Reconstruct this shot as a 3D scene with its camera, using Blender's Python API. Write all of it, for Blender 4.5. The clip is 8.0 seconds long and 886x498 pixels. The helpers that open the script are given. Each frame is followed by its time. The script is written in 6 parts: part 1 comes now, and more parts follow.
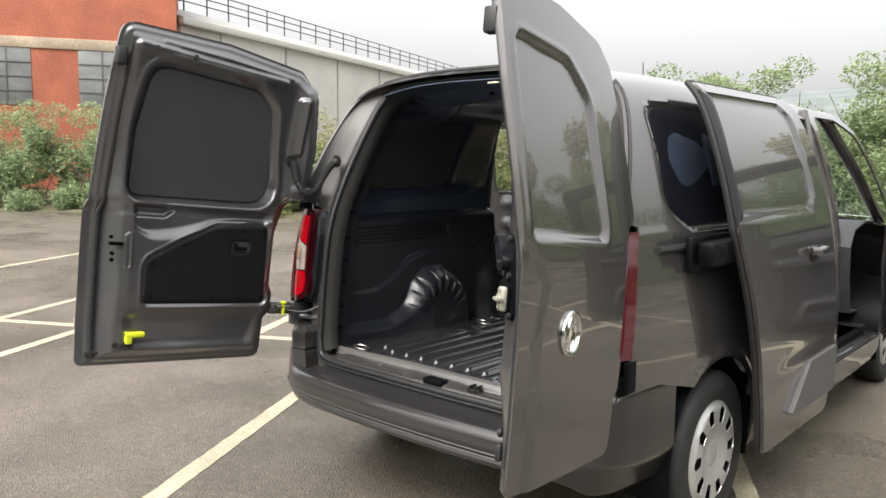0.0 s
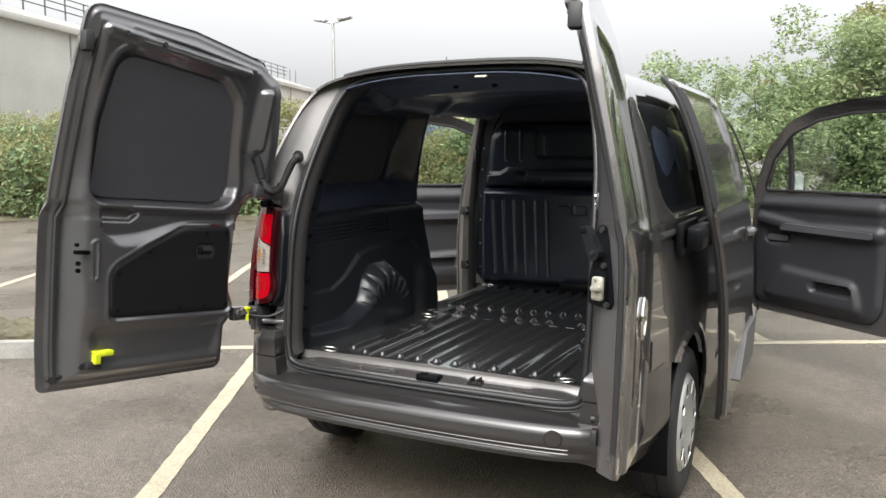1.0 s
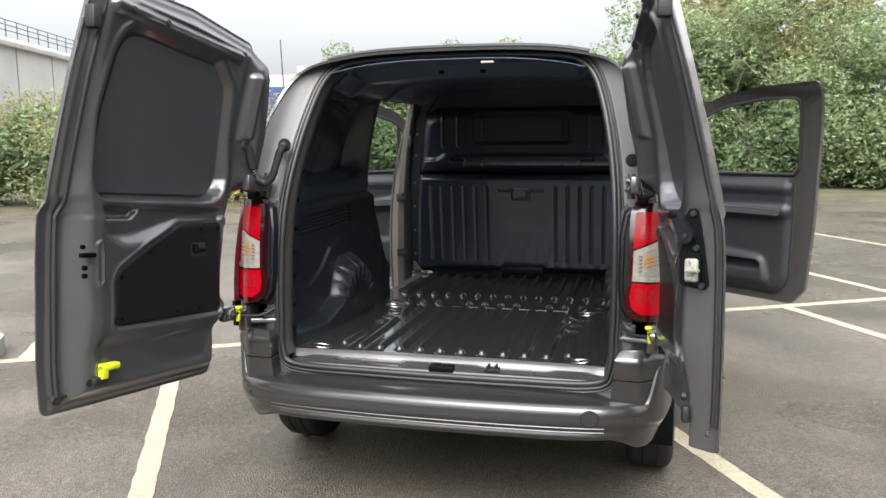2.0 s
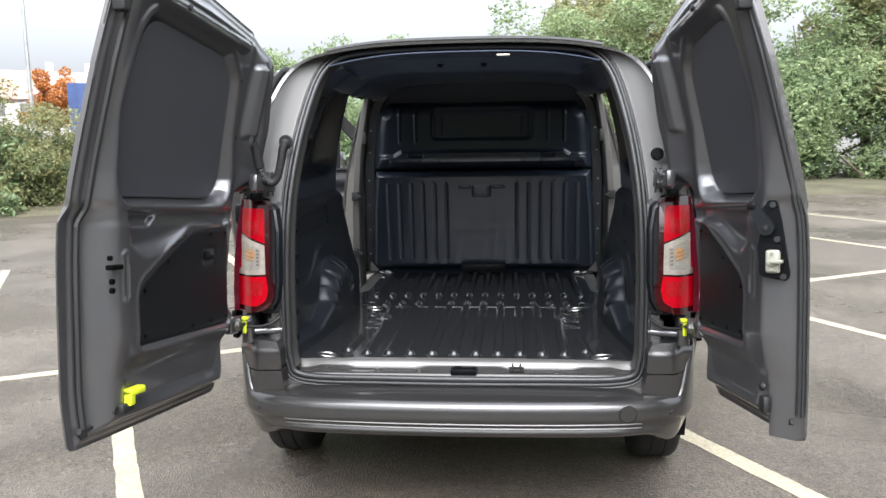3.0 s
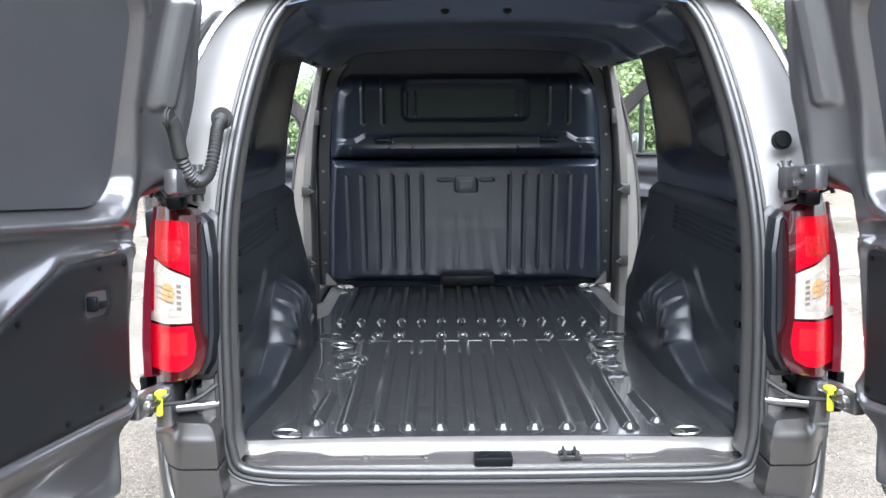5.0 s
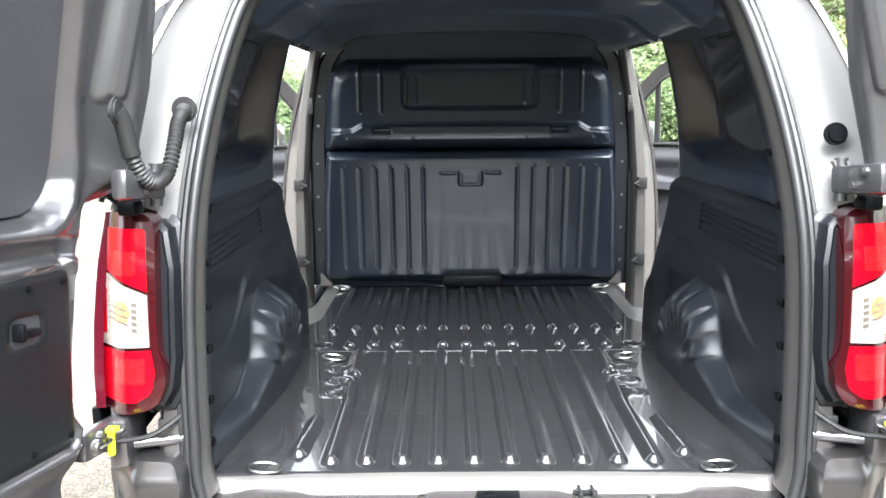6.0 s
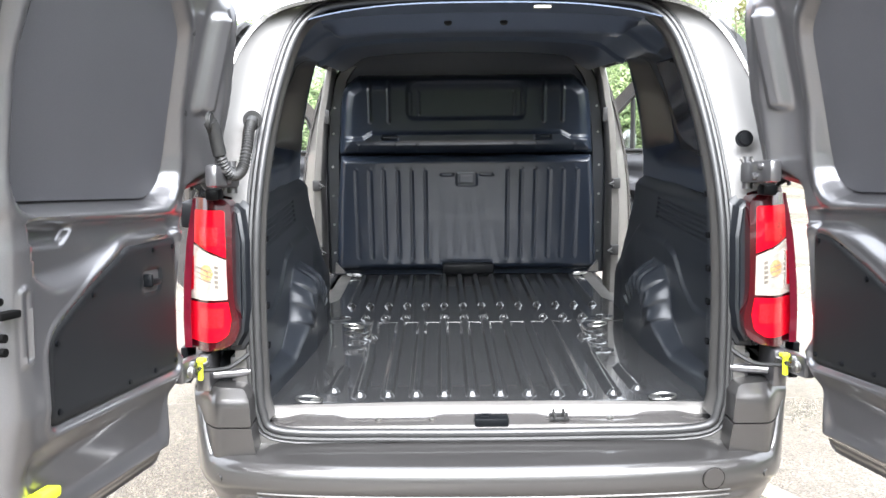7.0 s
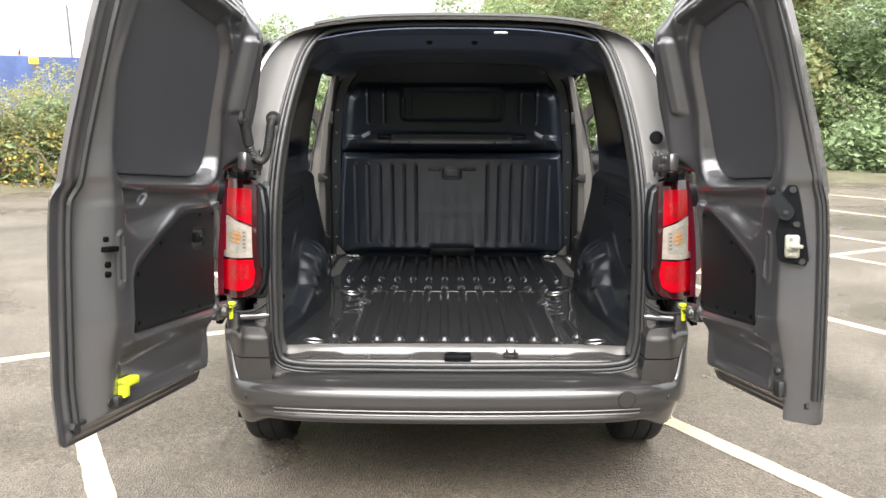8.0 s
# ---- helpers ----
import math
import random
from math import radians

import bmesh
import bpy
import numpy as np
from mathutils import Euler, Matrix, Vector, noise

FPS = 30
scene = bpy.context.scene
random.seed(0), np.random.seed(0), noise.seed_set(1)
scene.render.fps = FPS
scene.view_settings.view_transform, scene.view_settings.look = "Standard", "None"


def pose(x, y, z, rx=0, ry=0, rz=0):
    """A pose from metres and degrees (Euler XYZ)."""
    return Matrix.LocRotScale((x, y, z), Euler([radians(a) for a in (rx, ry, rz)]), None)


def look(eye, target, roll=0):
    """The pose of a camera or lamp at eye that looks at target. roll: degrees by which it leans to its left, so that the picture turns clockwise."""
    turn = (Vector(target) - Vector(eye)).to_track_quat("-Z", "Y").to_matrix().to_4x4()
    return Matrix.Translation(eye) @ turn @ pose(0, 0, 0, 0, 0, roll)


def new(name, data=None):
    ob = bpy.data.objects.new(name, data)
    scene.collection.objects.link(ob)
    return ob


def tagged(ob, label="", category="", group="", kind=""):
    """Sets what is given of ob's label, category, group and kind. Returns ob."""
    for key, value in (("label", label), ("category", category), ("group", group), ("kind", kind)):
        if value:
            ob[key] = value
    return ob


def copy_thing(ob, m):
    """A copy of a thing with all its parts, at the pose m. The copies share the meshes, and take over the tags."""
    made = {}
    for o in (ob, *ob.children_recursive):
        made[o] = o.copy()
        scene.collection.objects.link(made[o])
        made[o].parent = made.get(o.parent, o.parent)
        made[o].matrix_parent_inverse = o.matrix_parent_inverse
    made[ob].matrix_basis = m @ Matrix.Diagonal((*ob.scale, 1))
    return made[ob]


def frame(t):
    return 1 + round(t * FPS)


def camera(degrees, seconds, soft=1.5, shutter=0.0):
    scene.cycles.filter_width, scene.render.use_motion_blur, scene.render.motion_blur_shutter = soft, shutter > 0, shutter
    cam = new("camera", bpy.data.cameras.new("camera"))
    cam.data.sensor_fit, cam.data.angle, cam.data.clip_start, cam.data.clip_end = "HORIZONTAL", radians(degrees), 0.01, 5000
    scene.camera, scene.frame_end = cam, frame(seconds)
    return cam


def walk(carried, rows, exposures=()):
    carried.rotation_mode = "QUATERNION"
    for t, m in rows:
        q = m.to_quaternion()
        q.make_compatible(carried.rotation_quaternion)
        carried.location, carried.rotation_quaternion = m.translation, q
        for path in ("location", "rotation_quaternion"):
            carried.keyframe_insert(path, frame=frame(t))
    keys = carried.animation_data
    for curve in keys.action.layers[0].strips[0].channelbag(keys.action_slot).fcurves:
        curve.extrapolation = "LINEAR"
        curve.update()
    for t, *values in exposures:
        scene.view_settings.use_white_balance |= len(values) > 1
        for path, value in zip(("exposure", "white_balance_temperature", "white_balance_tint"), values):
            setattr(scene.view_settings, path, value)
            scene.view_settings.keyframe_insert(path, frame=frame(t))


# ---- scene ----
cam = camera(58.5, 8.0)
PATH = [
    (0, (2.099, -2.383, 1.469), (0.785, -0.893, 1.243), 0.7),
    (0.5, (1.81, -2.645, 1.471), (0.702, -0.995, 1.241), 0.3),
    (1, (1.461, -2.793, 1.469), (0.563, -1.022, 1.228), 0.0),
    (1.5, (1.109, -2.99, 1.476), (0.431, -1.126, 1.219), -0.2),
    (1.7, (0.978, -2.994, 1.479), (0.373, -1.107, 1.209), -0.3),
    (2.8, (0.283, -3.02, 1.475), (0.057, -1.053, 1.192), -0.9),
    (3, (0.193, -2.987, 1.476), (0.018, -1.016, 1.187), -0.9),
    (3.5, (0.093, -2.778, 1.467), (0.006, -0.802, 1.168), -1.0),
    (4, (-0.017, -2.534, 1.456), (-0.04, -0.56, 1.14), -0.8),
    (4.5, (-0.122, -2.253, 1.469), (-0.119, -0.28, 1.145), -0.4),
    (4.7, (-0.13, -2.148, 1.458), (-0.126, -0.175, 1.132), -0.4),
    (5.8, (-0.103, -1.726, 1.445), (-0.111, 0.244, 1.099), -0.4),
    (6, (-0.103, -1.718, 1.459), (-0.118, 0.249, 1.098), -0.5),
    (6.5, (-0.12, -1.89, 1.465), (-0.125, 0.079, 1.114), -0.5),
    (7, (-0.137, -2.27, 1.468), (-0.134, -0.299, 1.129), -0.5),
    (7.5, (-0.075, -2.615, 1.446), (-0.074, -0.642, 1.117), -0.2),
    (8, (-0.048, -2.915, 1.463), (-0.05, -0.942, 1.132), 0.2),
]
EXPOSURES = [(0, 1.74, 6650, 10), (1.5, 1.80, 6420, 10), (3.0, 2.0, 6100, 10), (3.5, 2.12, 5950, 10), (4.0, 2.55, 5820, 10), (4.7, 2.98, 5750, 10), (5.8, 3.6, 6050, 10), (6.2, 3.6, 6150, 10),
             (6.6, 3.6, 6100, 10), (7.0, 3.55, 6100, 10), (7.4, 3.12, 6300, 10), (7.7, 2.72, 6500, 10), (8, 2.42, 6600, 10)]
walk(cam, [(t, look(eye, target, roll)) for t, eye, target, roll in PATH], EXPOSURES)

# ---- world and light: overcast, damp day ----
SUN_EL, SUN_ROT = radians(50), radians(176)
world = bpy.data.worlds.new("overcast_sky")
scene.world = world
world.use_nodes = True
wn = world.node_tree
wn.nodes.clear()
w_out = wn.nodes.new("ShaderNodeOutputWorld")
w_bg = wn.nodes.new("ShaderNodeBackground")
w_sky = wn.nodes.new("ShaderNodeTexSky")
w_sky.sky_type = "NISHITA"
w_sky.sun_disc = False
w_sky.sun_elevation, w_sky.sun_rotation = SUN_EL, SUN_ROT
w_sky.air_density, w_sky.dust_density, w_sky.ozone_density = 1.0, 8.0, 1.0
w_hs = wn.nodes.new("ShaderNodeHueSaturation")
w_hs.inputs["Saturation"].default_value = 0.16
w_hs.inputs["Value"].default_value = 1.0
wn.links.new(w_sky.outputs[0], w_hs.inputs["Color"])
w_mix = wn.nodes.new("ShaderNodeMix")
w_mix.data_type = "RGBA"
w_mix.inputs["Factor"].default_value = 0.5
w_mix.inputs["B"].default_value = (4.05, 4.13, 4.21, 1)
wn.links.new(w_hs.outputs[0], w_mix.inputs["A"])
# an overcast sky is dimmer at the horizon than overhead
w_tc, w_xyz, w_rng, w_mul = (wn.nodes.new(n) for n in ("ShaderNodeTexCoord", "ShaderNodeSeparateXYZ", "ShaderNodeMapRange", "ShaderNodeMix"))
wn.links.new(w_tc.outputs["Generated"], w_xyz.inputs[0])
wn.links.new(w_xyz.outputs["Z"], w_rng.inputs["Value"])
w_rng.inputs["To Min"].default_value, w_rng.inputs["To Max"].default_value = 0.46, 1.48
w_mul.data_type, w_mul.blend_type = "RGBA", "MULTIPLY"
w_mul.inputs["Factor"].default_value = 1.0
wn.links.new(w_mix.outputs["Result"], w_mul.inputs["A"])
wn.links.new(w_rng.outputs[0], w_mul.inputs["B"])
wn.links.new(w_mul.outputs["Result"], w_bg.inputs["Color"])
w_bg.inputs["Strength"].default_value = 0.15
wn.links.new(w_bg.outputs[0], w_out.inputs["Surface"])
sun = new("sun", bpy.data.lights.new("sun", "SUN"))
sun.data.energy, sun.data.angle, sun.data.color = 0.4, radians(45), (1.0, 0.97, 0.92)
sun.matrix_world = look((20 * math.sin(SUN_ROT), 20 * math.cos(SUN_ROT), 20 * math.tan(SUN_EL)), (0, 0, 0))


# ---- materials ----
def mat(name, base, rough=0.5, metal=0.0, coat=0.0, coat_rough=0.05, grain=0.0, grain_scale=60.0, bump=0.0, bump_scale=200.0,
        stain=0.0, stain_scale=3.0, rough_var=0.0, spec=0.5, random=0.0, trans=0.0, island=0.0):
    """A procedural surface: two scales of colour variation, roughness variation and fine relief."""
    m = bpy.data.materials.new(name)
    m.use_nodes = True
    nt = m.node_tree
    b = nt.nodes["Principled BSDF"]
    b.inputs["Roughness"].default_value = rough
    b.inputs["Metallic"].default_value = metal
    b.inputs["Coat Weight"].default_value = coat
    b.inputs["Coat Roughness"].default_value = coat_rough
    b.inputs["Specular IOR Level"].default_value = spec
    b.inputs["Transmission Weight"].default_value = trans
    tc = nt.nodes.new("ShaderNodeTexCoord")
    base = (*base[:3], 1)

    def noise_node(scale, detail=4):
        n = nt.nodes.new("ShaderNodeTexNoise")
        n.inputs["Scale"].default_value, n.inputs["Detail"].default_value = scale, detail
        nt.links.new(tc.outputs["Object"], n.inputs["Vector"])
        return n

    def scaled(value_socket, low, high):
        r = nt.nodes.new("ShaderNodeMapRange")
        r.inputs["From Min"].default_value, r.inputs["From Max"].default_value = 0.3, 0.7
        r.inputs["To Min"].default_value, r.inputs["To Max"].default_value = low, high
        nt.links.new(value_socket, r.inputs["Value"])
        return r.outputs[0]

    terms = []
    if grain:
        terms.append(scaled(noise_node(grain_scale).outputs[0], 1 - grain, 1 + grain))
    if stain:
        terms.append(scaled(noise_node(stain_scale, 5).outputs[0], 1 - stain, 1 + stain))
    if random or island:
        if island:
            g = nt.nodes.new("ShaderNodeNewGeometry")
            src, amount = g.outputs["Random Per Island"], island
        else:
            g = nt.nodes.new("ShaderNodeObjectInfo")
            src, amount = g.outputs["Random"], random
        r = nt.nodes.new("ShaderNodeMapRange")
        r.inputs["To Min"].default_value, r.inputs["To Max"].default_value = 1 - amount, 1 + amount
        nt.links.new(src, r.inputs["Value"])
        terms.append(r.outputs[0])
    if terms:
        cur = terms[0]
        for t2 in terms[1:]:
            mm = nt.nodes.new("ShaderNodeMath")
            mm.operation = "MULTIPLY"
            nt.links.new(cur, mm.inputs[0]), nt.links.new(t2, mm.inputs[1])
            cur = mm.outputs[0]
        hs = nt.nodes.new("ShaderNodeHueSaturation")
        hs.inputs["Color"].default_value = base
        nt.links.new(cur, hs.inputs["Value"])
        nt.links.new(hs.outputs[0], b.inputs["Base Color"])
    else:
        b.inputs["Base Color"].default_value = base
    if rough_var:
        nt.links.new(scaled(noise_node(stain_scale * 2.3, 5).outputs[0], max(rough - rough_var, 0.02), rough + rough_var), b.inputs["Roughness"])
    if bump:
        bn = nt.nodes.new("ShaderNodeBump")
        bn.inputs["Strength"].default_value, bn.inputs["Distance"].default_value = 1.0, bump
        nt.links.new(noise_node(bump_scale, 3).outputs[0], bn.inputs["Height"])
        nt.links.new(bn.outputs[0], b.inputs["Normal"])
    return m


PAINT = mat("grey_metallic_paint", (0.112, 0.106, 0.103), 0.25, 0.66, 1.0, 0.02, grain=0.05, grain_scale=900, stain=0.03, stain_scale=1.5, bump=0.00003, bump_scale=700)
# darker copy of the body paint: the bumper's shaded look is put into its colour
PAINT_SHADED = mat("body_paint_shaded", (0.044, 0.042, 0.0415), 0.34, 0.58, 0.85, 0.10, grain=0.05, grain_scale=900, stain=0.05, stain_scale=2.5, bump=0.00003, bump_scale=700)
FRAME_PAINT = mat("grey_frame_paint", (0.090, 0.086, 0.082), 0.46, 0.55, 0.35, 0.25, grain=0.04, grain_scale=700, stain=0.05, stain_scale=3)
PAINT_IN = mat("grey_inner_paint", (0.116, 0.114, 0.119), 0.33, 0.72, 1.0, 0.09, grain=0.05, grain_scale=600, stain=0.04, stain_scale=4, rough_var=0.02)
# the blue in these cargo bay colours stands in for veiling haze
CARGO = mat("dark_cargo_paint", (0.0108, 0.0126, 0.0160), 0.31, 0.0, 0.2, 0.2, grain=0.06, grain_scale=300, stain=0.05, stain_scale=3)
ROOF_IN = mat("roof_paint_haze_blue", (0.072, 0.092, 0.138), 0.36, 0.3, 0.6, 0.12, grain=0.06, grain_scale=300, stain=0.05, stain_scale=3)
WALL_IN = mat("wall_paint_haze_blue", (0.030, 0.040, 0.062), 0.30, 0.2, 0.9, 0.06, grain=0.06, grain_scale=300, stain=0.05, stain_scale=3)
FLOOR_BLACK = mat("glossy_floor_paint", (0.046, 0.0465, 0.048), 0.20, 0.60, 1.0, 0.025, grain=0.05, grain_scale=150, stain=0.06, stain_scale=6, rough_var=0.03)
RECESS_BLACK = mat("black_recess_reflection", (0.006, 0.007, 0.010), 0.22, 0.0, 0.35, 0.05, grain=0.05, grain_scale=200)
PLASTIC = mat("black_textured_plastic", (0.003, 0.0034, 0.0042), 0.40, spec=0.12, grain=0.1, grain_scale=400, bump=0.0002, bump_scale=900, stain=0.1, stain_scale=4)
BLANKING = mat("grey_blanking_board", (0.050, 0.050, 0.0555), 0.40, grain=0.08, grain_scale=400, stain=0.06, stain_scale=5, spec=0.4)
# bluish lift of the bulkhead colour is painted haze too
MOULDED = mat("moulded_plastic_haze_blue", (0.0135, 0.0185, 0.0290), 0.30, 0.0, 0.5, 0.12, grain=0.06, grain_scale=400, stain=0.06, stain_scale=4, spec=0.28)
CARD = mat("black_fibre_panel", (0.0075, 0.008, 0.009), 0.45, grain=0.2, grain_scale=700, bump=0.0002, bump_scale=900, stain=0.12, stain_scale=5, spec=0.2)
HOUSING = mat("black_moulded_housing", (0.006, 0.007, 0.009), 0.28, spec=0.4, grain=0.08, grain_scale=300, stain=0.08, stain_scale=5)
SEAL = mat("grey_black_rubber_seal", (0.016, 0.016, 0.0165), 0.42, grain=0.1, grain_scale=200, stain=0.15, stain_scale=8)
RUBBER = mat("black_rubber", (0.012, 0.012, 0.012), 0.55, grain=0.1, grain_scale=200, stain=0.2, stain_scale=8)
TYRE = mat("tyre_rubber", (0.012, 0.0118, 0.0115), 0.75, grain=0.2, grain_scale=90, stain=0.3, stain_scale=12, bump=0.0006, bump_scale=160)
SILVER = mat("silver_trim_paint", (0.50, 0.50, 0.49), 0.38, 0.6, 0.3, grain=0.05, grain_scale=300, stain=0.1, stain_scale=9)
VOID = mat("dark_hole", (0.002, 0.002, 0.002), 0.9, spec=0.05, grain=0.1, grain_scale=50)
SATIN = mat("satin_grey_strip", (0.085, 0.082, 0.080), 0.42, 0.6, 0.3, grain=0.05, grain_scale=100)
MOULDING = mat("grey_textured_moulding", (0.080, 0.079, 0.078), 0.55, grain=0.08, grain_scale=300, stain=0.05, stain_scale=4, bump=0.0002, bump_scale=800)
STEEL = mat("bare_steel", (0.36, 0.355, 0.34), 0.32, 1.0, grain=0.1, grain_scale=200, rough_var=0.1, stain_scale=20)
# paler copy of the body paint: light from the sky is put into its colour
PAINT_LIT = mat("scuffed_paint_lit", (0.165, 0.158, 0.150), 0.34, 0.5, 0.5, 0.1, grain=0.05, grain_scale=300, stain=0.05, stain_scale=3, rough_var=0.04)
LOCK_CREAM = mat("cream_lock_plate", (0.31, 0.305, 0.25), 0.35, 0.2, grain=0.1, grain_scale=120, stain=0.2, stain_scale=30)
CHROME = mat("chrome", (0.75, 0.75, 0.74), 0.08, 1.0, grain=0.02, grain_scale=50)
ZINC = mat("cream_latch_plastic", (0.46, 0.44, 0.36), 0.35, 0.1, grain=0.08, grain_scale=80)
YELLOW = mat("fluorescent_yellow_plastic", (0.60, 0.68, 0.02), 0.45, grain=0.05, grain_scale=60)
RED = mat("red_lens", (0.37, 0.001, 0.008), 0.15, 0.0, 0.25, 0.02, spec=0.25, grain=0.12, grain_scale=90, bump=0.0006, bump_scale=120)
RED_RIBBED = mat("ribbed_red_reflector", (0.30, 0.006, 0.010), 0.2, 0.0, 0.6, 0.03, spec=0.4, grain=0.35, grain_scale=130, bump=0.001, bump_scale=160)
SIDE_RED = mat("wine_red_lens", (0.085, 0.004, 0.012), 0.16, 0.0, 1.0, 0.02, grain=0.12, grain_scale=60)
DARK_RED = mat("dark_red_lens", (0.030, 0.001, 0.0025), 0.2, 0.0, 1.0, 0.02, grain=0.12, grain_scale=60)
CLEAR = mat("clear_lens", (0.38, 0.33, 0.29), 0.15, 0.15, 1.0, 0.02, grain=0.15, grain_scale=60, bump=0.0006, bump_scale=90)
SMOKE = mat("smoky_lens_moulding", (0.10, 0.085, 0.07), 0.3, grain=0.1, grain_scale=100)
REFLECTOR = mat("bulb_reflector", (0.62, 0.58, 0.52), 0.22, 0.6, 1.0, 0.03, grain=0.12, grain_scale=80, bump=0.0008, bump_scale=70)
AMBER = mat("amber_reflector", (0.55, 0.30, 0.14), 0.2, 0.3, 1.0, 0.05, grain=0.3, grain_scale=120)
CABIN = mat("cabin_dark_trim", (0.017, 0.0175, 0.020), 0.5, grain=0.1, grain_scale=300, bump=0.0002, bump_scale=700, stain=0.1, stain_scale=4)
CABIN_GREY = mat("cabin_grey_trim", (0.045, 0.045, 0.05), 0.55, grain=0.1, grain_scale=300, stain=0.1, stain_scale=4)


def glass_material():
    m = bpy.data.materials.new("window_glass")
    m.use_nodes = True
    b = m.node_tree.nodes["Principled BSDF"]
    b.inputs["Base Color"].default_value = (0.80, 0.86, 0.84, 1)
    b.inputs["Roughness"].default_value = 0.01
    b.inputs["Transmission Weight"].default_value = 1.0
    b.inputs["IOR"].default_value = 1.45
    return m


GLASS = glass_material()


# ---- mesh helpers ----
def part(name, bm, material, parent=None, label="", smooth=40):
    """Links a bmesh as one mesh object under a thing or under a part."""
    me = bpy.data.meshes.new(name)
    bm.to_mesh(me)
    bm.free()
    for p in me.polygons:
        p.use_smooth = True
    me.set_sharp_from_angle(angle=radians(smooth))
    me.materials.append(material)
    ob = new(name, me)
    ob.parent = parent
    if label:
        ob["label"] = label
    return ob


def empty(name, label, category, group="", kind=""):
    ob = new(name)
    ob.empty_display_size = 0.1
    return tagged(ob, label, category, group, kind)


def inside(pts, poly):
    """Which of the points (n, 2) lie inside the polygon."""
    x, y = pts[:, 0], pts[:, 1]
    res = np.zeros(len(pts), bool)
    a = np.asarray(poly, float)
    b = np.roll(a, -1, 0)
    for (x1, y1), (x2, y2) in zip(a, b):
        if y1 != y2:
            c = (y1 > y) != (y2 > y)
            res ^= c & (x < (x2 - x1) * (y - y1) / (y2 - y1) + x1)
    return res


def sd(pts, poly, closed=True):
    """Signed distance of the points to a polygon (negative inside), or the distance to an open line."""
    pts = np.asarray(pts, float).reshape(-1, 2)
    a = np.asarray(poly, float)
    n = len(a) if closed else len(a) - 1
    best = np.full(len(pts), 1e9)
    for i in range(n):
        p, q = a[i], a[(i + 1) % len(a)]
        e = q - p
        h = np.clip(((pts - p) @ e) / max(e @ e, 1e-12), 0, 1)
        best = np.minimum(best, np.hypot(*(pts - p - h[:, None] * e).T))
    if closed:
        best = np.where(inside(pts, a), -best, best)
    return best


def step01(x, a, b):
    t = np.clip((x - a) / (b - a), 0, 1)
    return t * t * (3 - 2 * t)


def fillet(poly, r, n=5):
    """Round the corners of a closed polygon; r is one radius or one for each corner."""
    out = []
    m = len(poly)
    rs = r if isinstance(r, (list, tuple)) else [r] * m
    for i in range(m):
        p0, p1, p2 = (np.array(poly[(i + k) % m], float) for k in (-1, 0, 1))
        d0, d1 = p0 - p1, p2 - p1
        l0, l1 = np.linalg.norm(d0), np.linalg.norm(d1)
        d0, d1 = d0 / l0, d1 / l1
        c = float(np.clip(d0 @ d1, -1, 1))
        half = math.acos(c) / 2
        if rs[i] <= 0 or half > 1.54:
            out.append(tuple(p1))
            continue
        cut = min(rs[i] / math.tan(half), 0.48 * l0, 0.48 * l1)
        a, b = p1 + d0 * cut, p1 + d1 * cut
        for k in range(n + 1):
            t = k / n
            out.append(tuple((1 - t) ** 2 * a + 2 * t * (1 - t) * p1 + t * t * b))
    return out


def rrect(x0, y0, x1, y1, r, n=5):
    return fillet([(x0, y0), (x1, y0), (x1, y1), (x0, y1)], r, n)


def densify(poly, step):
    out = []
    for i, p in enumerate(poly):
        q = poly[(i + 1) % len(poly)]
        k = max(1, int(math.ceil(math.dist(p, q) / step)))
        out += [(p[0] + (q[0] - p[0]) * j / k, p[1] + (q[1] - p[1]) * j / k) for j in range(k)]
    return out


from mathutils.geometry import delaunay_2d_cdt


def mesh2d(outline, holes, step, stepv=None):
    """Triangles that fill an outline with holes, on a grid of the given step."""
    stepv = stepv or step
    loops = [densify(outline, max(step, stepv))] + [densify(h, max(step, stepv)) for h in holes]
    verts, edges = [], []
    for lp in loops:
        n0 = len(verts)
        verts += lp
        edges += [(n0 + i, n0 + (i + 1) % len(lp)) for i in range(len(lp))]
    a = np.array(outline)
    us = np.arange(a[:, 0].min() + step / 2, a[:, 0].max(), step)
    vs = np.arange(a[:, 1].min() + stepv / 2, a[:, 1].max(), stepv)
    g = np.stack(np.meshgrid(us, vs), -1).reshape(-1, 2)
    ok = sd(g, outline) < -0.35 * min(step, stepv)
    for h in holes:
        ok &= sd(g, h) > 0.35 * min(step, stepv)
    verts += [tuple(p) for p in g[ok]]
    vo, _, fo, *_ = delaunay_2d_cdt([Vector(v) for v in verts], edges, [], 0, 1e-6)
    V = np.array([(v.x, v.y) for v in vo])
    F = np.array([f for f in fo if len(f) == 3])
    c = V[F].mean(1)
    keep = inside(c, outline)
    for h in holes:
        keep &= ~inside(c, h)
    return V, F[keep]


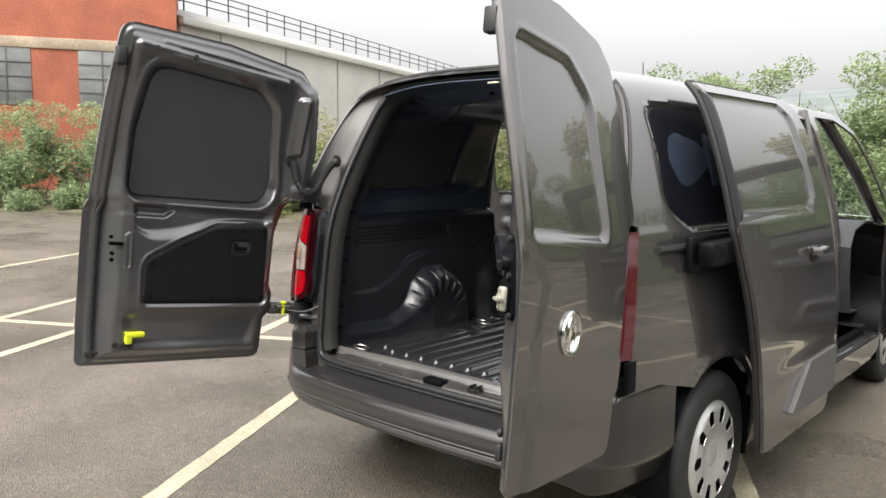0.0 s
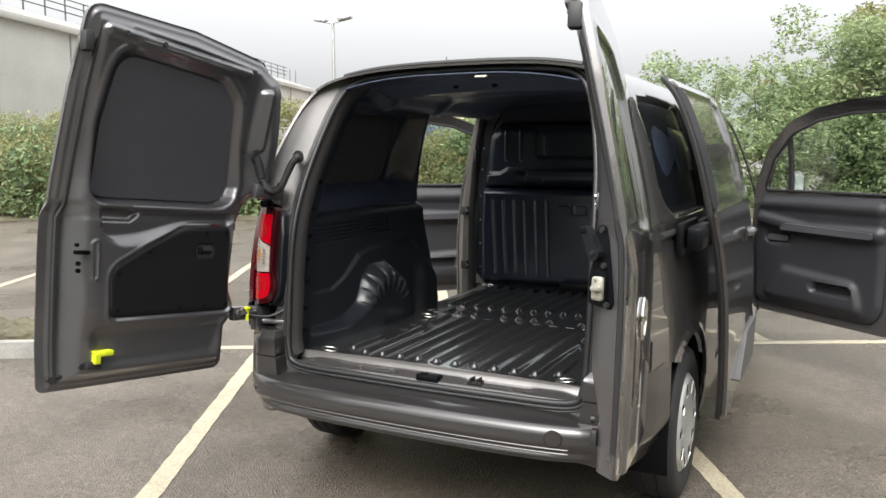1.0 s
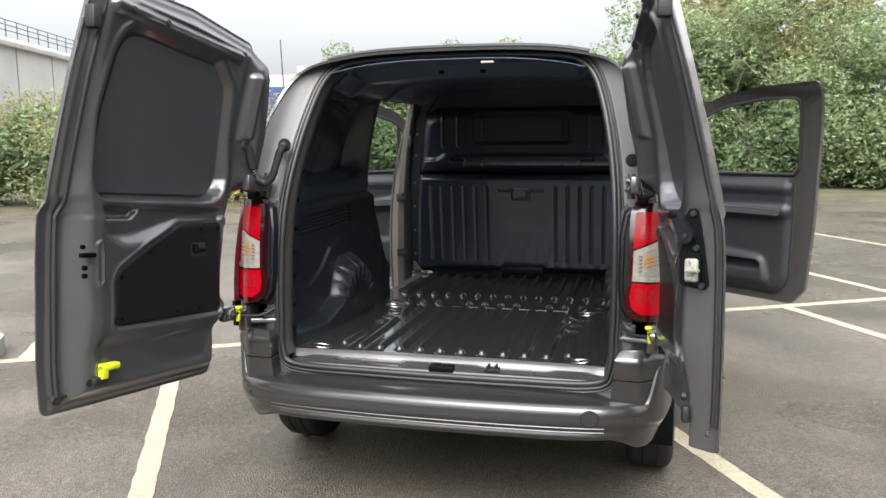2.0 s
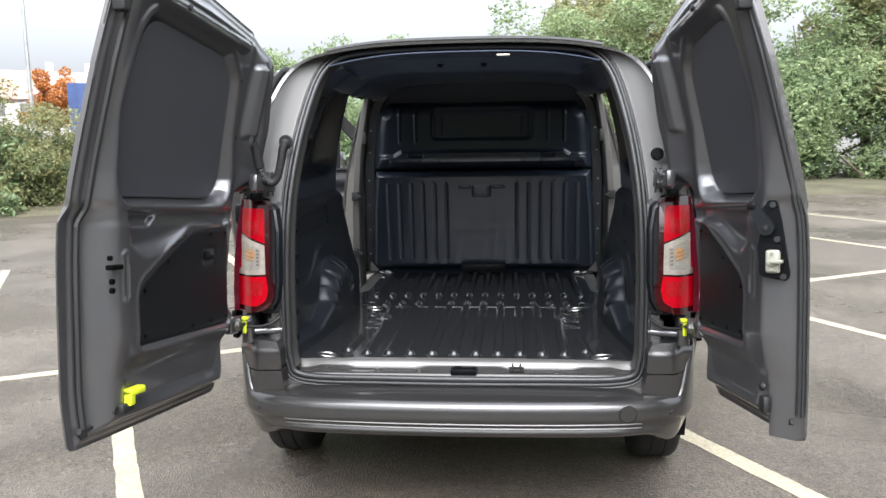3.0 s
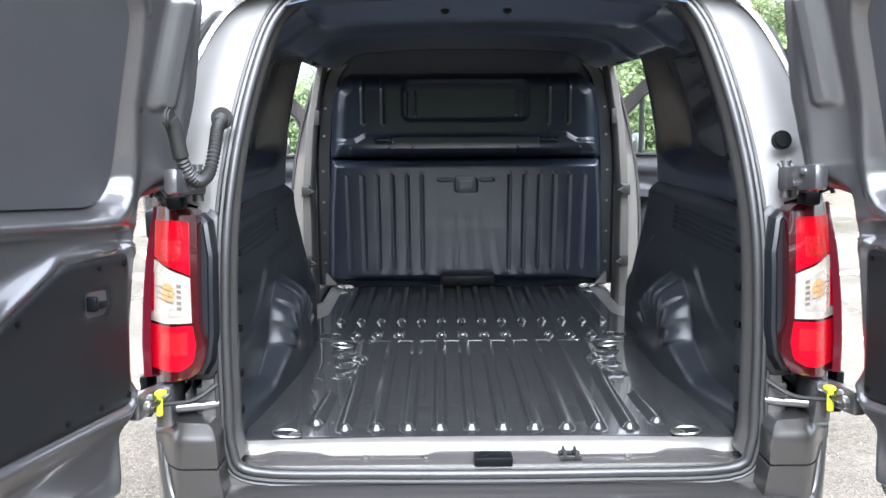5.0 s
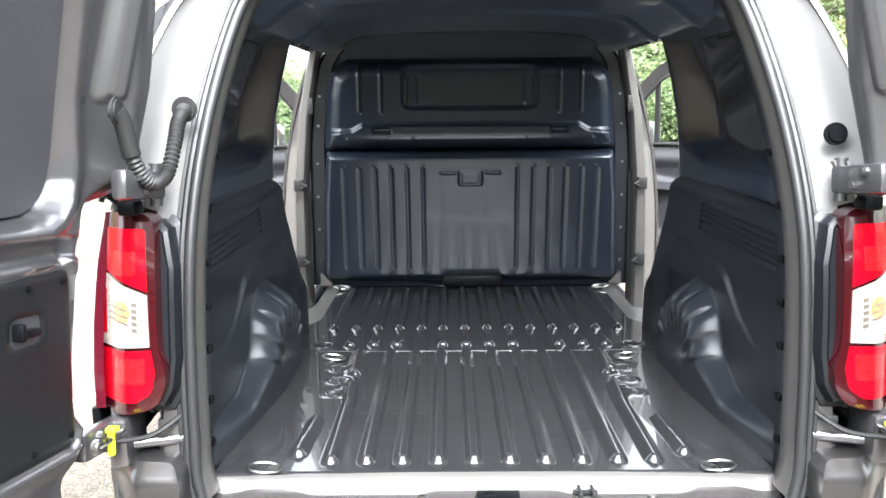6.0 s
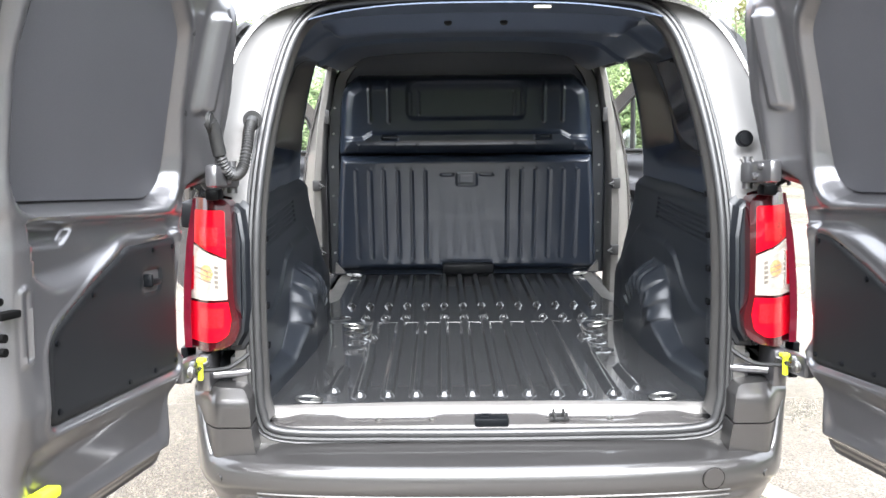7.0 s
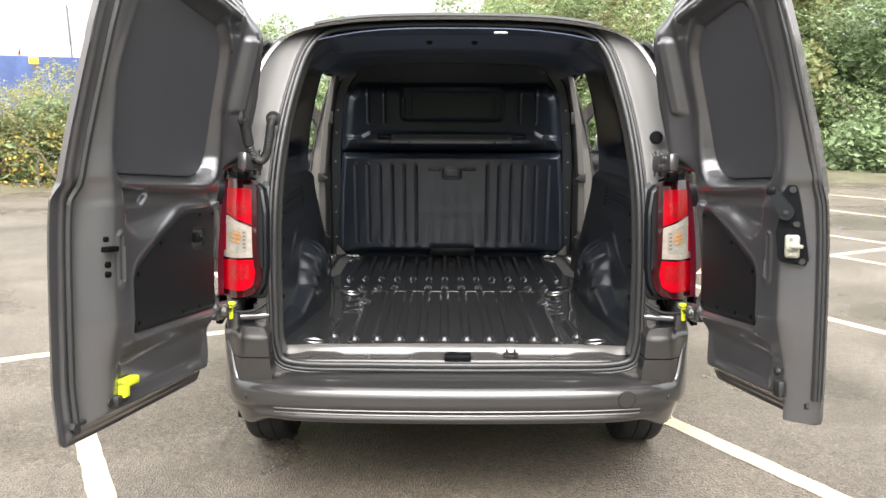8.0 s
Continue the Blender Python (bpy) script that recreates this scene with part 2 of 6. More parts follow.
def shell(V3, F, thick, flip=False):
    """A bmesh of the sheet with its thickness: the front, the back and the rim. The front faces as the triangles turn."""
    if flip:
        F = F[:, ::-1]
    n = np.zeros_like(V3)
    fn = np.cross(V3[F[:, 1]] - V3[F[:, 0]], V3[F[:, 2]] - V3[F[:, 0]])
    for k in range(3):
        np.add.at(n, F[:, k], fn)
    n /= np.maximum(np.linalg.norm(n, axis=1), 1e-12)[:, None]
    B = V3 - n * thick
    m = len(V3)
    faces = [tuple(f) for f in F] + [tuple(m + f[::-1]) for f in F]
    es = {}
    for f in F:
        for k in range(3):
            a, b = int(f[k]), int(f[(k + 1) % 3])
            if (b, a) in es:
                del es[(b, a)]
            else:
                es[(a, b)] = 1
    faces += [(b, a, m + a, m + b) for a, b in es]
    me = bpy.data.meshes.new("tmp")
    me.from_pydata(np.concatenate([V3, B]).tolist(), [], [tuple(int(i) for i in f) for f in faces])
    bm = bmesh.new()
    bm.from_mesh(me)
    bpy.data.meshes.remove(me)
    return bm


def sheet(outline, surf, step, holes=(), thick=0.003, flip=False, stepv=None):
    """A curved sheet: surf takes arrays u, v and gives (n, 3) places."""
    V, F = mesh2d(outline, list(holes), step, stepv)
    return shell(np.asarray(surf(V[:, 0], V[:, 1]), float), F, thick, flip)


def slab(outline, front, back, step, holes=()):
    """A solid between two curved faces over one outline."""
    V, F = mesh2d(outline, list(holes), step)
    A, B = np.asarray(front(V[:, 0], V[:, 1])), np.asarray(back(V[:, 0], V[:, 1]))
    m = len(A)
    faces = [tuple(f) for f in F] + [tuple(m + f[::-1]) for f in F]
    es = {}
    for f in F:
        for k in range(3):
            a, b = int(f[k]), int(f[(k + 1) % 3])
            if (b, a) in es:
                del es[(b, a)]
            else:
                es[(a, b)] = 1
    faces += [(b, a, m + a, m + b) for a, b in es]
    me = bpy.data.meshes.new("tmp")
    me.from_pydata(np.concatenate([A, B]).tolist(), [], [tuple(int(i) for i in f) for f in faces])
    bm = bmesh.new()
    bm.from_mesh(me)
    bpy.data.meshes.remove(me)
    bmesh.ops.recalc_face_normals(bm, faces=bm.faces)
    return bm


def grid_mesh(P, closed_u=False, closed_v=False):
    """A bmesh from a grid of places P[i][j]."""
    P = np.asarray(P, float)
    a, b = P.shape[:2]
    faces = []
    for i in range(a if closed_u else a - 1):
        for j in range(b if closed_v else b - 1):
            i2, j2 = (i + 1) % a, (j + 1) % b
            faces.append((i * b + j, i2 * b + j, i2 * b + j2, i * b + j2))
    me = bpy.data.meshes.new("tmp")
    me.from_pydata(P.reshape(-1, 3).tolist(), [], faces)
    bm = bmesh.new()
    bm.from_mesh(me)
    bpy.data.meshes.remove(me)
    return bm


def tube(points, r, n=8, closed=False):
    """A round bar along a line of places."""
    pts = [Vector(p) for p in points]
    m = len(pts)
    rings = []
    up = None
    for i, p in enumerate(pts):
        a = pts[(i - 1) % m] if closed or i > 0 else p
        b = pts[(i + 1) % m] if closed or i < m - 1 else p
        d = (b - a).normalized()
        if up is None:
            up = Vector((0, 0, 1)) if abs(d.z) < 0.9 else Vector((1, 0, 0))
        side = d.cross(up).normalized()
        up = side.cross(d).normalized()
        rr = r[i] if isinstance(r, (list, tuple)) else r
        rings.append([p + (side * math.cos(2 * math.pi * k / n) + up * math.sin(2 * math.pi * k / n)) * rr for k in range(n)])
    bm = grid_mesh(rings, closed, True)
    if not closed:
        bm.verts.ensure_lookup_table()
        bm.faces.new([bm.verts[k] for k in range(n)][::-1])
        bm.faces.new([bm.verts[(m - 1) * n + k] for k in range(n)])
    bmesh.ops.recalc_face_normals(bm, faces=bm.faces)
    return bm


def smooth_line(points, k=6, closed=False):
    """A line that runs softly through the places (Catmull-Rom)."""
    P = [np.array(p, float) for p in points]
    n = len(P)
    out = []
    for i in range(n if closed else n - 1):
        if closed:
            p0, p1, p2, p3 = (P[(i + d) % n] for d in (-1, 0, 1, 2))
        else:
            p0, p1, p2, p3 = P[max(i - 1, 0)], P[i], P[i + 1], P[min(i + 2, n - 1)]
        for j in range(k):
            t = j / k
            out.append(0.5 * (2 * p1 + (p2 - p0) * t + (2 * p0 - 5 * p1 + 4 * p2 - p3) * t * t + (3 * p1 - p0 - 3 * p2 + p3) * t ** 3))
    if not closed:
        out.append(P[-1])
    return [tuple(p) for p in out]


def block(lo, hi, bevel=0.004, seg=2):
    """A box with softened edges."""
    bm = bmesh.new()
    c = [(a + b) / 2 for a, b in zip(lo, hi)]
    s = [abs(b - a) for a, b in zip(lo, hi)]
    bmesh.ops.create_cube(bm, size=1, matrix=Matrix.Translation(c) @ Matrix.Diagonal((*s, 1)))
    if bevel:
        bmesh.ops.bevel(bm, geom=bm.edges[:], offset=min(bevel, min(s) * 0.45), segments=seg, profile=0.5, affect="EDGES")
    return bm


def disc(r, depth, m=None, n=20, bevel=0.0):
    bm = bmesh.new()
    bmesh.ops.create_cone(bm, cap_ends=True, segments=n, radius1=r, radius2=r, depth=depth, matrix=m or Matrix())
    if bevel:
        bmesh.ops.bevel(bm, geom=[e for e in bm.edges if len(e.link_faces) == 2 and e.calc_face_angle(0) > 1], offset=bevel, segments=2, affect="EDGES")
    return bm


def join(*bms):
    """All the pieces in one bmesh."""
    out = bmesh.new()
    for b in bms:
        me = bpy.data.meshes.new("tmp")
        b.to_mesh(me)
        out.from_mesh(me)
        bpy.data.meshes.remove(me)
        b.free()
    return out


def moved(bm, m):
    bmesh.ops.transform(bm, matrix=m, verts=bm.verts)
    if m.determinant() < 0:
        bmesh.ops.reverse_faces(bm, faces=bm.faces)
    return bm


def lathe(profile, n=48, axis="X"):
    """A turned shape: profile of (radius, place along the axis)."""
    P = []
    for k in range(n):
        a = 2 * math.pi * k / n
        P.append([(x, r * math.cos(a), r * math.sin(a)) for r, x in profile])
    bm = grid_mesh(P, True, False)
    bmesh.ops.remove_doubles(bm, verts=bm.verts, dist=1e-5)
    bmesh.ops.recalc_face_normals(bm, faces=bm.faces)
    return bm


# ---- ground: tarmac car park ----
BAY = np.array((0.485, -0.875)) / math.hypot(0.485, 0.875)     # along the bay lines
ROW = np.array((0.875, 0.485)) / math.hypot(0.485, 0.875)      # along the row of bays


def spot(n, s):
    """A place on the ground from its distances along the row and along the bays."""
    p = ROW * n + BAY * s
    return float(p[0]), float(p[1])


def tarmac_material():
    m = bpy.data.materials.new("damp_tarmac")
    m.use_nodes = True
    nt = m.node_tree
    b = nt.nodes["Principled BSDF"]
    tc = nt.nodes.new("ShaderNodeTexCoord")

    def noise_at(scale, detail=4, rough=0.55):
        n = nt.nodes.new("ShaderNodeTexNoise")
        n.inputs["Scale"].default_value, n.inputs["Detail"].default_value, n.inputs["Roughness"].default_value = scale, detail, rough
        nt.links.new(tc.outputs["Object"], n.inputs["Vector"])
        return n.outputs[0]

    def ramp(src, a, b2, lo, hi):
        r = nt.nodes.new("ShaderNodeMapRange")
        for key, v in (("From Min", a), ("From Max", b2), ("To Min", lo), ("To Max", hi)):
            r.inputs[key].default_value = v
        nt.links.new(src, r.inputs["Value"])
        return r.outputs[0]

    def mul(a, c):
        q = nt.nodes.new("ShaderNodeMath")
        q.operation = "MULTIPLY"
        nt.links.new(a, q.inputs[0]), nt.links.new(c, q.inputs[1])
        return q.outputs[0]

    vor = nt.nodes.new("ShaderNodeTexVoronoi")
    vor.inputs["Scale"].default_value = 130
    nt.links.new(tc.outputs["Object"], vor.inputs["Vector"])
    wet = ramp(noise_at(0.55, 6), 0.40, 0.62, 0.0, 1.0)
    stones = ramp(vor.outputs["Color"], 0.0, 1.0, 0.32, 1.85)
    tone = mul(mul(ramp(noise_at(1.3, 6), 0.3, 0.7, 0.75, 1.25), stones), ramp(noise_at(18, 5), 0.3, 0.7, 0.8, 1.2))
    tone = mul(mul(tone, ramp(wet, 0, 1, 1.12, 0.80)), ramp(noise_at(0.22, 5), 0.35, 0.65, 0.86, 1.16))
    hs = nt.nodes.new("ShaderNodeHueSaturation")
    hs.inputs["Color"].default_value = (0.104, 0.087, 0.069, 1)
    nt.links.new(tone, hs.inputs["Value"])
    nt.links.new(hs.outputs[0], b.inputs["Base Color"])
    nt.links.new(ramp(wet, 0, 1, 0.42, 0.20), b.inputs["Roughness"])
    bump = nt.nodes.new("ShaderNodeBump")
    bump.inputs["Distance"].default_value, bump.inputs["Strength"].default_value = 0.007, 1.0
    nt.links.new(vor.outputs["Distance"], bump.inputs["Height"])
    b2 = nt.nodes.new("ShaderNodeBump")
    b2.inputs["Distance"].default_value, b2.inputs["Strength"].default_value = 0.01, 0.25
    nt.links.new(noise_at(9, 5), b2.inputs["Height"])
    nt.links.new(bump.outputs[0], b2.inputs["Normal"])
    nt.links.new(b2.outputs[0], b.inputs["Normal"])
    return m


TARMAC = tarmac_material()
LINE = mat("worn_line_paint", (0.34, 0.30, 0.215), 0.55, grain=0.25, grain_scale=70, stain=0.15, stain_scale=5, bump=0.002, bump_scale=80)
EARTH = mat("verge_grass_soil", (0.085, 0.078, 0.045), 0.9, grain=0.35, grain_scale=25, stain=0.35, stain_scale=1.2, bump=0.03, bump_scale=12)
KERB = mat("concrete_kerb", (0.24, 0.235, 0.215), 0.8, grain=0.15, grain_scale=60, stain=0.2, stain_scale=5, bump=0.002, bump_scale=60)

bm = bmesh.new()
rings = [0.0, 4, 8, 16, 32, 64, 130, 300, 800, 2500]
bm.verts.new((0, 0, 0))
for r in rings[1:]:
    for k in range(32):
        a = 2 * math.pi * k / 32
        bm.verts.new((r * math.cos(a), r * math.sin(a), 0))
bm.verts.ensure_lookup_table()
for k in range(32):
    bm.faces.new((bm.verts[0], bm.verts[1 + k], bm.verts[1 + (k + 1) % 32]))
    for i in range(len(rings) - 2):
        a, b = 1 + 32 * i, 1 + 32 * (i + 1)
        bm.faces.new((bm.verts[a + k], bm.verts[b + k], bm.verts[b + (k + 1) % 32], bm.verts[a + (k + 1) % 32]))
ground = tagged(part("ground", bm, TARMAC), "damp dark grey tarmac car park surface", "ground", kind="structure")


def painted_line(n0, s0, n1, s1, width=0.10, z=0.004):
    """A painted line with a slightly ragged edge, lying on the tarmac."""
    p, q = np.array(spot(n0, s0)), np.array(spot(n1, s1))
    d = (q - p) / np.linalg.norm(q - p)
    e = np.array((-d[1], d[0])) * width / 2
    k = max(2, int(np.linalg.norm(q - p) / 0.06))
    P = []
    for i in range(k + 1):
        c = p + (q - p) * i / k
        a, b = (random.uniform(-0.004, 0.004) for _ in range(2))
        P.append([(*(c + e * (1 + a / width * 2)), z), (*(c - e * (1 + b / width * 2)), z)])
    bm = grid_mesh(P)
    r = bmesh.ops.extrude_face_region(bm, geom=bm.faces[:])
    bmesh.ops.translate(bm, verts=[v for v in r["geom"] if isinstance(v, bmesh.types.BMVert)], vec=(0, 0, -0.003))
    bmesh.ops.recalc_face_normals(bm, faces=bm.faces)
    ob = part("parking_line", bm, LINE)
    return tagged(ob, "worn white painted parking bay line on tarmac", "road marking", "parking bay lines", "structure")


NEAR0, FAR0, PITCH, CROSS = 1.287, 5.12, 2.48, -2.78
painted_line(-24, CROSS, 22, CROSS)
for k in range(-5, 5):
    painted_line(NEAR0 + PITCH * k + (-0.03 if k < 0 else 0), CROSS + 0.06, NEAR0 + PITCH * k + (-0.03 if k < 0 else 0), 2.1)
for k in range(-9, 5):
    painted_line(FAR0 + 2.45 * k, CROSS - 0.06, FAR0 + 2.45 * k, -7.5)

# ---- the van: its lines ----
LEAN_R = radians(6)


def soft(x, k=0.05):
    return np.where(x > 4 * k, x, k * np.log1p(np.exp(np.clip(x / k, -40, 40))))


def skin_w(v):
    """How far the rear doors' skin stands out from the hinge plane, by height up the door."""
    return 0.055 - 0.33 * soft(np.asarray(v, float) - 0.58, 0.06)


def door_skin(v):
    """The rear doors' own skin, by height up the door."""
    return 0.055 - 0.245 * soft(np.asarray(v, float) - 0.58, 0.06)


def door_thick(v):
    """Thickness of a rear door from its skin to its inner frame."""
    return np.interp(v, [0.0, 0.12, 0.24, 0.55, 0.70, 0.86, 1.06, 1.30], [0.070, 0.078, 0.100, 0.096, 0.066, 0.046, 0.044, 0.050])


def bulge(u, v, U):
    """How much further the lower half of a rear door's skin swells out, towards its free edge."""
    k = 0.018 if U > 0.85 else 0.005
    return k * step01(v, -0.12, 0.12) * (1 - step01(v, 0.56, 0.62)) * (0.25 + 0.75 * step01(np.asarray(u, float), 0.15, U - 0.12))


def rear_y(z):
    z = np.asarray(z, float)
    return -0.13 + math.tan(LEAN_R) * (z - 0.6) - skin_w(z - 0.6)


PROFILE = smooth_line([(0.87, 0.20), (0.905, 0.30), (0.918, 0.45), (0.924, 0.65), (0.924, 0.85), (0.914, 1.02), (0.897, 1.16), (0.872, 1.30), (0.826, 1.48), (0.772, 1.63),
                       (0.728, 1.715), (0.672, 1.772), (0.58, 1.81), (0.4, 1.838), (0.2, 1.848), (0.0, 1.85)], 8)
PX, PZ = np.array([p[0] for p in PROFILE]), np.array([p[1] for p in PROFILE])
PS = np.concatenate([[0], np.cumsum(np.hypot(np.diff(PX), np.diff(PZ)))])


def s_of(z):
    return float(np.interp(z, PZ, PS))


def taper(y):
    y = np.asarray(y, float)
    return 1 - 0.055 * np.clip((0.9 - y) / 1.05, 0, 1.2) ** 2 - 0.16 * np.clip((y - 3.3) / 1.1, 0, 1.2) ** 2


def hull(y, s, side=1, out=0.0):
    """The van's outer surface: place along the van and distance up round its section."""
    y, s = np.asarray(y, float), np.asarray(s, float)
    x, z = np.interp(s, PS, PX), np.interp(s, PS, PZ)
    top = step01(z, 1.45, 1.85)
    z = z - 0.02 * np.clip((0.7 - y) / 0.6, 0, 1) ** 2 * top
    return np.stack([side * (x * taper(y) + out), y, z], -1)


van = empty("van", "dark grey panel van with rear, side and front doors open", "van")

# side openings, as (y, z) outlines
SLIDE_HOLE = fillet([(1.33, 0.42), (2.12, 0.42), (2.12, 1.30), (2.09, 1.70), (1.275, 1.70), (1.285, 1.20), (1.33, 0.80)], [0.05, 0.06, 0.3, 0.07, 0.09, 0.2, 0.1])
FRONT_HOLE = fillet([(2.18, 0.38), (3.22, 0.38), (3.30, 0.75), (3.28, 1.16), (2.85, 1.64), (2.55, 1.72), (2.16, 1.72)], [0.08, 0.12, 0.15, 0.10, 0.15, 0.2, 0.08])


def arch_line(yc, r, zc=0.33, lo=0.26, hi=None, n=16):
    a0 = math.asin(max(-1, (lo - zc) / r))
    a1 = math.pi - (a0 if hi is None else math.asin((hi - zc) / r))
    return [(yc + r * math.cos(a), zc + r * math.sin(a)) for a in np.linspace(a0, a1, n)]


def to_s(poly):
    return [(y, s_of(z)) for y, z in poly]


rear_edge = [(float(rear_y(z)) + 0.106, z) for z in np.linspace(0.70, 1.25, 8)] + [(float(rear_y(z)) + 0.02, z) for z in np.linspace(1.27, 1.77, 14)]
side_outline = [(y, z) for y, z in rear_edge[::-1]]
side_outline += [(y, 0.70) for y in (0.0, 0.12)]
side_outline += arch_line(0.597, 0.385, hi=0.60)[::-1][1:]
side_outline += [(1.0, 0.24), (2.0, 0.22), (3.1, 0.22)] + arch_line(3.57, 0.385)[::-1] + [(4.35, 0.35), (4.45, 0.7), (4.1, 0.98), (3.45, 1.10), (2.88, 1.66), (2.6, 1.765)]
side_outline = to_s(side_outline)

QUARTER = np.array(fillet([(0.215, s_of(1.30)), (0.38, s_of(1.21)), (0.99, s_of(1.21)), (1.02, s_of(1.68)), (0.235, s_of(1.695))], [0.11, 0.09, 0.05, 0.05, 0.11]))


def side_surf(side):
    def surf(u, v):
        P = hull(u, v, side)
        d = sd(np.stack([u, v], -1), QUARTER)
        P[:, 0] -= side * 0.022 * step01(-d, 0.0, 0.03)
        z = P[:, 2]
        P[:, 0] += side * 0.006 * (step01(z, 1.20, 1.215) - step01(z, 1.215, 1.245)) * (u > 0.0)
        d2 = np.hypot(u - 0.597, (z - 0.33))
        P[:, 0] += side * 0.012 * step01(-np.abs(d2 - 0.40), -0.035, 0.0)
        return P
    return surf


for side in (-1, 1):
    part("side_panel", sheet(side_outline, side_surf(side), 0.022, [to_s(SLIDE_HOLE), to_s(FRONT_HOLE)], 0.012, flip=side < 0), PAINT, van, "dark grey metallic body side")
    blank = fillet([(0.245, s_of(1.32)), (0.40, s_of(1.235)), (0.97, s_of(1.235)), (0.985, s_of(1.66)), (0.265, s_of(1.672))], [0.10, 0.08, 0.04, 0.04, 0.10])

    def blank_surf(u, v, side=side):
        B = hull(u, v, side)
        B[:, 0] -= side * 0.016
        return B

    # black sheet paints the open sliding door's dark reflection into the body recess
    part("quarter_panel", sheet(blank, blank_surf, 0.03, (), 0.004, flip=side < 0), RECESS_BLACK, van, "glossy black sheet painting a dark reflection in the stamped recess")
    trim = [hull(np.array([y]), np.array([s_of(1.222)]), side, -0.004)[0] for y in np.linspace(0.42, 0.97, 12)]
    part("window_trim", tube([tuple(q) for q in trim], 0.006, 6), SATIN, van, "bright trim under the quarter panel")
    edge = [hull(np.array([float(rear_y(z)) + 0.034]), np.array([s_of(z)]), side, 0.001)[0] for z in np.linspace(1.26, 1.77, 16)]
    part("corner_seal", tube([tuple(q) for q in edge], 0.006, 6), RUBBER, van, "black seal strip on the body corner")
    rail = [hull(np.array([y]), np.array([s_of(1.165)]), side, 0.002)[0] for y in np.linspace(0.12, 1.08, 20)]
    part("door_rail", tube([tuple(p) for p in rail], 0.014, 8), RUBBER, van, "black runner of the sliding door")
    # wheel housing
    P = []
    for a in np.linspace(-0.3, math.pi + 0.3, 20):
        P.append([(side * x, 0.597 + 0.38 * math.cos(a), 0.33 + 0.38 * math.sin(a)) for x in (0.72, 0.78, 0.85, 0.905)])
    part("wheel_arch_liner", grid_mesh(P), PLASTIC, van)
    P = []
    for a in np.linspace(-0.3, math.pi + 0.3, 20):
        P.append([(side * x, 3.57 + 0.38 * math.cos(a), 0.33 + 0.38 * math.sin(a)) for x in (0.5, 0.7, 0.85, 0.90)])
    part("wheel_arch_liner", grid_mesh(P), PLASTIC, van)

# roof
S_TOP = s_of(1.762)
P = []
for y in np.concatenate([np.linspace(0, 1, 40)]):
    row = []
    for f in np.linspace(-1, 1, 41):
        s = PS[-1] - abs(f) * (PS[-1] - S_TOP)
        zz = float(np.interp(s, PS, PZ))
        y0 = float(rear_y(min(zz, 1.84))) + 0.015
        yy = y0 + y * (2.60 - y0)
        p = hull(np.array([yy]), np.array([s]), 1 if f >= 0 else -1)[0]
        p[2] -= 0.10 * max(0, (yy - 1.9) / 0.7) ** 2 * 0.5
        p[2] += 0.006 * math.cos(abs(f) * 5 * math.pi) * step01(yy, 0.45, 0.6) * (abs(f) < 0.75)
        row.append(p)
    P.append(row)
roof_bm = grid_mesh(P)
bmesh.ops.solidify(roof_bm, geom=roof_bm.faces[:], thickness=-0.01)
bmesh.ops.recalc_face_normals(roof_bm, faces=roof_bm.faces)
part("roof", roof_bm, PAINT, van, "dark grey roof with pressed ribs")
lip = []
for f in np.linspace(-0.80, 0.80, 40):
    s = PS[-1] - abs(f) * (PS[-1] - S_TOP)
    zz = float(np.interp(s, PS, PZ))
    p = hull(np.array([float(rear_y(min(zz, 1.84))) + 0.03]), np.array([s]), 1 if f >= 0 else -1)[0]
    lip.append((p[0], p[1] + 0.015, p[2] + 0.007 - 0.010 * abs(f) ** 8))
part("roof_seal", tube(lip, 0.010, 8), RUBBER, van, "black rubber strip along the roof edge")

# rear frame round the loading opening
OPENING = smooth_line([(-0.60, 0.566), (-0.3, 0.558), (0.0, 0.556), (0.3, 0.558), (0.60, 0.566), (0.655, 0.620), (0.664, 0.75), (0.667, 0.95), (0.660, 1.22), (0.640, 1.42), (0.603, 1.60),
                       (0.562, 1.715), (0.50, 1.776), (0.40, 1.797), (0.2, 1.808), (0.0, 1.811), (-0.2, 1.808), (-0.40, 1.797), (-0.50, 1.776), (-0.562, 1.715), (-0.603, 1.60), (-0.640, 1.42),
                       (-0.660, 1.22), (-0.667, 0.95), (-0.664, 0.75), (-0.655, 0.620)], 5, True)


def seal_y(z):
    return rear_y(z) + 0.105


def frame_surf(u, v):
    d = sd(np.stack([u, v], -1), OPENING)
    y = seal_y(v) - (0.022 * step01(d, 0.020, 0.09) + 0.050 * step01(d, 0.070, 0.170)) * step01(v, 0.9, 1.3) - 0.012 * step01(d, 0.012, 0.022)
    return np.stack([u, y, v], -1)


half = [(0.70, 0.522), (0.735, 0.58), (0.735, 1.235), (0.80, 1.262)]
for z in (1.30, 1.38, 1.46, 1.54, 1.62, 1.69, 1.74, 1.775, 1.80, 1.815):
    y0 = float(rear_y(z)) + 0.02
    half.append((float(np.interp(z + 0.02 * step01(z, 1.45, 1.85), PZ, PX)) * float(taper(y0)) - 0.004, z))
half += [(0.4, 1.828), (0.2, 1.836), (0.0, 1.838)]
frame_outline = half + [(-x, z) for x, z in half[::-1][1:]]
part("rear_frame", sheet(frame_outline, frame_surf, 0.011, [OPENING], 0.01, flip=False), FRAME_PAINT, van, "dark grey painted frame round the loading opening")
ring = densify(OPENING, 0.02)
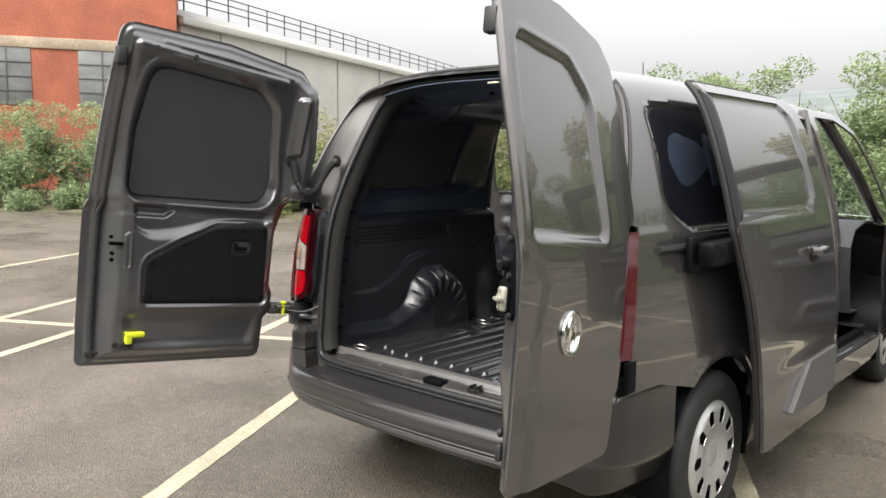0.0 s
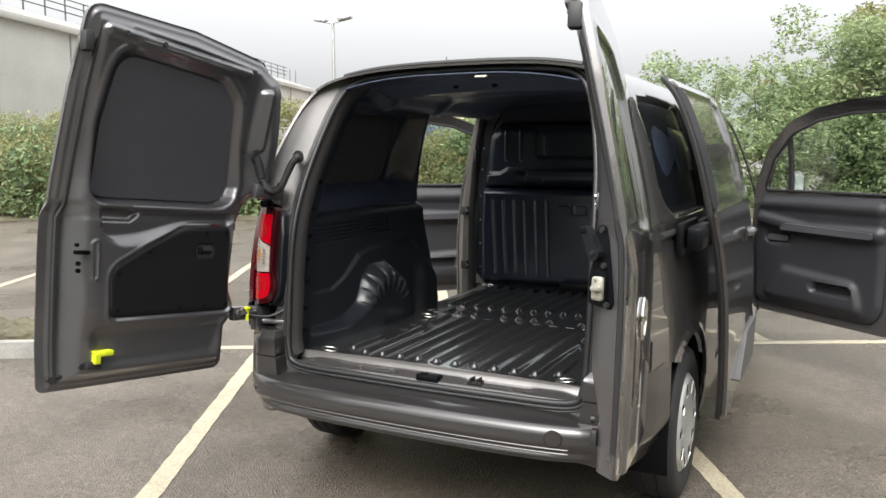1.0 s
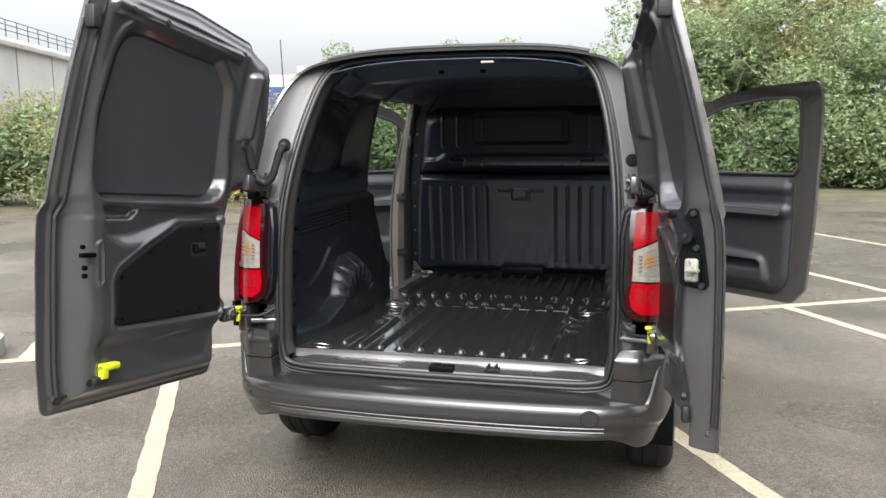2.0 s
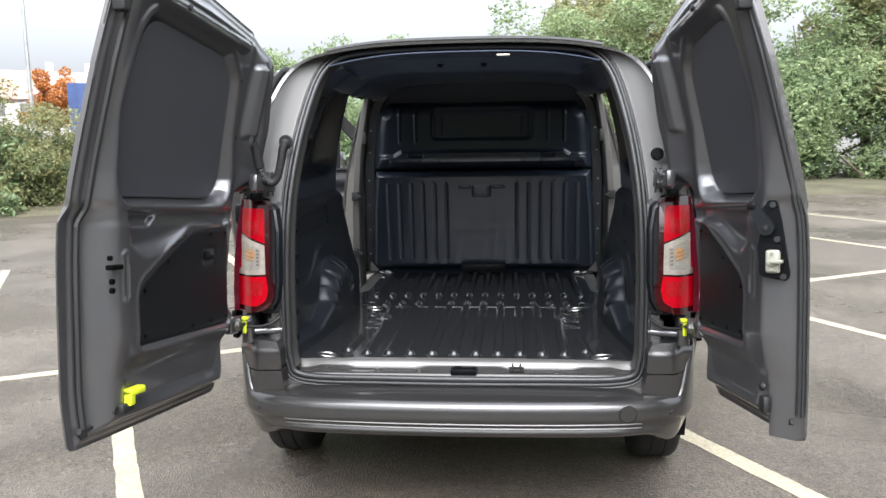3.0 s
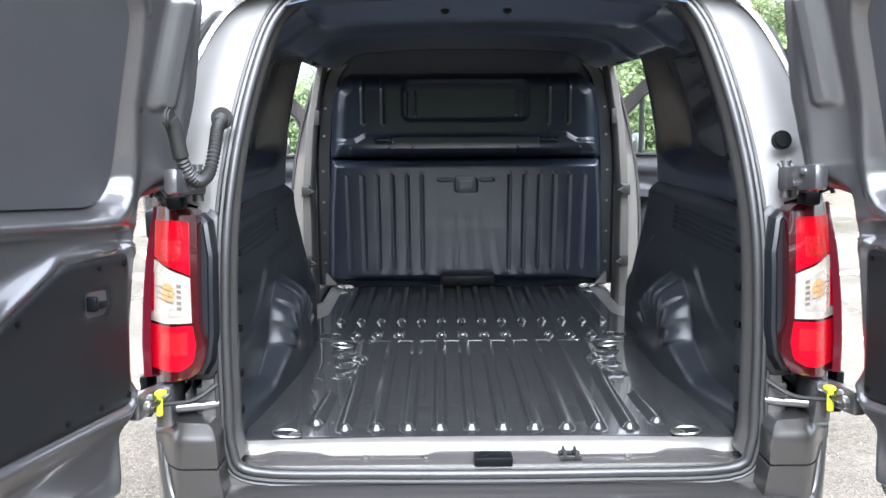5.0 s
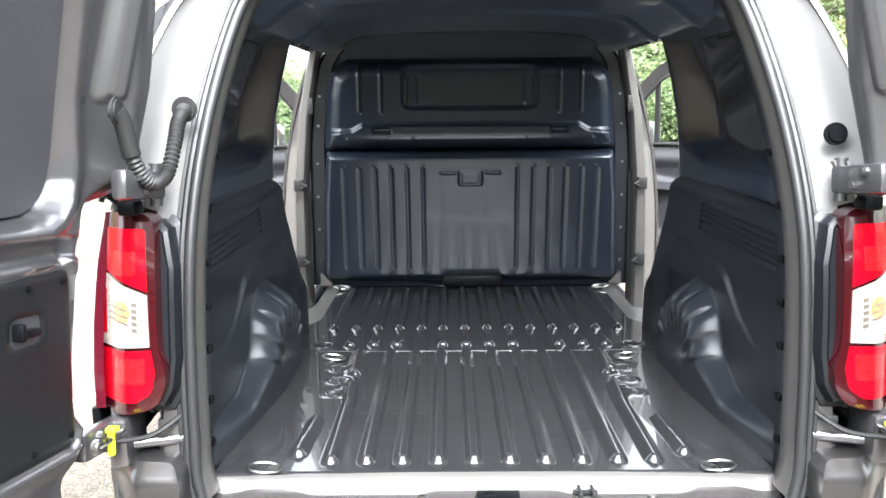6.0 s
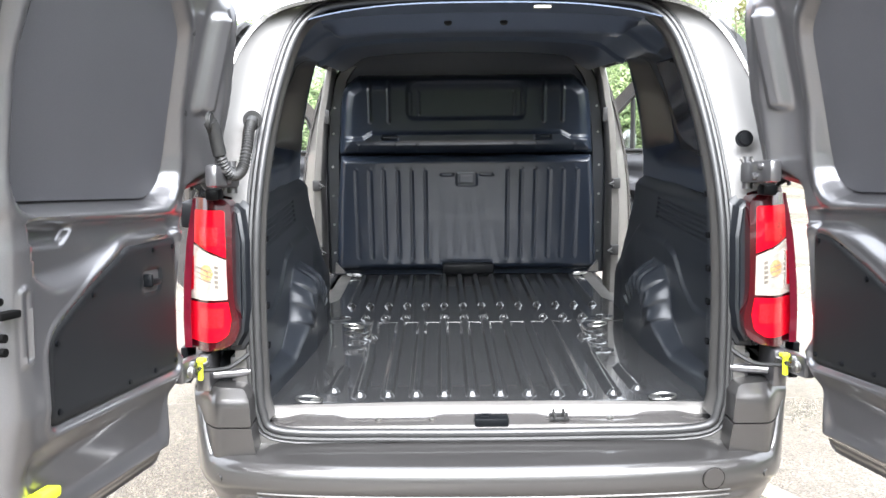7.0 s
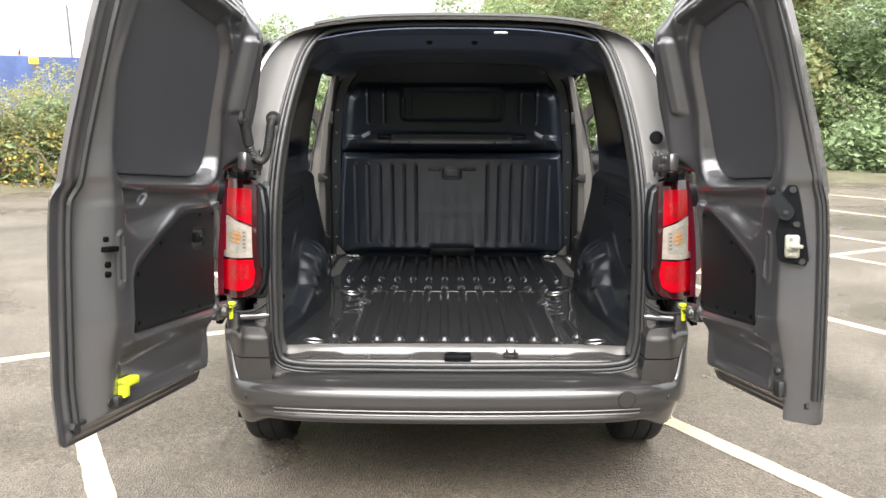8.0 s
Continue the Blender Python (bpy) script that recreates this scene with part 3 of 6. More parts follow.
def ring_at(k, dy):
    """The opening's outline moved outwards by k and along the van by dy."""
    a2 = np.array(ring)
    t2 = np.roll(a2, -1, 0) - np.roll(a2, 1, 0)
    t2 /= np.maximum(np.linalg.norm(t2, axis=1), 1e-9)[:, None]
    b2 = a2 + np.stack([t2[:, 1], -t2[:, 0]], -1) * k
    return [(float(x), float(seal_y(z)) + dy, float(z)) for x, z in b2]


part("door_seal", join(tube(ring_at(0.003, -0.016), 0.0125, 10, True), tube(ring_at(0.020, -0.015), 0.0085, 8, True), tube(ring_at(0.034, -0.012), 0.0045, 6, True)), SEAL, van, "black rubber door seal round the opening")
P = [list(q) for q in zip(ring_at(-0.002, -0.004), ring_at(-0.004, 0.012), ring_at(-0.008, 0.024), ring_at(-0.008, 0.050), ring_at(0.002, 0.08))]
first = next(i for i, q in enumerate(ring) if q[0] > 0 and q[1] > 0.585)
last = max(i for i, q in enumerate(ring) if q[1] > 0.585)
P = P[first:last + 1]
jamb = grid_mesh(P)
bmesh.ops.recalc_face_normals(jamb, faces=jamb.faces)
bmesh.ops.solidify(jamb, geom=jamb.faces[:], thickness=0.004)
part("opening_jamb", jamb, FRAME_PAINT, van)
for sx in (-1, 1):
    for x, z in ((0.708, 0.598), (0.690, 0.545)):
        part("frame_bolt", disc(0.009, 0.010, Matrix.Translation((sx * x, float(frame_surf(np.array([sx * x]), np.array([z]))[0][1]) - 0.008, z)) @ pose(0, 0, 0, 90), 12, 0.002), STEEL, van)

# ---- cargo floor ----
Z_FLOOR = 0.600
ribs = []
for k in range(10):
    x = 0.089 * (k - 4.5)
    if k in (0, 9):
        ribs += [((x, 0.115), (x, 0.50), (x * 1.02, 0.64)), ((x * 1.03, 0.76), (x * 1.05, 0.98))]
    else:
        ribs.append(((x, 0.115), (x, 0.975)))
for sx in (-1, 1):
    ribs.append(((sx * 0.487, 0.155), (sx * 0.478, 0.37)))
for k in (1, 2, 3, 5, 6, 7, 8, 10, 11, 12):
    ribs.append(((0.085 * (k - 6.5), 1.06), (0.085 * (k - 6.5), 1.14)))
for k in range(14):
    ribs.append(((0.085 * (k - 6.5), 1.285), (0.085 * (k - 6.5), 1.93)))
dents = [(sx * x, y, rx, ry) for sx in (-1, 1) for x, y, rx, ry in ((0.462, 0.585, 0.030, 0.028), (0.466, 0.70, 0.030, 0.028), (0.472, 0.81, 0.030, 0.026), (0.565, 1.075, 0.030, 0.030))]


def rib_section(d):
    """Profile of a pressed rib by the distance from its middle line: straight flanks and rounded lips."""
    t = np.clip((0.0240 - d) / 0.0170, 0, 1)
    return 0.70 * t + 0.30 * t * t * (3 - 2 * t)


def floor_height(u, v):
    p = np.stack([u, v], -1)
    z = np.full(len(u), Z_FLOOR - 0.012)
    for r in ribs:
        ys = [q[1] for q in r]
        near = (np.abs(u - r[0][0]) < 0.06) & (v > min(ys) - 0.05) & (v < max(ys) + 0.05)
        if near.any():
            un, vn = u[near], v[near]
            over = np.maximum(np.maximum(min(ys) - vn, vn - max(ys)), 0)
            d = np.hypot(un - np.interp(vn, ys, [q[0] for q in r]), over * (1.0 if r[0][1] < 1.0 else 1.7))
            z[near] += 0.0190 * rib_section(d)
    for x, y, rx, ry in dents:
        d = np.hypot((u - x) / rx, (v - y) / ry)
        z += 0.003 * step01(-np.abs(d - 1.1), -0.25, 0) - 0.012 * step01(-d, -1.0, -0.55)
    for sx in (-1, 1):
        z += 0.0015 * step01(-sd(p, [(sx * 0.585, 0.14), (sx * 0.555, 0.95)], False), -0.010, -0.004)
    z += 0.001 * step01(v, 1.005, 1.02) * (1 - step01(v, 1.20, 1.215))
    z -= 0.05 * step01(v, 2.02, 2.06)
    z -= 0.010 * (1 - step01(v, 0.045, 0.06))
    return z


def floor_grid(columns, y0, y1, half):
    """A ribbed floor pressing on a grid whose lines follow the ribs."""
    xs = set(np.round(np.linspace(-1, 1, 61), 4) * 1.0)
    xs = {round(float(x) * 0.715, 4) for x in xs}
    for c in columns:
        xs = {x for x in xs if abs(x - c) > 0.029}
        xs |= {round(c + d, 4) for d in (-0.029, -0.0248, -0.0235, -0.0215, -0.019, -0.016, -0.013, -0.010, -0.008, -0.0065, 0.0, 0.0065, 0.008, 0.010, 0.013, 0.016, 0.019, 0.0215, 0.0235, 0.0248, 0.029)}
    ys = np.linspace(y0, y1, int((y1 - y0) / 0.006))
    P = []
    for y in ys:
        h = half(y)
        ux = np.array([max(-h, min(h, x)) for x in sorted(xs)])
        z = floor_height(ux, np.full(len(ux), y))
        P.append(np.stack([ux, np.full(len(ux), y), z], -1))
    b = grid_mesh(P)
    bmesh.ops.recalc_face_normals(b, faces=b.faces)
    if sum(f.normal.z for f in b.faces) < 0:
        bmesh.ops.reverse_faces(b, faces=b.faces)
    return b


rear_cols = [0.089 * (k - 4.5) for k in range(10)] + [-0.483, 0.483]
front_cols = [0.085 * (k - 6.5) for k in range(14)]
cargo_floor = part("cargo_floor", floor_grid(rear_cols, 0.03, 1.008, lambda y: 0.672 + 0.038 * float(step01(y, 0.12, 0.16))), FLOOR_BLACK, van, "glossy black ribbed load floor with raised ridges", 80)
part("front_floor_pressing", floor_grid(front_cols, 1.003, 2.06, lambda y: 0.70 - 0.070 * float(step01(y, 1.27, 1.46)) + 0.03 * float(step01(y, 1.97, 2.04))), FLOOR_BLACK, cargo_floor, "", 80)
part("floor_seam", block((-0.64, 1.003, 0.586), (0.64, 1.007, 0.5895), 0.001), FLOOR_BLACK, cargo_floor)

# sill along the rear edge, with its latch plates
P = []
for x in np.linspace(-0.660, 0.660, 84):
    wide = 0.014 * math.exp(-(x / 0.42) ** 4)
    k = 0.012 * float(step01(abs(x), 0.55, 0.625))
    dip = 0.006 * float(step01(-abs(abs(x) - 0.30), -0.16, -0.12))
    P.append([(x, 0.030 + wide, 0.586), (x, 0.024 + wide, 0.5975 - k * 0.2), (x, 0.014, 0.596 - k * 0.3), (x, 0.002, 0.588 - k), (x, -0.006, 0.580 - k - dip * 0.4), (x, -0.014, 0.574 - k - dip), (x, -0.030, 0.571 - k - dip), (x, -0.046, 0.567), (x, -0.062, 0.562), (x, -0.068, 0.545)])
part("sill_ledge", grid_mesh([row[4:] for row in P]), PAINT, van, "grey painted ledge behind the loading sill")
sill = grid_mesh([row[:5] for row in P])
bmesh.ops.recalc_face_normals(sill, faces=sill.faces)
bmesh.ops.solidify(sill, geom=sill.faces[:], thickness=0.003)
part("loading_sill", sill, PAINT_LIT, van, "scuffed painted loading sill, sky brightness put into its colour")
part("latch_plate", join(block((-0.045, -0.070, 0.556), (0.056, -0.022, 0.583), 0.006), block((-0.030, -0.060, 0.582), (0.000, -0.035, 0.588), 0.003)), PLASTIC, van, "black plastic latch plate")
part("door_striker", join(block((0.178, -0.056, 0.568), (0.236, -0.048, 0.580), 0.003), block((0.178, -0.026, 0.570), (0.236, -0.018, 0.582), 0.003),
                          block((0.188, -0.060, 0.572), (0.196, -0.014, 0.592), 0.002), block((0.218, -0.060, 0.572), (0.226, -0.014, 0.592), 0.002)), RUBBER, van, "black steel door striker")
for x in (-0.33, -0.17, 0.36):
    part("sill_bolt", disc(0.010, 0.005, Matrix.Translation((x, -0.034, 0.571)), 12, 0.002), STEEL, van)
for x in (-0.42, -0.11, 0.20, 0.46):
    part("rubber_plug", disc(0.006, 0.008, Matrix.Translation((x, -0.091, 0.540)) @ pose(0, 0, 0, 90), 10, 0.002), RUBBER, van)


def lashing_ring(x, y, z, turn):
    plate = disc(0.020, 0.004, Matrix.Translation((0, 0, 0.002)), 18, 0.002)
    loop = tube([(0.040 * math.cos(a) + 0.022, 0.027 * math.sin(a), 0.008 + 0.005 * math.cos(a)) for a in np.linspace(0, 2 * math.pi, 22)[:-1]], 0.0032, 6, True)
    return moved(join(plate, loop), pose(x, y, z, 0, 0, turn))


for x, y, a in ((-0.53, 0.065, 190), (0.52, 0.065, -10), (-0.482, 0.905, 180), (0.482, 0.905, 0), (-0.593, 1.965, 180), (0.593, 1.965, 0)):
    part("lashing_ring", lashing_ring(x, y, 0.592, a), STEEL, van, "bright steel lashing ring")

# door steps and pillars at the side openings
for side in (-1, 1):
    P = []
    for y in np.linspace(1.29, 2.10, 12):
        P.append([(side * x, y, z) for x, z in ((0.60, 0.575), (0.64, 0.578), (0.70, 0.570), (0.72, 0.50), (0.80, 0.47), (0.885, 0.462), (0.895, 0.44), (0.895, 0.30))])
    st = grid_mesh(P)
    if side < 0:
        bmesh.ops.reverse_faces(st, faces=st.faces)
    bmesh.ops.solidify(st, geom=st.faces[:], thickness=0.005)
    part("door_step", st, PAINT_LIT, van, "painted side door step in the lit tone of the body paint")
    P = []
    for z in np.linspace(0.45, 1.75, 24):
        xi = float(np.interp(z, [0.45, 0.6, 1.1, 1.4, 1.65, 1.75], [0.79, 0.79, 0.785, 0.760, 0.715, 0.69]))
        xo = xi + float(np.interp(z, [0.6, 1.1, 1.65], [0.055, 0.048, 0.04]))
        sk = float(np.interp(z, PZ, PX)) - 0.014
        P.append([(side * xo, 2.036, z), (side * (xo - 0.006), 2.028, z), (side * (xi + 0.008), 2.034, z), (side * xi, 2.045, z), (side * (xi - 0.01), 2.08, z), (side * (xi - 0.01), 2.16, z), (side * sk, 2.17, z), (side * sk, 2.125, z), (side * xo, 2.075, z)])
    pl = grid_mesh(P, False, True)
    bmesh.ops.recalc_face_normals(pl, faces=pl.faces)
    # body-coloured pillar in a paler tone that stands for light from the side opening
    pillar = part("door_pillar", pl, PAINT_LIT, van, "painted centre pillar, side light put into its pale tone")
    for z in (1.085, 0.72):
        part("striker_plate", join(block((side * 0.81 - 0.022, 1.995, z - 0.028), (side * 0.81 + 0.022, 2.03, z + 0.028), 0.005), tube([(side * 0.79, 1.99, z - 0.01), (side * 0.765, 1.975, z), (side * 0.79, 1.99, z + 0.01)], 0.006)), RUBBER, pillar, "dark steel striker plate")


for side in (-1, 1):
    part("hinge_plate", block((side * 0.742 - 0.012, 2.012, 1.415), (side * 0.742 + 0.012, 2.03, 1.49), 0.004), RUBBER, van, "small dark steel plate")
    wedge = fillet([(0.665, 0.60), (0.725, 0.60), (0.722, 0.665), (0.700, 0.64)], 0.004)
    part("foot_wedge", slab(wedge, lambda u, v, side=side: np.stack([side * u, np.full(len(u), 2.010), v], -1), lambda u, v, side=side: np.stack([side * u, np.full(len(u), 2.03), v], -1), 0.03), PAINT_LIT, van, "pale bracket at the foot of the bulkhead")
    for x0, k in ((0.705, 0.0), (0.728, 0.008)):
        part("corner_strip", tube([(side * x0, -0.045 - k, 1.335), (side * (x0 + 0.028), -0.060 - k, 1.285), (side * (x0 + 0.052), -0.075 - k, 1.247)], 0.006, 8), FRAME_PAINT, van, "painted fold on the corner pillar")
    part("corner_pad", block((side * 0.765 - 0.020, -0.112, 1.236), (side * 0.765 + 0.020, -0.06, 1.268), 0.008), PLASTIC, van, "black rubber pad above the lamp")

# ---- inner side walls ----
LOWER = fillet([(0.035, 0.578), (1.325, 0.578), (1.315, 0.74), (1.30, 1.08), (1.305, 1.18), (1.24, 1.215), (1.05, 1.205), (0.80, 1.196), (0.05, 1.192)], [0.01, 0.02, 0.1, 0.1, 0.03, 0.05, 0.1, 0.1, 0.01])


HUMP = fillet([(-0.1, 0.625), (0.10, 0.672), (0.356, 0.672), (0.484, 0.731), (0.536, 0.845), (0.622, 0.908), (0.762, 0.910), (0.892, 0.826), (0.972, 0.697), (0.985, 0.50), (-0.1, 0.50)],
              [0, 0.1, 0.1, 0.1, 0.1, 0.05, 0.06, 0.1, 0.05, 0, 0])
CREASE = fillet([(-0.1, 0.845), (0.29, 0.838), (0.40, 0.885), (0.52, 0.975), (0.65, 1.0), (1.10, 1.0), (1.6, 0.5), (-0.1, 0.5)], [0, 0.1, 0.1, 0.1, 0.05, 0.1, 0, 0])


def lower_surf(side):
    def surf(u, v):
        x = 0.702 - 0.028 * step01(u, 1.05, 1.20) * (1 - step01(v, 0.75, 0.95))
        p = np.stack([u, v], -1)
        hump = np.clip(-sd(p, HUMP) / (0.048 + 0.025 * step01(u, 0.40, 0.62)), 0, 1)
        tail = 0.12 + 0.88 * np.clip((u - 0.03) / 0.60, 0, 1) ** 0.8
        x -= 0.078 * (0.55 * (1 - (1 - hump) ** 1.8) + 0.45 * hump * hump * (3 - 2 * hump)) * tail
        ang = np.arctan2(v - 0.62, u - 0.70) / radians(17)
        saw = ang - np.floor(ang)
        ridge = 0.013 * step01(saw, 0.0, 0.80) * (1 - step01(saw, 0.86, 1.0))
        x -= ridge * step01(hump, 0.05, 0.40) * (1 - step01(-sd(p, HUMP), 0.085, 0.15)) * step01(v, 0.66, 0.74) * step01(u, 0.44, 0.52)
        x -= 0.012 * step01(-sd(p, CREASE), 0.0, 0.03) * tail
        x += 0.034 * step01(v, 0.88, 1.14) * step01(u, 0.25, 1.20)
        for k in range(5):
            z0 = 1.055 + 0.018 * k
            x += 0.006 * step01(-np.abs(v - z0), -0.007, -0.003) * step01(u, 0.14, 0.17) * (1 - step01(u, 0.84, 0.88))
        x += 0.040 * step01(v, 1.158 - 0.02 * step01(u, 0.5, 1.0), 1.205)
        d = sd(np.stack([u, v], -1), LOWER)
        x += 0.02 * (1 - step01(-d, 0.0, 0.02)) * step01(u, 1.05, 1.15) * step01(v, 0.72, 0.85)
        return np.stack([side * x, u, v], -1)
    return surf


UPPER = fillet([(0.07, 1.190), (1.295, 1.190), (1.285, 1.26), (1.28, 1.45), (1.285, 1.68), (1.29, 1.735), (0.26, 1.735), (0.16, 1.55)], [0.01, 0.02, 0, 0.1, 0, 0.03, 0.04, 0.1])


def upper_surf(side):
    def surf(u, v):
        x = np.interp(v, [1.185, 1.26, 1.40, 1.55, 1.68, 1.735], [0.762, 0.760, 0.744, 0.714, 0.672, 0.625])
        x = x - 0.045 * (1 - step01(u, 0.10, 0.45))
        # the blanked window: a pan whose front wall slopes widely back to the pillar
        t = np.clip((u - 1.02 - 0.22 * (v - 1.34)) / 0.19, 0, 1)
        front = 1 - (0.7 * t + 0.3 * t * t * (3 - 2 * t))
        pan = front * step01(v, 1.255 + 0.02 * step01(u, 0.95, 1.15), 1.325 + 0.05 * step01(u, 0.95, 1.15)) * (1 - step01(v, 1.655, 1.715)) * step01(u, 0.15, 0.24)
        x += (0.078 - 0.030 * step01(v, 1.45, 1.66)) * pan + 0.007 * pan * step01(u, 0.635, 0.648)
        x += 0.030 * step01(u, 1.255, 1.285)
        x -= 0.010 * step01(-sd(np.stack([u, v], -1), [(0.85, 1.69), (1.0, 1.69)], False), -0.03, -0.01)
        return np.stack([side * x, u, v], -1)
    return surf


for side in (-1, 1):
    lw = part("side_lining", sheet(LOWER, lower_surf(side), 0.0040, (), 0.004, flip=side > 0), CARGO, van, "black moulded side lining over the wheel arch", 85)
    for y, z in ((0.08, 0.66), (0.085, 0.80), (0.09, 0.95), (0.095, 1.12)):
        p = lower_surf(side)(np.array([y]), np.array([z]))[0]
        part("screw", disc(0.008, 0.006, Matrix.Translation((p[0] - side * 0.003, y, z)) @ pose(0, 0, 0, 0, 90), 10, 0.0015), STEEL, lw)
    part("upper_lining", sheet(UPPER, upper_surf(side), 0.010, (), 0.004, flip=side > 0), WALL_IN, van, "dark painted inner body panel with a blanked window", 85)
    face = fillet([(1.030, 1.335), (1.215, 1.300), (1.225, 1.56), (1.240, 1.685), (1.085, 1.685), (1.060, 1.56)], [0.03, 0.03, 0.1, 0.02, 0.02, 0.1])

    def pillar_face(u, v, side=side):
        Q = upper_surf(side)(u, v)
        Q[:, 0] -= side * 0.003
        return Q

    part("window_pillar", sheet(face, pillar_face, 0.012, (), 0.002, flip=side > 0), FRAME_PAINT, van, "grey painted pillar beside the blanked window", 85)
    # corner pillar between the lining and the seal, with its row of slots
    P = []
    for z in np.linspace(0.565, 1.77, 41):
        x0 = float(np.interp(z, [0.6, 1.22, 1.42, 1.6, 1.72, 1.78], [0.662, 0.662, 0.642, 0.605, 0.565, 0.50]))
        y0 = float(seal_y(z))
        x0 += 0.006
        P.append([(side * (x0 + 0.006), y0 + 0.03, z), (side * (x0 + 0.002), y0 + 0.06, z), (side * (x0 + 0.012), y0 + 0.075, z), (side * (x0 + 0.016), y0 + 0.16, z), (side * (x0 + 0.07), y0 + 0.19, z)])
    pb = grid_mesh(P)
    bmesh.ops.recalc_face_normals(pb, faces=pb.faces)
    bmesh.ops.solidify(pb, geom=pb.faces[:], thickness=0.004)
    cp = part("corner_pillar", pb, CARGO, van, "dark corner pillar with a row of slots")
    for z in (0.68, 0.78, 0.90, 1.0, 1.10, 1.22, 1.34):
        y0, x0 = float(seal_y(z)), float(np.interp(z, [0.6, 1.22, 1.42, 1.6], [0.662, 0.662, 0.642, 0.605]))
        part("slot_clip", block((side * (x0 + 0.002) - 0.006, y0 + 0.092, z - 0.009), (side * (x0 + 0.002) + 0.006, y0 + 0.115, z + 0.009), 0.003), PLASTIC, cp)

# ---- bulkhead ----
BULK = [(-0.745, 0.57), (0.745, 0.57), (0.745, 1.0), (0.738, 1.25), (0.715, 1.5), (0.68, 1.66), (0.63, 1.765), (0.50, 1.80), (0.0, 1.815), (-0.50, 1.80), (-0.63, 1.765), (-0.68, 1.66), (-0.715, 1.5), (-0.738, 1.25), (-0.745, 1.0)]
PANEL = fillet([(-0.725, 0.60), (0.725, 0.60), (0.708, 1.0), (0.684, 1.246), (-0.684, 1.246), (-0.708, 1.0)], [0.05, 0.05, 0.2, 0.025, 0.025, 0.2])
HEAD = fillet([(-0.695, 1.24), (0.695, 1.24), (0.680, 1.5), (0.665, 1.60), (0.58, 1.668), (-0.58, 1.668), (-0.665, 1.60), (-0.680, 1.5)], [0.02, 0.02, 0.2, 0.08, 0.06, 0.06, 0.08, 0.2])
SHELF = fillet([(-0.672, 1.244), (0.672, 1.244), (0.655, 1.334), (0.555, 1.338), (0.505, 1.366), (-0.505, 1.366), (-0.555, 1.338), (-0.655, 1.334)], [0.01, 0.01, 0.01, 0.02, 0.02, 0.02, 0.02, 0.01])
NICHE = rrect(-0.315, 1.435, 0.315, 1.635, 0.045)


def round_up(d, r):
    """A quarter-round rise over the distance r."""
    t = np.clip(d / r, 0, 1)
    return np.sqrt(np.maximum(1 - (1 - t) ** 2, 0))


def bulk_surf(u, v):
    p = np.stack([u, v], -1)
    head = 2.125 - 0.110 * round_up(-sd(p, HEAD), 0.085)
    head += 0.016 * step01(-sd(p, NICHE), -0.012, 0.018)
    shelf = sd(p, SHELF)
    head -= 0.024 * step01(-shelf, 0.0, 0.010) + 0.005 * step01(-np.abs(shelf - 0.002), -0.008, -0.002) * step01(v, 1.30, 1.33)
    for s2 in (-1, 1):
        for x in (0.415, 0.515):
            head -= 0.010 * step01(-sd(p, [(s2 * x, 1.425), (s2 * x, 1.635)], False), -0.011, -0.003)
        for x in (0.255, 0.298):
            head -= 0.006 * step01(-sd(p, [(s2 * x, 1.465), (s2 * x, 1.575)], False), -0.009, -0.003)
        head += 0.022 * step01(-sd(p, rrect(s2 * 0.41 - 0.045, 1.327, s2 * 0.41 + 0.045, 1.350, 0.010)), -0.003, 0.005)
        for x in (0.26, 0.375, 0.58):
            head -= 0.004 * step01(-sd(p, [(s2 * x, 1.262), (s2 * x, 1.302)], False), -0.006, -0.002)
    dp = -sd(p, PANEL)
    panel = 2.125 - (0.075 + 0.080 * np.clip((v - 0.6) / 0.64, 0, 1)) * round_up(dp, 0.045)
    panel -= 0.006 * step01(-np.abs(v - 1.236), -0.010, -0.003) * step01(dp, 0.0, 0.01)
    for s2 in (-1, 1):
        for k in range(6):
            x = s2 * (0.222 + 0.0745 * k)
            panel += 0.0045 * step01(-sd(p, [(x, 0.68), (x, 1.165)], False), -0.010, -0.003) - 0.003 * step01(-np.hypot(u - x, v - 1.172), -0.012, -0.004)
        panel -= 0.006 * step01(-sd(p, rrect(s2 * 0.105 - 0.035, 1.135, s2 * 0.105 + 0.035, 1.147, 0.004)), -0.004, 0.003)
        panel -= 0.010 * step01(-np.hypot((u - s2 * 0.485) / 1.6, v - 1.243), -0.016, -0.006)
    panel -= 0.005 * step01(-sd(p, rrect(-0.055, 1.08, 0.055, 1.15, 0.012)), -0.006, 0.006) - 0.003 * step01(-sd(p, rrect(-0.04, 1.09, 0.04, 1.14, 0.01)), -0.004, 0.004)
    y = np.where(dp > 0, np.minimum(panel, head), head)
    return np.stack([u, y, v], -1)


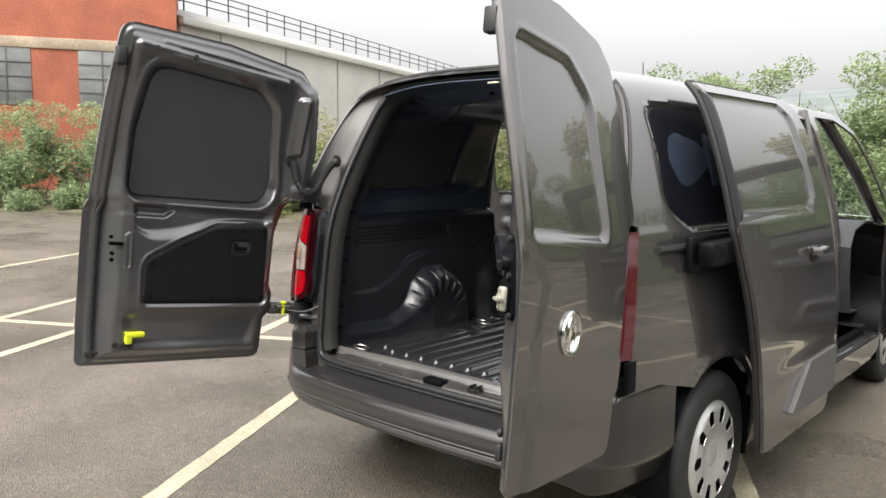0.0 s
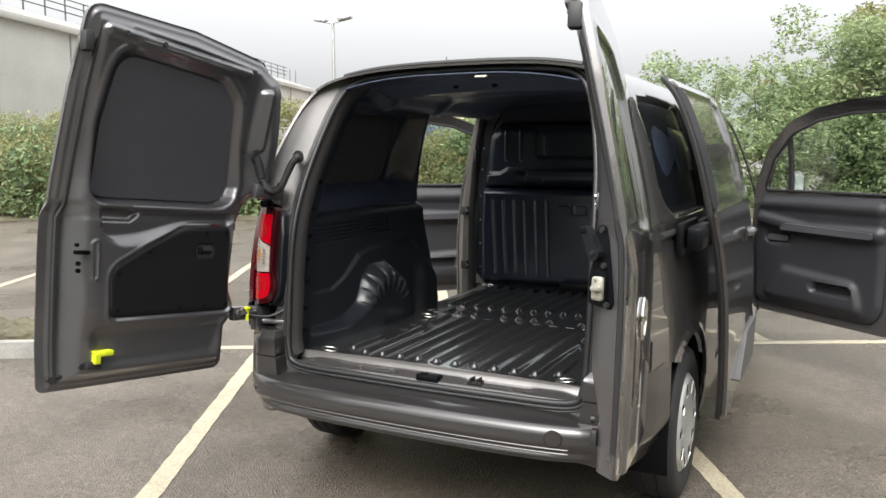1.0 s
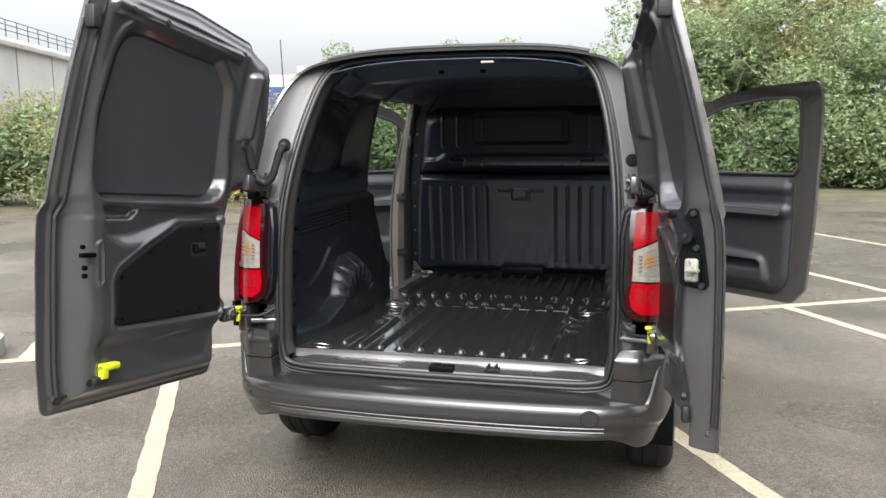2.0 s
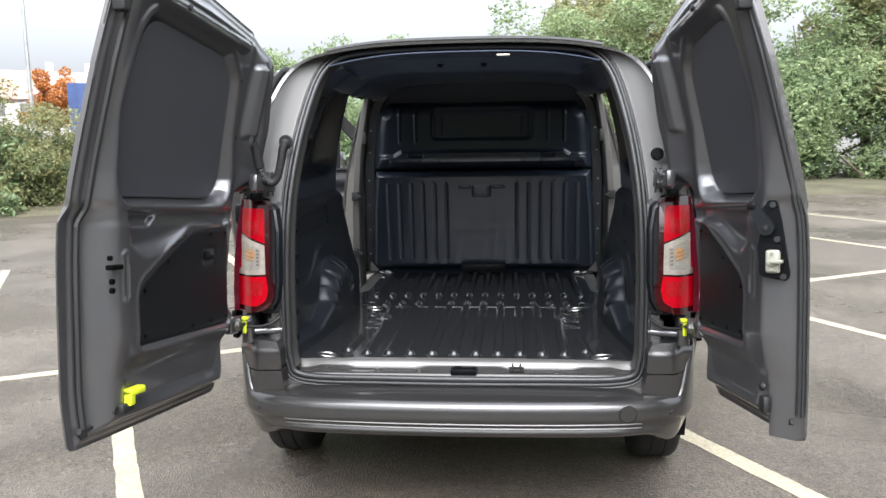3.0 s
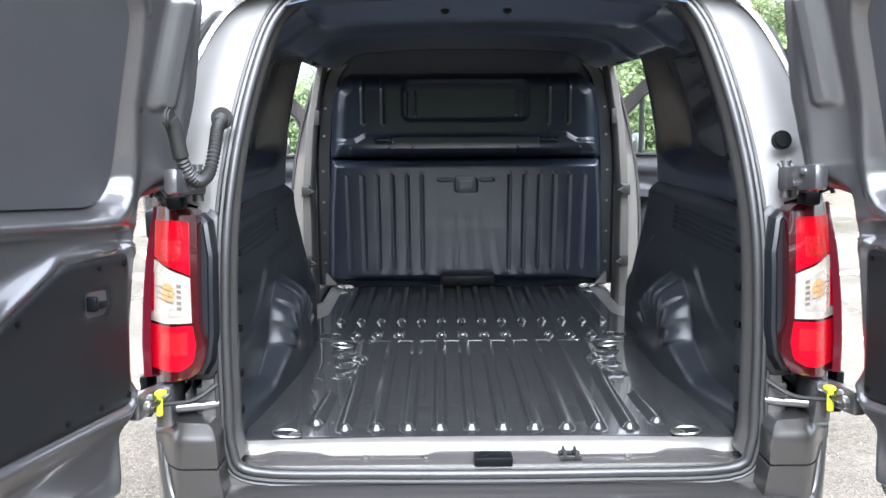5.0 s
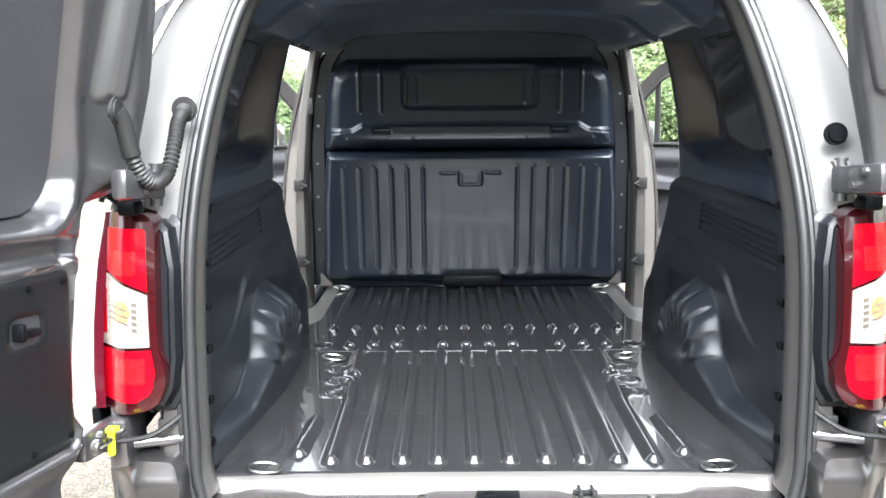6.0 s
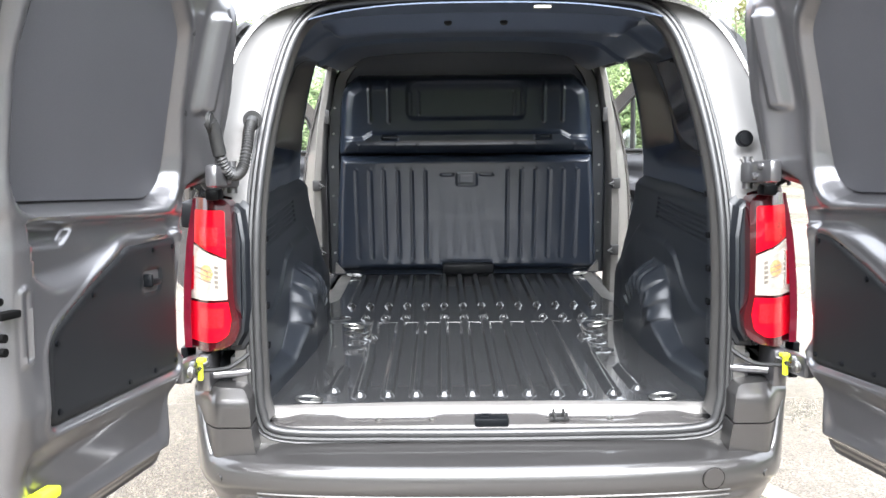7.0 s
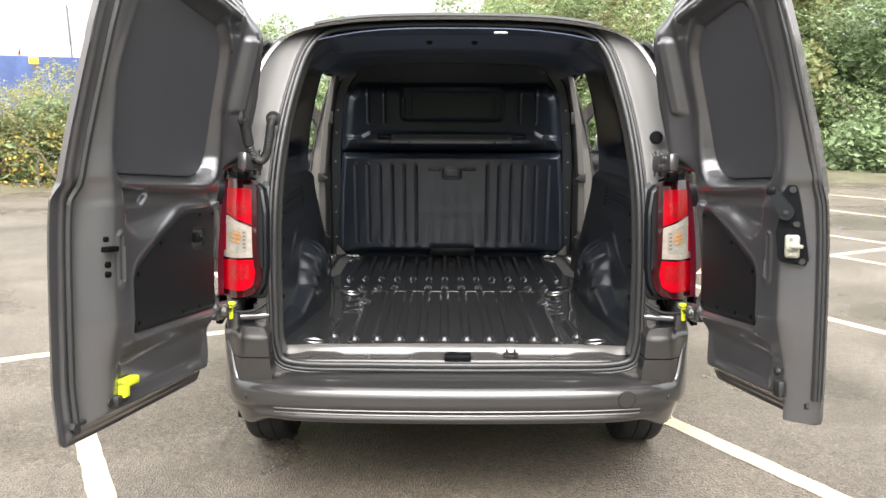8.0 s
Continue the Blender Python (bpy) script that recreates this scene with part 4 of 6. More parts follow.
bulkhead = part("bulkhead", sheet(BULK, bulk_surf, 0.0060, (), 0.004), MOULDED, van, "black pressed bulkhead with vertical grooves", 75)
part("floor_bracket", block((-0.135, 1.985, 0.592), (0.150, 2.06, 0.650), 0.015), PLASTIC, bulkhead, "dark plastic foot bracket")
for side in (-1, 1):
    P = []
    for z in np.linspace(0.58, 1.72, 30):
        x = float(np.interp(z, [0.58, 1.0, 1.25, 1.5, 1.66, 1.75], [0.735, 0.735, 0.732, 0.712, 0.675, 0.60]))
        P.append([(side * (x - 0.035), 2.122, z), (side * (x - 0.03), 2.110, z), (side * (x + 0.02), 2.104, z), (side * (x + 0.035), 2.118, z)])
    fr = grid_mesh(P)
    bmesh.ops.recalc_face_normals(fr, faces=fr.faces)
    bmesh.ops.solidify(fr, geom=fr.faces[:], thickness=0.004)
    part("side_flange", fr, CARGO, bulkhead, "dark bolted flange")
    for z in (0.70, 0.86, 1.02, 1.18, 1.36, 1.50):
        x = float(np.interp(z, [0.58, 1.0, 1.25, 1.5, 1.66], [0.735, 0.735, 0.732, 0.712, 0.675]))
        part("bolt", disc(0.007, 0.008, Matrix.Translation((side * x, 2.101, z)) @ pose(0, 0, 0, 90), 8, 0.0015), STEEL, bulkhead)

# ---- inside of the roof ----
P = []
for y in np.linspace(0.17, 2.10, 94):
    row = []
    for f in np.linspace(-1, 1, 49):
        x = (0.665 - 0.14 * float(1 - step01(y, 0.15, 0.42))) * f
        z = 1.79 - 0.045 * abs(f) ** 3 - 0.055 * step01(abs(f), 0.80, 1.0) * step01(y, 0.40, 0.70)
        for yb in (0.75, 1.30):
            z -= 0.014 * step01(-abs(y - yb), -0.05, -0.03)
        row.append((x, y, z))
    P.append(row)
rl = grid_mesh(P)
bmesh.ops.solidify(rl, geom=rl.faces[:], thickness=0.004)
bmesh.ops.recalc_face_normals(rl, faces=rl.faces)
roof_in = part("roof_lining", rl, ROOF_IN, van, "dark painted inner roof with cross bows")
P = []
for f in np.linspace(-1, 1, 61):
    x = 0.525 * f
    e = float(1 - step01(abs(f), 0.90, 1.0))
    zt = 1.79 - 0.045 * abs(x / 0.665) ** 3
    zb = zt - 0.012 - 0.036 * e
    P.append([(x, 0.405, zt + 0.006), (x, 0.418, zt - 0.004), (x, 0.440, (zt + zb) / 2 + 0.004), (x, 0.462, zb + 0.006), (x, 0.474, zb), (x, 0.56, zb), (x, 0.58, zb + 0.006), (x, 0.60, zt + 0.004)])
bow = grid_mesh(P)
bmesh.ops.recalc_face_normals(bow, faces=bow.faces)
bmesh.ops.solidify(bow, geom=bow.faces[:], thickness=0.004)
part("roof_bow", bow, ROOF_IN, roof_in, "dark painted roof bow")
for x in (-0.11, 0.075):
    part("plug", disc(0.013, 0.01, Matrix.Translation((x, 0.438, 1.763)) @ pose(0, 0, 0, 55), 14, 0.003), RUBBER, roof_in)
part("roof_lamp", block((0.135, 0.095, 1.764), (0.185, 0.112, 1.772), 0.003), ZINC, roof_in, "small pale roof lamp")

# underbody
part("underbody", join(block((-0.78, 0.10, 0.28), (0.78, 0.22, 0.5), 0.03), block((-0.52, 0.2, 0.30), (0.52, 4.2, 0.56), 0.04), block((-0.85, 1.05, 0.24), (0.85, 3.1, 0.44), 0.03)), PLASTIC, van, "dark underbody")

# ---- rear bumper ----
plan = [(0.0, -0.278), (0.3, -0.272), (0.55, -0.254), (0.70, -0.225), (0.80, -0.17), (0.858, -0.08), (0.886, 0.04), (0.899, 0.16), (0.905, 0.245)]
plan = smooth_line([(-x, y) for x, y in plan[::-1][:-1]] + plan, 8)
pts2 = np.array(plan)
tan = np.gradient(pts2, axis=0)
tan /= np.linalg.norm(tan, axis=1)[:, None]
nor = np.stack([tan[:, 1], -tan[:, 0]], -1)
P = []
for (x, y), (nx, ny) in zip(pts2, nor):
    a = abs(x)
    top = 0.521 + 0.170 * float(step01(a, 0.80, 0.865))
    lift = float(step01(a, 0.66, 0.86))
    lowz = 0.392 - 0.06 * lift
    crease = float(1 - step01(a, 0.68, 0.76))
    rnd = 1 - 0.85 * float(step01(a, 0.80, 0.865))
    shelf_y = -0.085
    sec = [(-0.16, lowz - 0.008), (-0.06, lowz - 0.008), (-0.022, lowz - 0.005), (-0.007, lowz + 0.004), (-0.001, lowz + 0.014), (-0.001, 0.414), (-0.006 * crease, 0.420), (-0.007 * crease, 0.436), (0.000, 0.446),
           (0.0, 0.462), (-0.001, 0.478 + (top - 0.521) * 0.6), (-0.005 * rnd, top - 0.022), (-0.015 * rnd, top - 0.008), (-0.032 * rnd, top)]
    tuck = 0.045 * float(step01(a, 0.55, 0.84))
    row = [(x + nx * (o - tuck * float(step01(-z, -0.46, -0.35))), y + ny * (o - tuck * float(step01(-z, -0.46, -0.35))), z) for o, z in sec]
    bx, by = x + nx * -0.036, y + ny * -0.036
    fx, fy = (x * 0.93, max(shelf_y, by + 0.004)) if a < 0.85 else (x * 0.96, y)
    row.append(((bx + fx) / 2, (by + fy) / 2, top + 0.003))
    row.append((fx, fy, top + 0.008))
    row.append((fx, fy + 0.01, top - 0.02))
    P.append(row)
bb = grid_mesh(P)
bmesh.ops.recalc_face_normals(bb, faces=bb.faces)
bumper = part("rear_bumper", bb, PAINT_SHADED, van, "dark grey painted rear bumper with a step top", 50)
strip = [(x + nx * -0.008, y + ny * -0.006, 0.424) for (x, y), (nx, ny) in zip(pts2, nor) if abs(x) < 0.66]
part("bumper_strip", tube(strip, 0.0035, 6), SATIN, bumper, "thin satin silver strip")
strip = [(x + nx * -0.004, y + ny * -0.003, 0.440) for (x, y), (nx, ny) in zip(pts2, nor) if abs(x) < 0.66]
part("bumper_strip", tube(strip, 0.0035, 6), SATIN, bumper, "thin satin silver strip")
part("tow_cover", disc(0.030, 0.008, Matrix.Translation((0.60, -0.2465, 0.478)) @ pose(0, 0, 0, 90, 0, 8), 28, 0.002), PAINT_SHADED, bumper, "round painted towing eye cover")
part("cover_gap", moved(tube([(0.0315 * math.cos(a), 0.0315 * math.sin(a), 0) for a in np.linspace(0, 2 * math.pi, 33)[:-1]], 0.0008, 6, True), Matrix.Translation((0.60, -0.2495, 0.478)) @ pose(0, 0, 0, 90, 0, 8)), VOID, bumper)
for x, y, a in ((-0.765, -0.197, -32), (0.765, -0.197, 32)):
    part("parking_sensor", disc(0.011, 0.006, Matrix.Translation((x, y, 0.468)) @ pose(0, 0, 0, 90, 0, a), 16, 0.0015), PAINT_SHADED, bumper, "small round parking sensor")
for side in (-1, 1):
    blockp = fillet([(0.676, 0.604), (0.846, 0.604), (0.852, 0.69), (0.825, 0.712), (0.70, 0.706), (0.680, 0.68)], [0.008, 0.008, 0.02, 0.02, 0.03, 0.02])
    upstand = fillet([(0.664, 0.505), (0.846, 0.505), (0.846, 0.600), (0.676, 0.600)], [0.01, 0.01, 0.006, 0.006])

    def corner(u, v, side=side):
        y = -0.168 + 0.035 * step01(v, 0.672, 0.712) + 0.07 * step01(u, 0.765, 0.855)
        return np.stack([side * u, y, v], -1)

    def corner_back(u, v, side=side):
        return np.stack([side * u, np.full(len(u), -0.03), v], -1)

    part("bumper_upstand", slab(upstand, lambda u, v, side=side: np.stack([side * u, -0.170 + 0.075 * step01(u, 0.765, 0.855), v], -1), corner_back, 0.012), PAINT_SHADED, bumper)
    part("bumper_corner", slab(blockp, corner, corner_back, 0.015), PAINT_SHADED, bumper, "raised dark grey bumper corner")

# ---- tail lamps ----
LAMP = smooth_line([(0.745, 1.234), (0.724, 1.205), (0.720, 1.10), (0.719, 1.0), (0.715, 0.945), (0.705, 0.905), (0.709, 0.862), (0.735, 0.829), (0.80, 0.814), (0.858, 0.814), (0.868, 0.830), (0.870, 0.90), (0.866, 1.0), (0.856, 1.12), (0.842, 1.225), (0.832, 1.237), (0.79, 1.238)], 4, True)

def lamp_surf(side, out=0.0):
    def surf(u, v):
        y = rear_y(v) + 0.022 + 0.065 * step01(u, 0.77, 0.875) ** 1.3 - out
        return np.stack([side * u, y, v], -1)
    return surf


def lamp_back(side):
    return lambda u, v: np.stack([side * (u - 0.004), np.full(len(u), 0.0), v], -1)


def stepped(outline, levels, side):
    """A moulding from nested copies of one outline, each set in and set forward."""
    a = np.array(densify(outline, 0.012))
    if np.sum(a[:, 0] * np.roll(a[:, 1], -1) - a[:, 1] * np.roll(a[:, 0], -1)) < 0:
        a = a[::-1]
    t = np.roll(a, -1, 0) - np.roll(a, 1, 0)
    t /= np.maximum(np.linalg.norm(t, axis=1), 1e-9)[:, None]
    nrm = np.stack([-t[:, 1], t[:, 0]], -1)
    rows = []
    for inset, back in levels:
        q = a + nrm * inset
        rows.append(np.stack([side * q[:, 0], rear_y(q[:, 1]) + back, q[:, 1]], -1))
    bm = grid_mesh(rows, False, True)
    bm.verts.ensure_lookup_table()
    n = len(a)
    bm.faces.new([bm.verts[(len(levels) - 1) * n + i] for i in range(n)])
    bmesh.ops.recalc_face_normals(bm, faces=bm.faces)
    return bm


def cut(poly, lo, hi):
    """The part of an outline between two slanting lines v = a + b * u."""
    out = [tuple(p) for p in densify(poly, 0.01)]
    for (a, b), keep_above in ((lo, True), (hi, False)):
        res = []
        for i, p in enumerate(out):
            q = out[(i + 1) % len(out)]
            fp, fq = p[1] - a - b * p[0], q[1] - a - b * q[0]
            if not keep_above:
                fp, fq = -fp, -fq
            if fp >= 0:
                res.append(p)
            if (fp >= 0) != (fq >= 0):
                t = fp / (fp - fq)
                res.append((p[0] + t * (q[0] - p[0]), p[1] + t * (q[1] - p[1])))
        out = res
    return out


LENS = fillet([(0.741, 1.206), (0.737, 1.09), (0.734, 0.96), (0.725, 0.905), (0.733, 0.862), (0.765, 0.842), (0.856, 0.838), (0.859, 0.90), (0.855, 1.0), (0.846, 1.12), (0.836, 1.207)], [0.012, 0, 0.02, 0.03, 0.03, 0.03, 0.006, 0, 0, 0, 0.01])
TOPCUT, LOWCUT = (1.070 - 0.735 * 0.40, 0.40), (0.957 + 0.735 * 0.04, -0.04)
for side in (-1, 1):
    lamp = part("tail_lamp", slab(LAMP, lamp_surf(side, -0.003), lamp_back(side), 0.012), DARK_RED, van, "red and clear tail lamp cluster with a dark red rim")
    part("upper_red_lens", slab(cut(LENS, (TOPCUT[0] + 0.005, TOPCUT[1]), (9, 0)), lamp_surf(side), lamp_surf(side, -0.006), 0.008), RED, lamp, "glossy red lens")
    clear = cut(LENS, (LOWCUT[0] + 0.004, LOWCUT[1]), (TOPCUT[0] - 0.002, TOPCUT[1]))
    part("clear_lens", slab(clear, lamp_surf(side, 0.001), lamp_surf(side, -0.006), 0.008), CLEAR, lamp, "cream border of the clear lens")
    part("bulb_reflector", slab(fillet([(0.752, 0.978), (0.832, 0.974), (0.832, 1.086), (0.752, 1.056)], 0.012), lamp_surf(side, 0.003), lamp_surf(side, -0.002), 0.006), REFLECTOR, lamp, "silvery bulb reflector behind clear lens")
    for k in range(5):
        z = 0.992 + 0.0135 * k
        part("reflector_slot", slab([(0.757, z), (0.768, z + 0.002), (0.768, z + 0.010), (0.757, z + 0.008)], lamp_surf(side, 0.0045), lamp_surf(side, 0.0), 0.01), SMOKE, lamp)
    for k in range(3):
        z = 1.020 + 0.014 * k
        part("reflector_slot", slab([(0.776, z - 0.012), (0.828, z), (0.828, z + 0.003), (0.776, z - 0.009)], lamp_surf(side, 0.0045), lamp_surf(side, 0.0), 0.01), SMOKE, lamp)
    part("amber_bulb", slab([(0.792 + 0.020 * math.cos(q), 1.034 + 0.024 * math.sin(q)) for q in np.linspace(0, 2 * math.pi, 15)[:-1]], lamp_surf(side, 0.0042), lamp_surf(side, 0.0), 0.01), AMBER, lamp, "amber bulb behind the clear lens")
    part("lower_red_lens", slab(cut(LENS, (-9, 0), (LOWCUT[0] - 0.004, LOWCUT[1])), lamp_surf(side), lamp_surf(side, -0.006), 0.008), RED, lamp, "glossy red lens")
    part("side_reflector", slab(fillet([(0.840, 0.982), (0.853, 0.980), (0.849, 1.082), (0.837, 1.076)], 0.004), lamp_surf(side, 0.0030), lamp_surf(side, -0.004), 0.01), RED, lamp, "narrow red side reflector")
    for z0, z1, x0 in ((1.110, 1.160, 0.760), (0.882, 0.936, 0.745)):
        part("reflector_block", slab(rrect(x0, z0, 0.815, z1, 0.006), lamp_surf(side, 0.0020), lamp_surf(side, -0.003), 0.01), RED_RIBBED, lamp, "ribbed red reflector")
    flank = [(float(rear_y(z)) + 0.062, z) for z in np.linspace(0.818, 1.236, 10)] + [(float(rear_y(z)) + 0.108, z) for z in np.linspace(1.236, 0.818, 10)]

    def flank_x(u, v, out):
        return np.interp(v, [0.83, 0.90, 1.0, 1.12, 1.225], [0.868, 0.870, 0.866, 0.856, 0.842]) + 0.012 * np.clip((u - rear_y(v) - 0.062) / 0.046, 0, 1) + out

    part("side_lens", slab(flank, lambda u, v, side=side: np.stack([side * flank_x(u, v, 0.001), u, v], -1), lambda u, v, side=side: np.stack([side * flank_x(u, v, -0.02), u, v], -1), 0.012), SIDE_RED, lamp, "dark red flank of the lamp")
    hs = fillet([(0.705, 0.800), (0.775, 0.800), (0.775, 1.238), (0.712, 1.238), (0.682, 1.210), (0.666, 1.12), (0.666, 0.92), (0.676, 0.850)], [0.02, 0.01, 0.01, 0.03, 0.03, 0.05, 0.06, 0.05])

    part("lamp_housing", stepped(hs, [(0.0, 0.150), (0.0, 0.092), (0.004, 0.086), (0.016, 0.084), (0.020, 0.078), (0.022, 0.062), (0.025, 0.056), (0.034, 0.053), (0.036, 0.057), (0.038, 0.053)], side), HOUSING, van, "black moulded plastic lamp housing with a stepped edge")
    # the hollow below the lamp: bracket, pin and strap
    part("strap_bracket", block((side * 0.71 - 0.04, -0.075, 0.70), (side * 0.71 + 0.04, -0.02, 0.78), 0.006), PAINT_IN, van, "painted steel strap bracket")
    part("hinge_bracket", block((side * 0.81 - 0.02, -0.145, 0.70), (side * 0.81 + 0.02, -0.03, 0.805), 0.006), PAINT_IN, van, "painted steel hinge bracket")
    part("support_bar", tube([(side * 0.665, -0.06, 0.735), (side * 0.80, -0.10, 0.735)], 0.013, 10), PAINT_IN, van)
    part("check_cable", tube(smooth_line([(side * 0.68, -0.05, 0.80), (side * 0.74, -0.12, 0.765), (side * 0.80, -0.18, 0.775), (side * 0.83, -0.21, 0.778)], 6), 0.006, 6), RUBBER, van, "black check strap")
    part("slot_trim", block((side * 0.878 - 0.010, -0.085, 0.705), (side * 0.878 + 0.010, -0.03, 0.812), 0.004), PLASTIC, van)


# ---- rear doors ----
OPEN = radians(97)


def door_matrix(side):
    a = Vector((0, math.sin(LEAN_R), math.cos(LEAN_R)))
    n = Vector((0, -math.cos(LEAN_R), math.sin(LEAN_R)))
    x = Vector((-side, 0, 0))
    u = math.cos(OPEN) * x + math.sin(OPEN) * n
    w = math.cos(OPEN) * n - math.sin(OPEN) * x
    m = Matrix((u, a, w)).transposed().to_4x4()
    m.translation = (side * 0.84, -0.13, 0.60)
    return m


def rear_door(side, U):
    """One wing of the rear doors, U wide: skin, pressed inner panel, cards, seal, hinges and fittings."""
    M = door_matrix(side)
    e = 0.018 if side > 0 else 0.015
    g = 0.05 if side > 0 else 0.0
    e2 = 0.011 if side < 0 else 0.0
    low = -0.058 if side < 0 else -0.045
    out = fillet([(0.14, low), (U + e2, low), (U + e2 + 0.003, 0.30), (U + e2 + 0.004, 0.565), (U + 0.002, 0.605), (U - 0.006, 1.0), (U - 0.03, 1.290), (U * 0.5, 1.285), (0.11, 1.240), (0.03, 1.17), (-0.004, 0.90), (-0.004, 0.69), (0.07, 0.645), (0.118 - e, 0.52), (0.125 - e, 0.27), (0.10 - e * 0.5, 0.235), (0.10, 0.15), (0.13, 0.12)],
                 [0.05, 0.03, 0, 0.01, 0.01, 0, 0.06, 0, 0.05, 0.06, 0.1, 0.04, 0.05, 0.06, 0.03, 0.01, 0.01, 0.02])
    u1 = U - 0.135
    win = fillet([(0.165 + g * 0.6, 0.640), (u1, 0.634), (u1 + 0.005, 0.90), (u1 - 0.03, 1.150), (0.300, 1.120), (0.222, 1.05)], [0.10, 0.05, 0.2, 0.09, 0.08, 0.08])
    pu = U - 0.21
    panel = fillet([(0.165, 0.197), (pu, 0.197), (pu + 0.004, 0.375), (pu - 0.15, 0.462), (pu - 0.30, 0.535), (0.175, 0.548)], [0.03, 0.03, 0.07, 0.1, 0.12, 0.03])
    k = (U - 0.39) / 0.54
    upper_line = [(0.19 + (x - 0.19) * k, y) for x, y in ((0.19, 0.560), (0.30, 0.566), (0.378, 0.563), (0.477, 0.551), (0.579, 0.525), (0.671, 0.510), (0.730, 0.502), (0.765, 0.520))]
    lower_line = [(0.19 + (x - 0.19) * k, y) for x, y in ((0.19, 0.545), (0.27, 0.550), (0.345, 0.540), (0.447, 0.517), (0.540, 0.485), (0.624, 0.457), (0.700, 0.455), (0.760, 0.490))]
    upper_line, lower_line = [[(float(q[0]), float(q[1])) for q in smooth_line(ln, 6)] for ln in (upper_line, lower_line)]
    swoosh = upper_line + lower_line[::-1]
    trough = upper_line + [(0.19 + 0.60 * k, 0.64), (0.05, 0.64), (0.05, 0.56)]
    pocket = fillet([(U - 0.165, 0.597), (U - 0.335, 0.592), (U - 0.285, 0.553), (U - 0.165, 0.553)], 0.010)

    def outer(u, v):
        w = door_skin(v) + bulge(u, v, U) + 0.010 * (1 - ((u - U * 0.5) / (U * 0.6)) ** 2)
        p = np.stack([u, v], -1)
        d = sd(p, fillet([(0.235, 0.60), (U - 0.035, 0.60), (U - 0.055, 1.0), (U - 0.07, 1.15), (0.37, 1.135), (0.24, 1.03)], [0.05, 0.03, 0.1, 0.05, 0.1, 0.1]))
        w = w - 0.013 * step01(-d, 0.004, 0.020) + 0.004 * step01(-np.abs(d - 0.004), -0.012, -0.002)
        line = sd(p, [(U - 0.10, -0.1), (U - 0.09, 0.35), (U - 0.125, 0.495), (U - 0.03, 0.60), (U + 0.1, 0.60), (U + 0.1, -0.1)])
        w = w - 0.010 * step01(-line, 0.0, 0.02)
        return np.stack([u, v, w], -1)

    def inner(u, v):
        p = np.stack([u, v], -1)
        d = -sd(p, out)
        df = U + e2 - u + 0.012 * step01(v, 0.60, 0.63)
        full = door_thick(v)
        depth = 0.014 + 0.014 * step01(d, 0.010, 0.026) + (full - 0.028) * step01(d, 0.030, 0.066)
        if side < 0:
            depth = np.minimum(depth, 0.013 + 0.007 * step01(df, 0.030, 0.042) + (full - 0.020) * step01(df, 0.055, 0.125))
        else:
            te = np.clip((df - 0.006) / 0.080, 0, 1)
            depth = np.where(df < 0.09, 0.013 + (full - 0.013) * (0.6 * te + 0.4 * te * te * (3 - 2 * te)), depth)
        dw = sd(p, win)
        wf = step01(-dw, -0.026, 0.004)
        depth = depth * (1 - wf) + 0.0165 * wf
        depth += 0.085 * (1 - step01(u, 0.0, 0.15)) * step01(v, 0.64, 0.69) * step01(d, 0.004, 0.02) * (1 - 0.55 * step01(v, 1.10, 1.24))
        depth += 0.004 * step01(-np.abs(dw - 0.034), -0.016, -0.006)
        dp = sd(p, panel)
        depth -= 0.012 * step01(-dp, -0.010, 0.0)
        dip = sd(p, fillet([(0.22, 0.02), (U - 0.18, 0.02), (U - 0.14, 0.16), (0.16, 0.165)], 0.04))
        depth -= 0.016 * step01(-dip, -0.02, 0.03)
        du, dl = sd(p, upper_line, False), sd(p, lower_line, False)
        low = np.where(inside(p, np.array(trough)), 1.0, np.where(inside(p, np.array(swoosh)), 1 - step01(du / (du + dl + 1e-9), 0, 1), 0.0))
        low = low * step01(0.607 - v, 0, 0.018) * step01(0.19 + 0.60 * k - u, 0, 0.025) * step01(u, 0.13, 0.20)
        depth -= 0.024 * low
        if side < 0:
            depth -= 0.013 * step01(-sd(p, pocket), -0.007, 0.010)
        depth += 0.003 * step01(-np.abs(dp - 0.016), -0.008, -0.001)
        boss = sd(p, rrect(0.075, 0.86, 0.125, 1.12, 0.020))
        depth += 0.022 * step01(-boss, -0.004, 0.014)
        top = sd(p, [(U - 0.10, 1.205), (0.20, 1.165)], False)
        depth += 0.018 * step01(-top, -0.024, -0.010)
        depth += 0.005 * step01(-sd(p, [(U - 0.19, 1.238), (0.16, 1.195)], False), -0.008, -0.002)
        slot = sd(p, [(U - 0.14, 0.35), (U - 0.138, 0.47)], False)
        depth += 0.006 * step01(-np.abs(slot - 0.010), -0.006, -0.001)
        w = door_skin(v) - depth + bulge(u, v, U) * (1 - step01(df, 0.05, 0.17))
        return np.stack([u, v, w], -1)

    def middle(lift):
        return lambda u, v: np.stack([u, v, door_skin(v) + bulge(u, v, U) * (1 - step01(U - u, 0.05, 0.17)) - lift], -1)

    door = part("rear_door", moved(slab(out, outer, middle(0.012), 0.013), M), PAINT, van, "dark grey metallic rear door, swung wide open", 60)
    part("inner_panel", moved(slab(out, middle(0.0125), inner, 0.0062), M), PAINT_IN, door, "pressed grey painted inner door panel", 85)
    ring = [p for p in densify(out, 0.02)]

